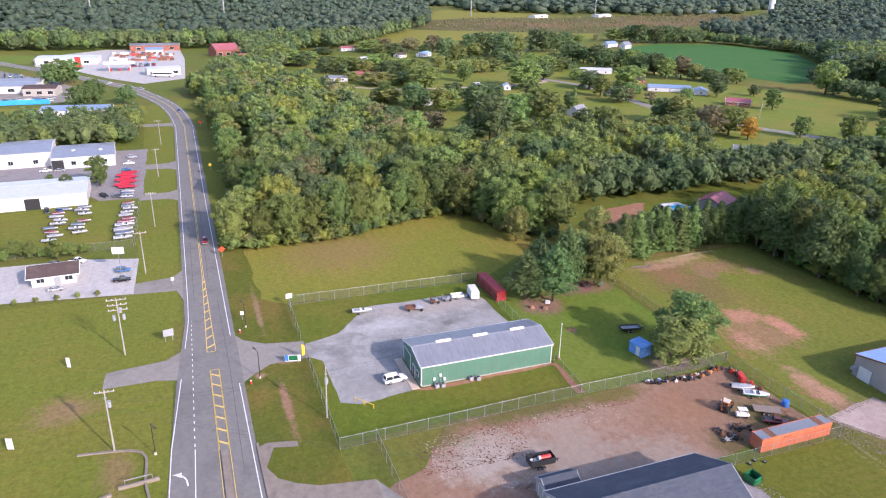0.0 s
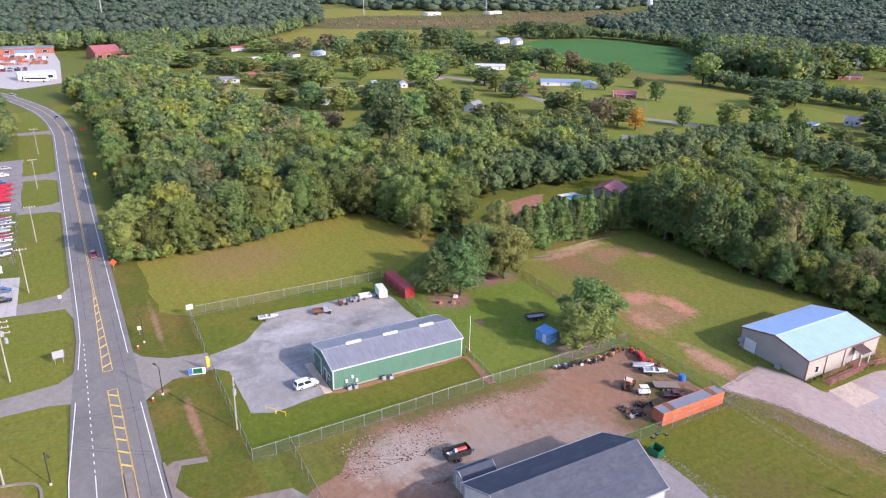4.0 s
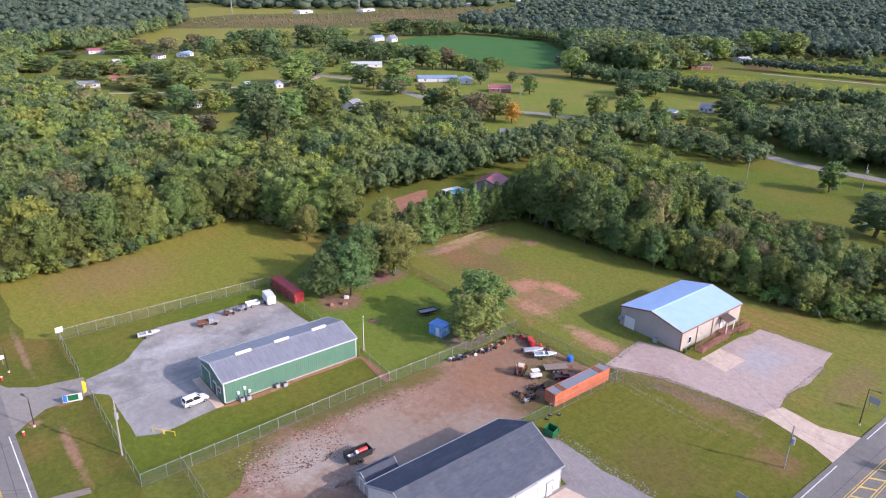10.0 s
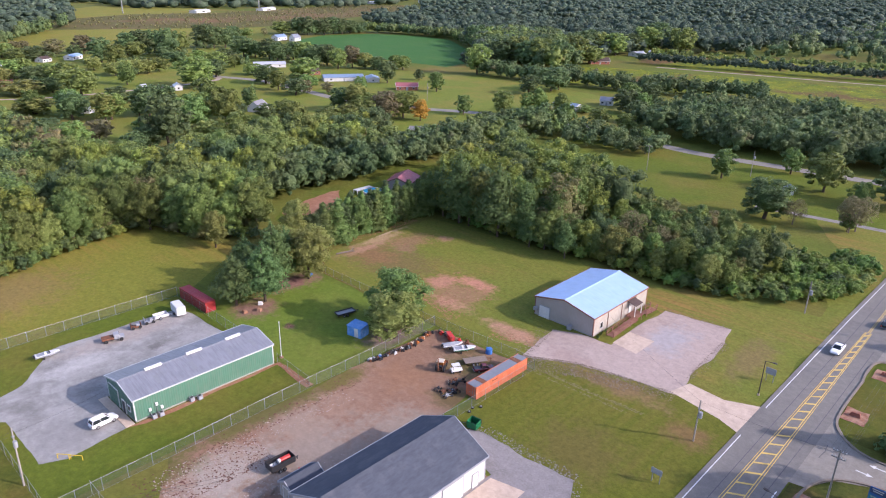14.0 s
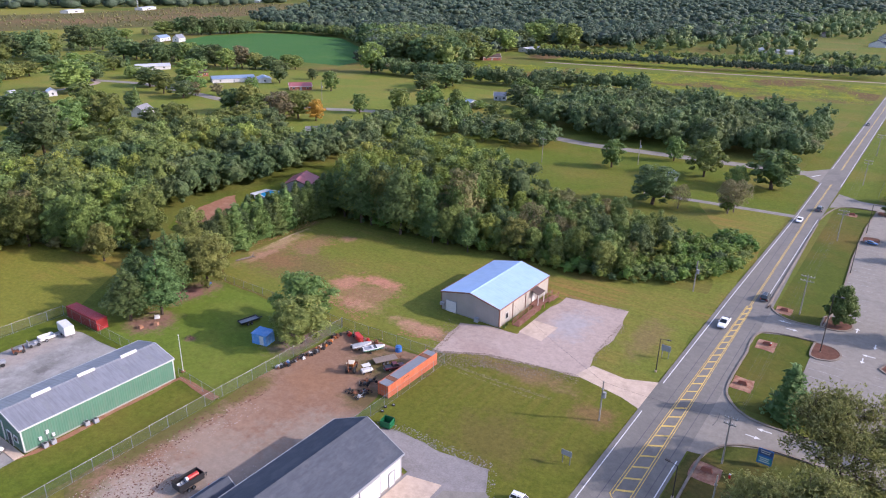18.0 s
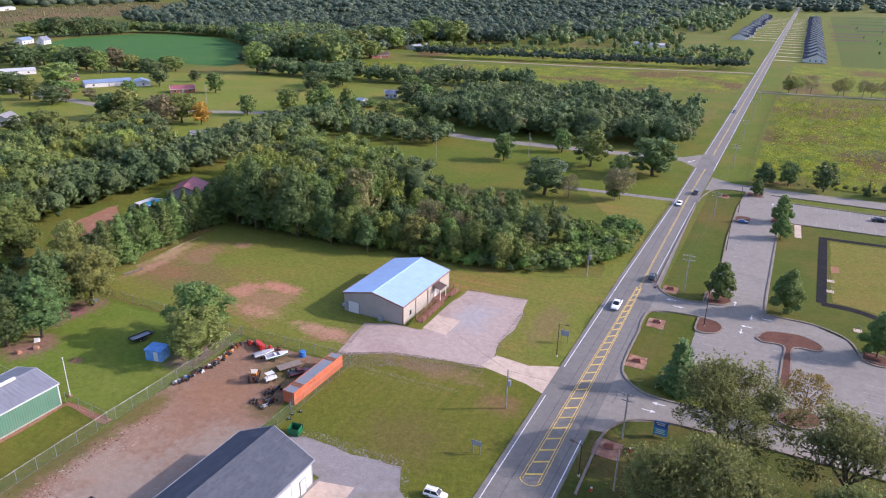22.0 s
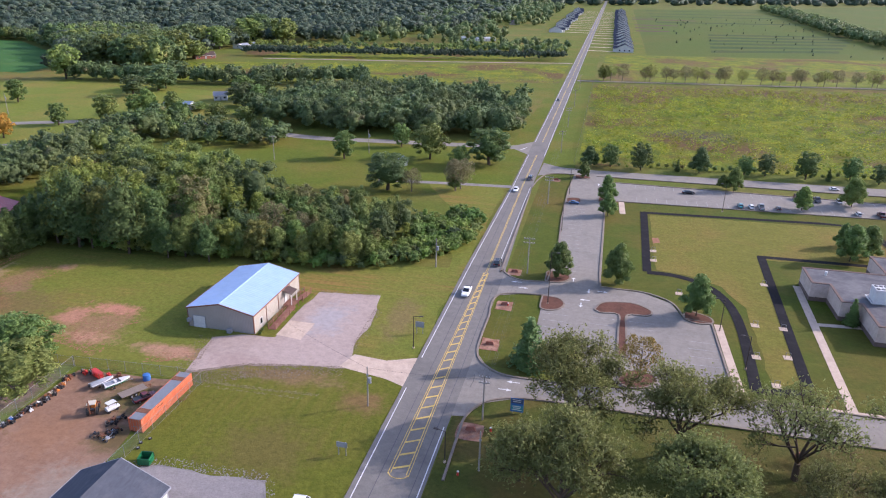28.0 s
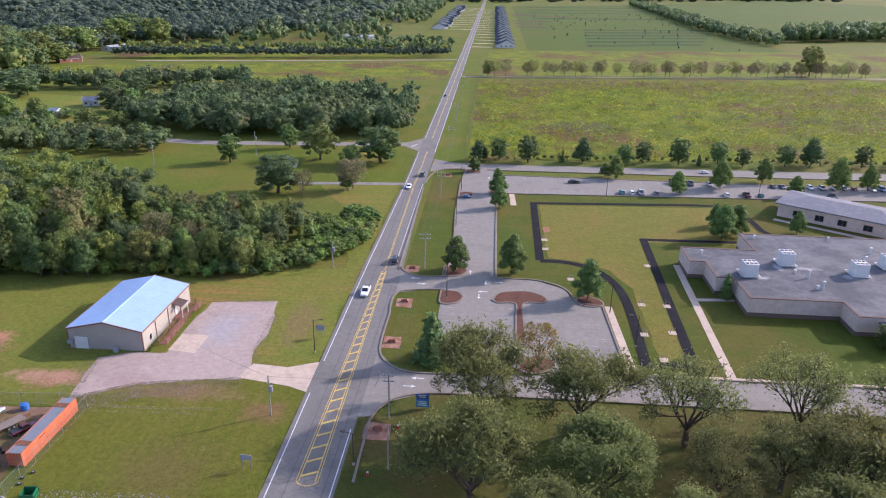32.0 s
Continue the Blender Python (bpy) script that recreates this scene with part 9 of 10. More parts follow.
for k in range(11):
    part("post", Geo().tube((0, -11 + 2.1 * k, 0), (0, -11 + 2.1 * k, 2.4), 0.06), "steel", tp)


# ---- containers, trailers and yard clutter ----
M["cont_orange"] = ribbed("container_orange", (0.52, 0.125, 0.055), 0.28, 0, 0.5, 0.1, (0.55, 0.26, 0.16), 0.5, 0.9)
M["crimson"] = plain("crimson_paint", (0.36, 0.012, 0.035), 0.5)
M["cont_red"] = ribbed("container_red", (0.34, 0.028, 0.03), 0.28, 0, 0.5, 0.1, (0.30, 0.08, 0.06), 0.4, 0.9)
for k in range(7):
    rk = thing("implement", "red farm implement in a dealer row", "farm implement", pose(-215 - 2.7 * k, -17.5 - 1.4 * (k % 2), 0.06, 0, 0, 90 + 4 * (k % 3)), "red implements")
    part("deck", Geo().box(-2.2, 2.2, -0.9, 0.9, 0.55, 0.75), "crimson", rk)
    part("side", Geo().box(-2.2, 2.2, -0.95, -0.88, 0.5, 1.15), "crimson", rk)
    part("drawbar", Geo().tube((2.1, 0, 0.55), (3.3, 0, 0.5), 0.08), "crimson", rk)
    for s in (-0.8, 0.8):
        part("wheel", Geo().tube((-0.8, s - 0.1, 0.32), (-0.8, s + 0.1, 0.32), 0.32, n=10), "rubber", rk)



def container(x, y, turn, length, mat, top, label):
    ob = thing("shipping_container", label, "container", pose(x, y, 0, 0, 0, turn) @ Matrix.Diagonal((1, 0.84, 0.84, 1)))
    hl = length / 2
    for s in (-1, 1):
        y0, y1 = sorted((s * 1.17, s * 1.20))
        part("side_wall", Geo().box(-hl + 0.1, hl - 0.1, y0, y1, 0.2, 2.45), mat, ob)
        for z in (0.06, 2.42):
            y0, y1 = sorted((s * 1.22, s * 1.08))
            part("rail", Geo().box(-hl, hl, y0, y1, z, z + 0.16), mat, ob)
        for e in (-1, 1):
            x0, x1 = sorted((e * hl, e * (hl - 0.15)))
            y0, y1 = sorted((s * 1.22, s * 1.07))
            part("corner_post", Geo().box(x0, x1, y0, y1, 0.04, 2.58), mat, ob)
            part("corner_casting", Geo().box(x0 - 0.01, x1 + 0.01, y0 - 0.01, y1 + 0.01, 2.46, 2.61), mat, ob)
    part("roof", Geo().box(-hl + 0.05, hl - 0.05, -1.15, 1.15, 2.5, 2.56), top, ob)
    part("floor", Geo().box(-hl, hl, -1.15, 1.15, 0.05, 0.2), "rust", ob)
    part("end_wall", Geo().box(hl - 0.14, hl - 0.05, -1.07, 1.07, 0.2, 2.45), mat, ob)
    for s in (-1, 1):
        y0, y1 = sorted((s * 0.02, s * 1.06))
        d = part("door", Geo().box(-hl + 0.03, -hl + 0.1, y0, y1, 0.22, 2.44), mat, ob)
        for q in (0.3, 0.78):
            part("lock_rod", Geo().tube((-hl + 0.0, s * q, 0.22), (-hl + 0.0, s * q, 2.44), 0.025, n=5), "steel", d)
        part("handle", Geo().box(-hl - 0.04, -hl, s * 0.3 - 0.2, s * 0.3 + 0.2, 1.1, 1.16), "steel", d)
    return ob


oc = container(-58.9, 75.4, 90, 12.6, "cont_orange", "steel", "long orange shipping container with a grey roof")
for q in (-4.2, 4.4):
    part("roof_patch", Geo().box(q - 0.5, q + 0.5, -1.1, 1.1, 2.57, 2.6), "rust", oc)
bars_at = part("marking", Geo().box(-2.6, -1.2, -1.235, -1.215, 1.95, 2.15), "rust", oc)
container(-117.2, 55.2, 1, 9.8, "cont_red", "cont_red", "dark red shipping container beside the fence")

dm = thing("dumpster", "green steel dumpster with an open top", "dumpster", pose(-53.6, 63.7, 0.05, 0, 0, 8) @ Matrix.Diagonal((0.88, 0.88, 0.88, 1)))
for s in (-1, 1):
    part("side", Geo().loft([[(s * 0.9, -0.75, 0.15), (s * 0.9, 0.75, 0.15), (s * 0.9, 0.75, 1.45), (s * 0.9, -0.75, 1.25)], [(s * 0.84, -0.75, 0.15), (s * 0.84, 0.75, 0.15), (s * 0.84, 0.75, 1.45), (s * 0.84, -0.75, 1.25)]]), "green", dm)
    part("fork_pocket", Geo().box(min(s * 0.9, s * 1.05), max(s * 0.9, s * 1.05), -0.6, 0.6, 0.7, 0.88), "green", dm)
part("front", Geo().box(-0.86, 0.86, -0.76, -0.70, 0.15, 1.25), "green", dm)
part("back", Geo().box(-0.86, 0.86, 0.70, 0.76, 0.15, 1.45), "green", dm)
part("floor", Geo().box(-0.86, 0.86, -0.7, 0.7, 0.15, 0.22), "black", dm)
part("lid", Geo().loft([[(-0.9, 0.8, 1.46), (0.9, 0.8, 1.46), (0.9, 0.84, 1.46), (-0.9, 0.84, 1.46)], [(-0.9, 1.0, 0.5), (0.9, 1.0, 0.5), (0.9, 1.04, 0.5), (-0.9, 1.04, 0.5)]]), "black", dm, "black lid hanging open")
for x in (-0.7, 0.7):
    part("skid", Geo().box(x - 0.06, x + 0.06, -0.7, 0.7, 0, 0.15), "green", dm)

bs = thing("storage_shed", "small blue tarpaulin-covered shed", "shed", pose(-86.3, 69.5, 0, 0, 0, 12))
part("wall", Geo().box(-1.5, 1.5, -1.15, 1.15, 0, 1.9), surface("blue_tarp", (0.06, 0.20, 0.46), (0.10, 0.28, 0.58), (0.30, 0.42, 0.60), 0.5, 0, 0.4, 1.2, 3.0, 0.5, "object"), bs)
part("roof", Geo().loft([[(-1.6, -1.25, 1.9), (1.6, -1.25, 1.9), (1.6, 1.25, 2.05), (-1.6, 1.25, 2.05)], [(-1.6, -1.25, 2.0), (1.6, -1.25, 2.0), (1.6, 1.25, 2.15), (-1.6, 1.25, 2.15)]]), bpy.data.materials["blue_tarp"], bs)
part("door", Geo().box(0.1, 0.9, -1.19, -1.14, 0.1, 1.75), "white", bs)


def trailer(name, x, y, turn, l, w, deck, side, label, load=None, wheels=2, deck_mat="pole_wood", mat="black"):
    ob = thing(name, label, "trailer", pose(x, y, 0.05, 0, 0, turn))
    part("deck", Geo().box(-l / 2, l / 2, -w / 2, w / 2, deck - 0.1, deck), deck_mat, ob)
    if side:
        for s in (-1, 1):
            y0, y1 = sorted((s * w / 2, s * (w / 2 + 0.06)))
            part("side", Geo().box(-l / 2, l / 2, y0, y1, deck - 0.12, deck + side), mat, ob)
            x0, x1 = sorted((s * l / 2, s * (l / 2 + 0.06)))
            part("end_board", Geo().box(x0, x1, -w / 2, w / 2, deck - 0.12, deck + side), mat, ob)
    part("frame", Geo().box(-l / 2, l / 2, -w * 0.32, -w * 0.26, deck - 0.25, deck - 0.1).box(-l / 2, l / 2, w * 0.26, w * 0.32, deck - 0.25, deck - 0.1), mat, ob)
    part("tongue", Geo().tube((l / 2, -0.4, deck - 0.2), (l / 2 + 1.2, 0, deck - 0.25), 0.06).tube((l / 2, 0.4, deck - 0.2), (l / 2 + 1.2, 0, deck - 0.25), 0.06).tube((l / 2 + 1.0, 0, 0), (l / 2 + 1.0, 0, deck), 0.05), mat, ob)
    for k in range(wheels):
        for s in (-1, 1):
            q = -0.4 + 0.85 * k - 0.4 * (wheels - 1)
            t = part("wheel", Geo().tube((q, s * (w / 2 + 0.08), 0.34), (q, s * (w / 2 + 0.3), 0.34), 0.34, n=12), "rubber", ob)
            part("rim", Geo().tube((q, s * (w / 2 + 0.3), 0.34), (q, s * (w / 2 + 0.33), 0.34), 0.2, n=8), "steel", t)
    return ob


trailer("dump_trailer", -65.5, 39.3, 88, 4.4, 2.0, 0.8, 1.0, "black dump trailer loaded with scrap", deck_mat="black")
ld = thing("scrap_tank", "red and white tank lying on a trailer load", "tank", pose(-65.5, 40.0, 0.75, 0, 0, 88))
part("tank", Geo().tube((-0.9, 0.1, 0.45), (0.9, 0.1, 0.45), 0.42, n=12), "red", ld)
part("band", Geo().tube((-1.3, 0.1, 0.45), (-0.9, 0.1, 0.45), 0.40, n=12), "white", ld)
for k, (dx, dy, mat) in enumerate(((-0.3, -1.6, "white"), (0.3, -1.9, "rust"), (0.0, -1.1, "grey"), (-0.5, -1.0, "steel"))):
    b = thing("scrap_piece", "scrap metal piece in a trailer", "scrap", pose(-65.5 + 0.75 * dx, 39.3 + 0.75 * dy, 0.69, 10 * k, 15, 40 * k), "trailer scrap")
    part("piece", Geo().box(-0.35, 0.35, -0.25, 0.25, 0.0, 0.35).tube((-0.4, 0, 0.2), (0.5, 0.1, 0.4), 0.08), mat, b)
cone = thing("traffic_cone", "small red cone on the gravel", "cone", pose(-63.3, 40.6, 0.05))
part("cone", Geo().tube((0, 0, 0), (0, 0, 0.7), 0.2, 0.05, 10), "red", cone)
part("foot", Geo().box(-0.24, 0.24, -0.24, 0.24, 0, 0.05), "red", cone)
trailer("flatbed_trailer", -65.2, 77.2, 60, 5.0, 2.2, 0.75, 0.0, "flat weathered trailer between boats and truck", deck_mat="pole_wood", mat="rust")
trailer("flatbed_trailer", -93.8, 72.6, 78, 4.6, 2.0, 0.75, 0.25, "small flatbed trailer on the lawn", deck_mat="steel", mat="black")
car("pickup", "maroon", -62.6, 76.4, 60, "old maroon pickup loaded with scrap", "", 0.05)
boat(-115.8, 27.8, 84, "grey", "white open boat on a trailer at the lot edge", 0.8, "")
trailer("utility_trailer", -116.4, 47.4, 85, 3.0, 1.8, 0.55, 0.5, "small white trailer in the yard", deck_mat="white", mat="white", wheels=1)
ct = thing("cargo_trailer", "white enclosed cargo trailer", "trailer", pose(-115.8, 50.6, 0.05, 0, 0, -8))
part("body", Geo().loft([section(-2.2, 1.05, 0.45, 2.5, 0.1), section(2.2, 1.05, 0.45, 2.5, 0.1)]), "white", ct)
part("door", Geo().box(-2.24, -2.2, -0.9, 0.9, 0.55, 2.35), "white", ct)
for s in (-1, 1):
    part("fender", Geo().box(-0.5, 0.5, min(s * 1.05, s * 1.25), max(s * 1.05, s * 1.25), 0.68, 0.75), "grey", ct)
    part("wheel", Geo().tube((0, s * 1.06, 0.34), (0, s * 1.24, 0.34), 0.34, n=12), "rubber", ct)
part("tongue", Geo().tube((2.2, 0, 0.5), (3.3, 0, 0.45), 0.07).tube((3.1, 0, 0), (3.1, 0, 0.6), 0.05), "steel", ct)
jeep = thing("old_truck", "old olive truck with an open back", "truck", pose(-113.9, 37.6, 0.05, 0, 0, 75))
part("cab", Geo().loft([section(0.3, 0.85, 0.55, 1.75, 0.12), section(1.4, 0.85, 0.55, 1.7, 0.12), section(1.5, 0.8, 0.55, 1.1, 0.1), section(2.4, 0.75, 0.55, 1.05, 0.1)]), "grey", jeep)
part("bed", Geo().box(-2.2, 0.25, -0.9, 0.9, 0.7, 1.1), "rust", jeep)
part("windshield", Geo().box(1.38, 1.47, -0.7, 0.7, 1.2, 1.62), "glass", jeep)
for q in (-1.4, 1.7):
    for s in (-0.85, 0.85):
        part("wheel", Geo().tube((q, s - 0.12, 0.4), (q, s + 0.12, 0.4), 0.4, n=12), "rubber", jeep)
for x, y, mat, lab in ((-115.6, 42.4, "rust", "rusty steel rack beside the yard edge"), (-115.9, 45.0, "grey", "small tractor and mower at the yard edge")):
    r = thing("machine", lab, "machine", pose(x, y, 0.05, 0, 0, 80))
    part("frame", Geo().box(-1.1, 1.1, -0.6, 0.6, 0.35, 0.6).box(-1.1, -1.0, -0.6, 0.6, 0.6, 1.6).box(1.0, 1.1, -0.6, 0.6, 0.6, 1.3), mat, r)
    part("engine", Geo().box(0.1, 0.9, -0.35, 0.35, 0.6, 1.1), "grey", r)
    for q in (-0.7, 0.8):
        for s in (-0.65, 0.65):
            part("wheel", Geo().tube((q, s - 0.1, 0.35), (q, s + 0.1, 0.35), 0.35, n=10), "rubber", r)

tr = thing("tractor", "old orange and rust-coloured tractor loader", "tractor", pose(-67.7, 71.6, 0.05, 0, 0, 120))
part("hood", Geo().box(0.3, 1.9, -0.4, 0.4, 0.7, 1.35), "orange", tr)
part("chassis", Geo().box(-1.2, 1.9, -0.3, 0.3, 0.5, 0.75), "rust", tr)
part("seat", Geo().box(-0.9, -0.4, -0.3, 0.3, 0.9, 1.2), "black", tr)
cn = part("canopy", Geo().box(-1.1, 0.4, -0.75, 0.75, 2.25, 2.35), "cream", tr, "cream canopy")
for q in (-1.0, 0.3):
    for s in (-0.65, 0.65):
        part("post", Geo().tube((q, s, 0.8), (q, s, 2.26), 0.05), "rust", cn)
part("mast", Geo().tube((-1.4, 0.3, 0.5), (-1.5, 0.3, 3.4), 0.12), "rust", tr)
part("bucket", Geo().loft([[(2.3, -0.9, 0.1), (2.9, -0.9, 0.15), (2.5, -0.9, 0.8)], [(2.3, 0.9, 0.1), (2.9, 0.9, 0.15), (2.5, 0.9, 0.8)]]), "rust", tr)
for s in (-0.8, 0.8):
    part("rear_wheel", Geo().tube((-0.7, s - 0.18, 0.72), (-0.7, s + 0.18, 0.72), 0.72, n=14), "rubber", tr)
    part("front_wheel", Geo().tube((1.5, s - 0.12, 0.42), (1.5, s + 0.12, 0.42), 0.42, n=12), "rubber", tr)
    part("loader_arm", Geo().tube((0.2, s * 0.75, 1.2), (2.4, s * 0.75, 0.5), 0.07), "rust", tr)
cr = thing("utility_cart", "white golf cart body beside a tractor", "cart", pose(-65.4, 72.8, 0.05, 0, 0, 65))
part("body", Geo().loft([section(-1.2, 0.6, 0.35, 0.95, 0.15), section(0.2, 0.62, 0.35, 0.9, 0.15), section(1.2, 0.5, 0.4, 0.8, 0.15)]), "white", cr)
part("canopy", Geo().box(-1.0, 0.7, -0.62, 0.62, 1.75, 1.82), "white", cr)
for q in (-0.9, 0.6):
    for s in (-0.55, 0.55):
        part("post", Geo().tube((q, s, 0.8), (q, s, 1.76), 0.03, n=5), "black", cr)
        part("wheel", Geo().tube((q, s * 1.05 - 0.08, 0.25), (q, s * 1.05 + 0.08, 0.25), 0.25, n=10), "rubber", cr)
bl = thing("water_tank", "blue plastic tank at the fence", "tank", pose(-65.6, 81.2, 0.05))
part("tank", Geo().tube((0, 0, 0), (0, 0, 1.2), 0.75, 0.7, 14), "blue", bl)
part("lid", Geo().tube((0, 0, 1.2), (0, 0, 1.32), 0.4, 0.35, 12), "blue", bl)
rk = thing("steel_rack", "red steel rack of old parts", "rack", pose(-73.3, 79.8, 0.05, 0, 0, -25))
for k in range(3):
    part("shelf", Geo().box(-1.6, 1.6, -0.5, 0.5, 0.3 + 0.55 * k, 0.36 + 0.55 * k), "red", rk)
for q in (-1.55, 1.55):
    for s in (-0.45, 0.45):
        part("post", Geo().box(q - 0.05, q + 0.05, s - 0.05, s + 0.05, 0, 1.7), "rust", rk)
JR = np.random.default_rng(31)
JM = ["rust", "black", "grey", "rubber", "white", "black", "rust", "rubber", "black"]
shapes = []
for k in range(6):
    g = Geo()
    g.box(-0.4, 0.35, -0.3, 0.25, 0.15, 0.55)
    g.tube((-0.45, 0.1, 0.3), (0.6, -0.1, 0.75), 0.06, n=6).tube((0.2, -0.3, 0.2), (0.3, 0.35, 0.9), 0.07, n=6)
    for q, s in ((-0.3, -0.32), (0.3, 0.3), (0.35, -0.3)):
        g.tube((q, s - 0.08, 0.24), (q, s + 0.08, 0.24), 0.24, n=9)
    g.ball((JR.uniform(-0.2, 0.3), JR.uniform(-0.2, 0.2), 0.6), 0.28, n=8, k=5)
    shapes.append(g)
for k in range(64):
    t = k / 63
    x, y = -77.7 + 1.0 * math.sin(t * 3.1) + JR.uniform(-0.5, 0.5), 65 + 14.2 * t + JR.uniform(-0.3, 0.3)
    mat = "blue" if k == 9 else (JM[(k * 4) % 9] if t < 0.55 else ("rust", "orange", "rust", "black", "cream", "rust", "black")[k % 7])
    j = thing("engine_part", "discarded mower engine in a row of scrap", "scrap", pose(x, y, 0.05, 0, 0, JR.uniform(0, 360)) @ Matrix.Diagonal((JR.uniform(0.55, 0.95),) * 3 + (1,)), "row of scrap engines")
    part("block", shapes[k % 6].mesh("block", mat), None, j)
for k in range(11):
    x, y = -62.8 + JR.uniform(-1.6, 1.4), 69.0 + JR.uniform(-2.4, 2.2)
    j = thing("scrap_machine", "dark scrap machine frame on the dirt", "scrap", pose(x, y, 0.05, 0, 0, JR.uniform(0, 360)) @ Matrix.Diagonal((JR.uniform(0.8, 1.2),) * 3 + (1,)), "pile of scrap machines")
    fr = Geo().box(-0.9, 0.9, -0.35, -0.27, 0.3, 0.4).box(-0.9, 0.9, 0.27, 0.35, 0.3, 0.4).box(-0.1, 0.4, -0.3, 0.3, 0.4, 0.62)
    fr.tube((-0.8, -0.3, 0.4), (-0.9, 0.2, 1.0), 0.04, n=5).tube((0.7, 0.3, 0.4), (0.2, -0.2, 0.95), 0.04, n=5)
    part("frame", fr, ("black", "rust", "rust", "black", "grey")[k % 5], j)
    for q in (-0.7, 0.7):
        for sd in (-0.42, 0.42):
            part("wheel", Geo().tube((q, sd - 0.07, 0.26), (q, sd + 0.07, 0.26), 0.26, n=8), "rubber", j)
for k in range(10):
    j = thing("scrap_part", "scrap part along the fence", "scrap", pose(-73.5 + JR.uniform(-3, 3.4), 80.6 + JR.uniform(-0.5, 0.6), 0.05, 0, 0, JR.uniform(0, 360)), "scrap along the fence")
    part("block", shapes[k % 6].mesh("block", ("rust", "black", "red", "grey")[k % 4]), None, j)
for k in range(3):
    j = thing("wheel_rim", "loose wheel lying by a container", "wheel", pose(-56.3 + JR.uniform(-0.5, 0.6), 66 + 1.1 * k, 0.06), "loose wheels")
    part("tyre", Geo().tube((0, 0, 0), (0, 0, 0.22), 0.32, n=12), "rubber", j)
    part("rim", Geo().tube((0, 0, 0.22), (0, 0, 0.25), 0.18, n=10), "steel", j)
for x, y in ((-88.0, 38.5), (-87.6, 39.6), (-87.7, 32.6), (-87.6, 33.6)):
    a = thing("heat_pump", "grey outdoor unit at the workshop wall", "air conditioner", pose(x + 0.4, y, 0.06))
    part("body", Geo().box(-0.4, 0.4, -0.4, 0.4, 0, 0.8), "grey", a)
    part("fan", Geo().tube((0, 0, 0.8), (0, 0, 0.84), 0.3, n=12), "black", a)
dw = thing("fallen_tree", "bleached fallen trunk with roots on bare clay", "log", pose(-118, 91.8, 0.1, 0, 0, 70))
lg = Geo().tube((-2.0, 0, 0.2), (1.6, 0, 0.35), 0.16, 0.2, 7)
for a in range(7):
    lg.tube((1.6, 0, 0.4), (2.3, 0.9 * math.cos(a), 0.45 + 0.85 * math.sin(a) if math.sin(a) > -0.4 else 0.1), 0.1, 0.03, 5)
part("log", lg, "bark_pale", dw)
tg = thing("brush_heap", "small heap of dry branches on the lawn", "brush", pose(-97.5, 62.5, 0.05))
tw = Geo()
for k in range(14):
    a = k * 0.9
    tw.tube((0.8 * math.cos(a), 0.8 * math.sin(a), 0.05), (-0.5 * math.cos(a + 0.7), -0.5 * math.sin(a + 0.7), 0.5), 0.04, 0.02, 4)
part("branches", tw, "bark", tg)
for x, y, mat in ((-107.5, 59.6, "clay"), (-108.6, 63.6, "white"), (-106.4, 62.0, "clay"), (-113.2, 78.6, "blue")):
    rkk = thing("stone", "loose block under the pines", "stone", pose(x, y, 0.05, 0, 0, x * 31), "blocks under the pines")
    part("block", Geo().loft([[(-0.5, -0.4, 0), (0.5, -0.35, 0), (0.45, 0.4, 0), (-0.45, 0.35, 0)], [(-0.35, -0.3, 0.5), (0.4, -0.25, 0.6), (0.3, 0.3, 0.55), (-0.3, 0.3, 0.45)]]), mat, rkk)
for x, y in ((31.7, 126.4), (36.6, 126.2), (29.8, 113.9), (35.1, 115.1), (31.4, 105.1), (14.8, 160.6), (14.6, 154.5), (18.9, 137.3), (36.9, 146.8)):
    e = thing("exercise_station", "small exercise station on a concrete pad", "exercise equipment", pose(x, y, 0.05), "exercise stations")
    part("pad", Geo().box(-0.9, 0.9, -0.9, 0.9, 0, 0.06), "concrete", e)
    part("bar", Geo().tube((-0.5, 0, 0), (-0.5, 0, 1.3), 0.05).tube((0.5, 0, 0), (0.5, 0, 1.3), 0.05).tube((-0.5, 0, 1.25), (0.5, 0, 1.25), 0.05), "steel", e)
patch("clay_spot", [(14.8, 166), (16.6, 167), (16.4, 170.4), (14.9, 170)], "clay", 0.06, "bare clay spot in the grass", 0.5, 0.6)
for x, y in ((-15.3, 139.3), (-15.0, 122.6), (-15.3, 106.4), (-13.8, 81.4), (31, 93.5 - 6.5), (-12.4, 215.5)):
    r = thing("entrance_stone", "low stone marker in a mulch bed", "stone", pose(x, y, 0.05), "mulch bed stones")
    part("stone", Geo().loft([[(-0.8, -0.3, 0), (0.8, -0.3, 0), (0.7, 0.35, 0), (-0.7, 0.3, 0)], [(-0.6, -0.2, 0.6), (0.5, -0.2, 0.7), (0.5, 0.25, 0.65), (-0.5, 0.2, 0.55)]]), "brick", r)
wt = thing("water_tower", "tall pale water tower on the horizon", "water tower", pose(-1112, 1091, 0))
part("shaft", Geo().tube((0, 0, 0), (0, 0, 62), 6, 4.5, 14), "white", wt)
part("bowl", Geo().ball((0, 0, 70), 14, (1, 1, 0.7), 16, 8), "white", wt)
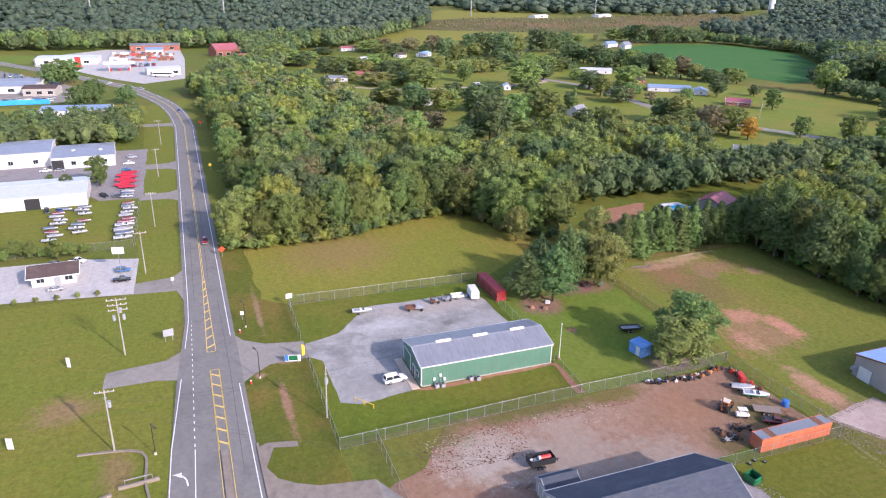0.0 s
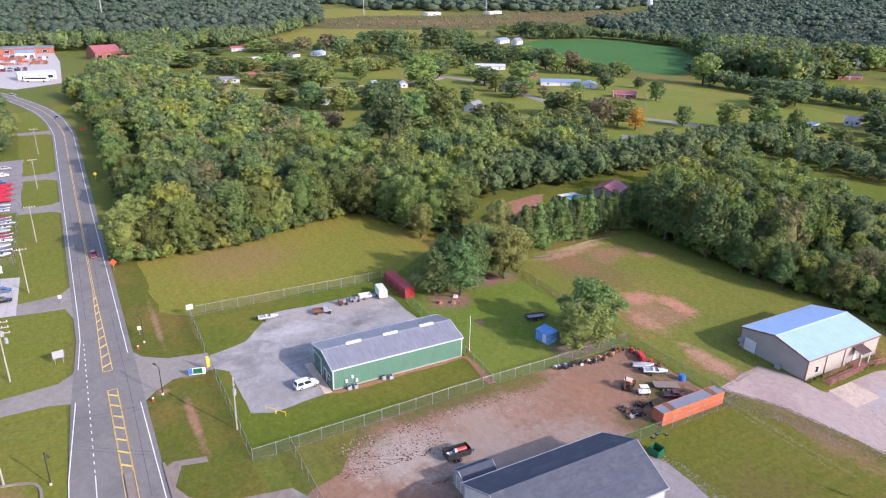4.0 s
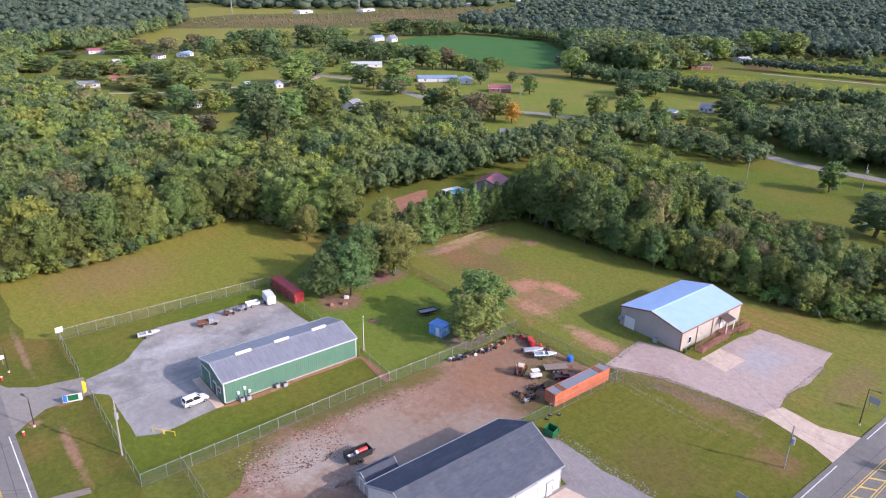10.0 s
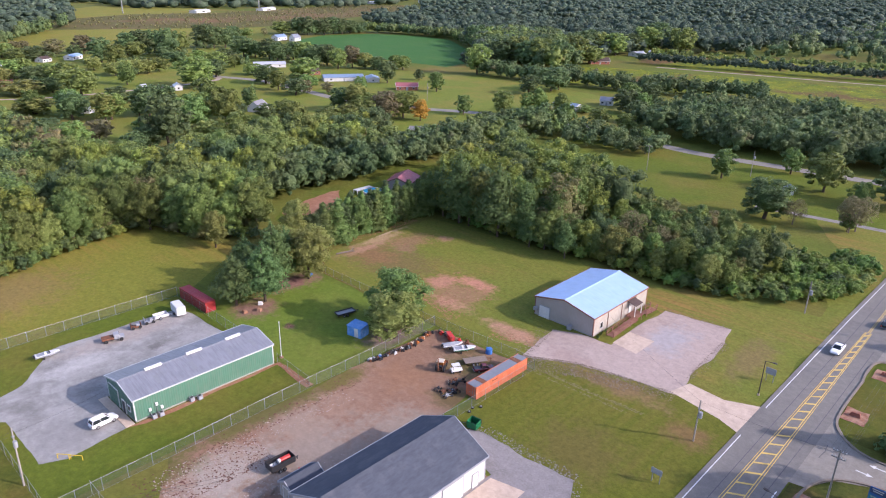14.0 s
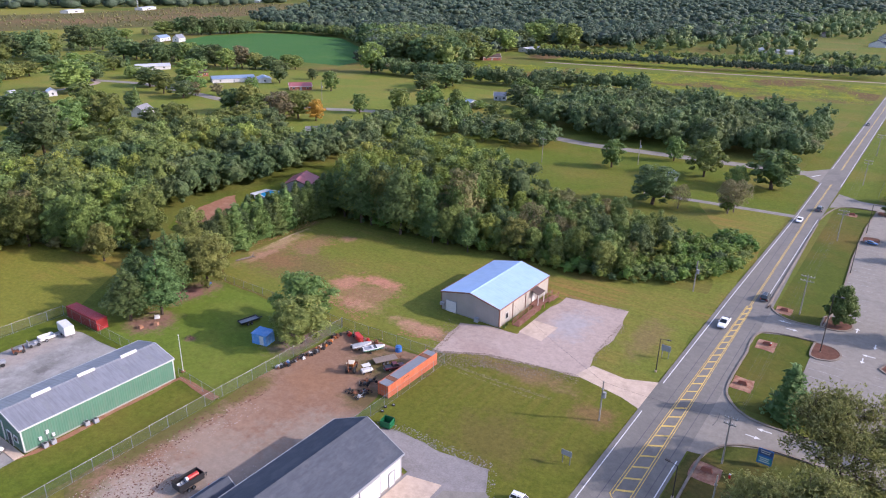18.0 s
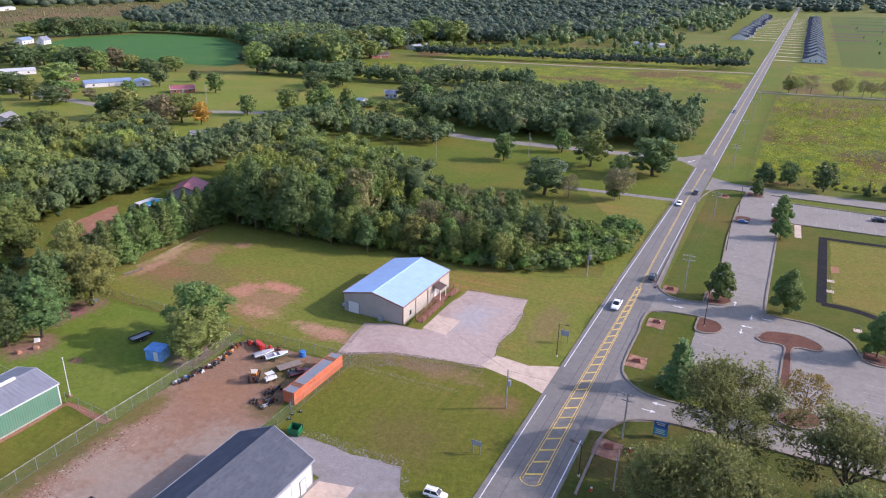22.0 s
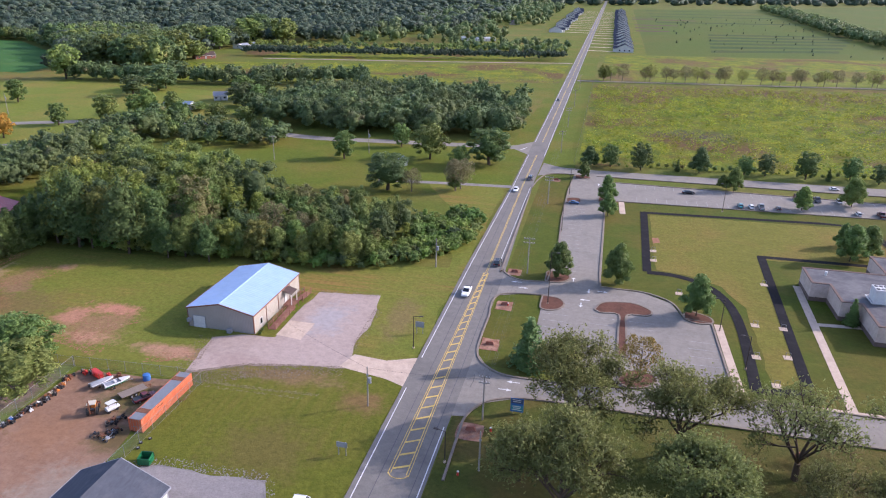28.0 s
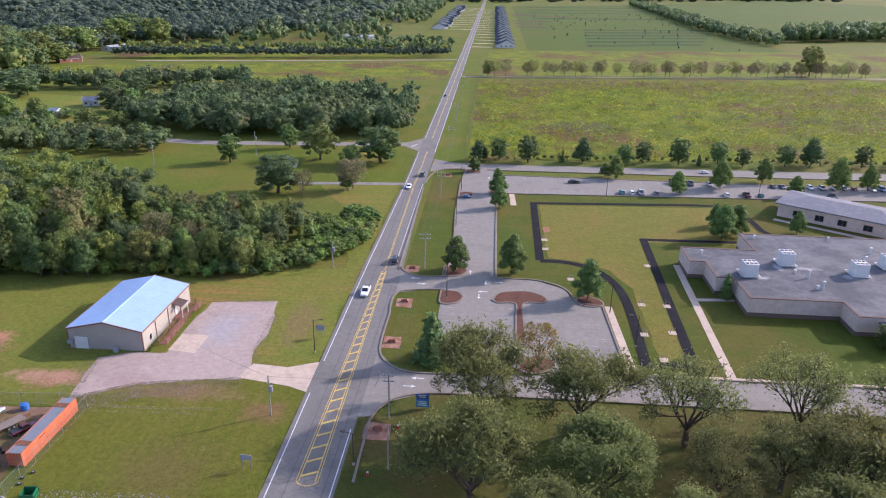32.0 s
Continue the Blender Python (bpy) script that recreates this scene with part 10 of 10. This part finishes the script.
for x, y, h in ((-925, -85, 70), (-910, 60, 62), (-1010, 420, 60), (-1020, 640, 60)):
    mt = thing("radio_mast", "thin radio mast over the forest", "mast", pose(x, y, 0), "masts")
    part("mast", Geo().tube((0, 0, 0), (0, 0, h), 0.9, 0.5, 6), "steel", mt)
    part("head", Geo().tube((0, 0, h - 4), (0, 0, h + 1), 1.8, n=8), "white", mt)
for x, y, l in ((-985, 520, 60), (-1000, 640, 70), (-880, 770, 30), (-1120, 960, 50)):
    h = gable_house("far_building", "long low white building at the forest edge", "building", pose(x, y, 0, 0, 0, 30), 12, l * 0.6, 3.2, 4.4, "siding_white", "siding_white", "roof_white", 0.3, "white", None, cap="roof_white")
    window(h, 6.03, 0, 1.6, 6, 1.4, "+x")


# ---- pecan trees before the school ----
def limb(g, tips, rng, p, d, length, r, depth):
    q = p + d * length
    g.tube(p, q, r, r * 0.68, 5 if depth > 1 else 4)
    if depth == 0:
        tips.append(q)
        return
    for k in range(3 if depth > 1 else 2):
        nd = (d + Vector(rng.normal(scale=0.42, size=3)) + Vector((0, 0, 0.10))).normalized()
        limb(g, tips, rng, q, nd, length * rng.uniform(0.62, 0.85), r * 0.62, depth - 1)
    if depth <= 2:
        tips.append(q)


PECANS = {}


def pecan(x, y, h, turn, seed, leaf="leaf_olive", thin=1.0, label="large pecan tree with thin open foliage"):
    key = (seed, leaf, thin)
    if key not in PECANS:
        rng = np.random.default_rng(70 + seed)
        g, tips = Geo(), []
        g.tube((0, 0, -0.2), (0.1, 0, 2.0), 0.38, 0.30, 9)
        for k in range(6):
            a = k * 1.047 + rng.uniform(-0.3, 0.3)
            up = rng.uniform(1.0, 2.1)
            limb(g, tips, rng, Vector((0.1, 0, 1.9 + 0.15 * k)), Vector((math.cos(a), math.sin(a), up)).normalized(), 2.6, 0.17, 4)
        t = np.array([p[:] for p in tips])
        t = t[rng.permutation(len(t))[:int(len(t) * 0.8)]]
        n = max(4, int(30 * thin))
        c = np.repeat(t, n, 0) + rng.normal(scale=0.42, size=(len(t) * n, 3)) * np.repeat(rng.uniform(0.7, 1.5, (len(t), 1)), n, 0)
        m = len(c)
        u = rng.normal(size=(m, 3))
        u /= np.linalg.norm(u, axis=1)[:, None]
        w = np.cross(u, rng.normal(size=(m, 3)))
        w /= np.linalg.norm(w, axis=1)[:, None]
        s = rng.uniform(0.10, 0.21, (m, 1))
        v = np.stack([c + u * s * 1.5, c - 0.6 * u * s + 0.6 * w * s, c - 0.6 * u * s - 0.6 * w * s], 1).reshape(-1, 3)
        top = v[:, 2].max()
        PECANS[key] = g.mesh("trunk", "bark"), tri_mesh("crown", v, np.arange(3 * m).reshape(-1, 3), leaf), top
    tm, cm, top = PECANS[key]
    s = h / top
    ob = thing("pecan_tree", label, "tree", pose(x, y, 0, 0, 0, turn) @ Matrix.Diagonal((s, s, s, 1)), "pecan trees by the school")
    part("trunk", tm, None, ob)
    part("crown", cm, None, ob)
    return ob


for k, (x, y, h, leaf, thin) in enumerate(((-0.3, 86.2, 15.0, "leaf_pecan", 1.0), (14.5, 83.3, 15.0, "leaf_pecan", 0.72), (29.0, 81.7, 13.6, "leaf_pecan", 0.34), (45.3, 84.9, 14.0, "leaf_pecan", 0.34), (-0.3, 66.8, 15.2, "leaf_pecan", 1.0), (15.1, 69.3, 12.8, "leaf_pecan", 1.15), (29.9, 70.8, 11.0, "leaf_pecan", 0.55), (38.8, 73.5, 11.5, "leaf_pecan", 0.5), (46.1, 71.4, 13.4, "leaf_pecan", 0.75), (-5.8, 72.6, 8.6, "leaf_pecan", 0.6), (61, 84, 14, "leaf_pecan", 0.3), (62, 71, 13, "leaf_pecan", 0.5), (8, 58, 12, "leaf_pecan", 1.15), (24, 58, 12, "leaf_pecan", 1.15), (77, 83, 14, "leaf_pecan", 0.5), (54, 73, 12.5, "leaf_pecan", 0.6), (70, 75, 13, "leaf_pecan", 0.6), (40, 61, 12, "leaf_pecan", 1.15), (56, 60, 12, "leaf_pecan", 1.15))):
    pecan(x, y, h, 57 * k, k % 3, leaf, thin)
tree("bush", 14.5, 78.0, 4.0, "leaf_pine", label="dark green bush under pecan trees")
for x, y, h in ((71, 113, 5.0), (73.5, 112, 4.2)):
    tree("round", x, y, h, "leaf", label="rounded evergreen by the school wall")

# ---- the plan laid out in metres ----
FULL = Matrix.Diagonal((UNIT, UNIT, UNIT, 1))
for ob in list(scene.objects):
    if ob.parent is None and ob.type in ("MESH", "EMPTY"):
        ob.matrix_basis = FULL @ ob.matrix_basis
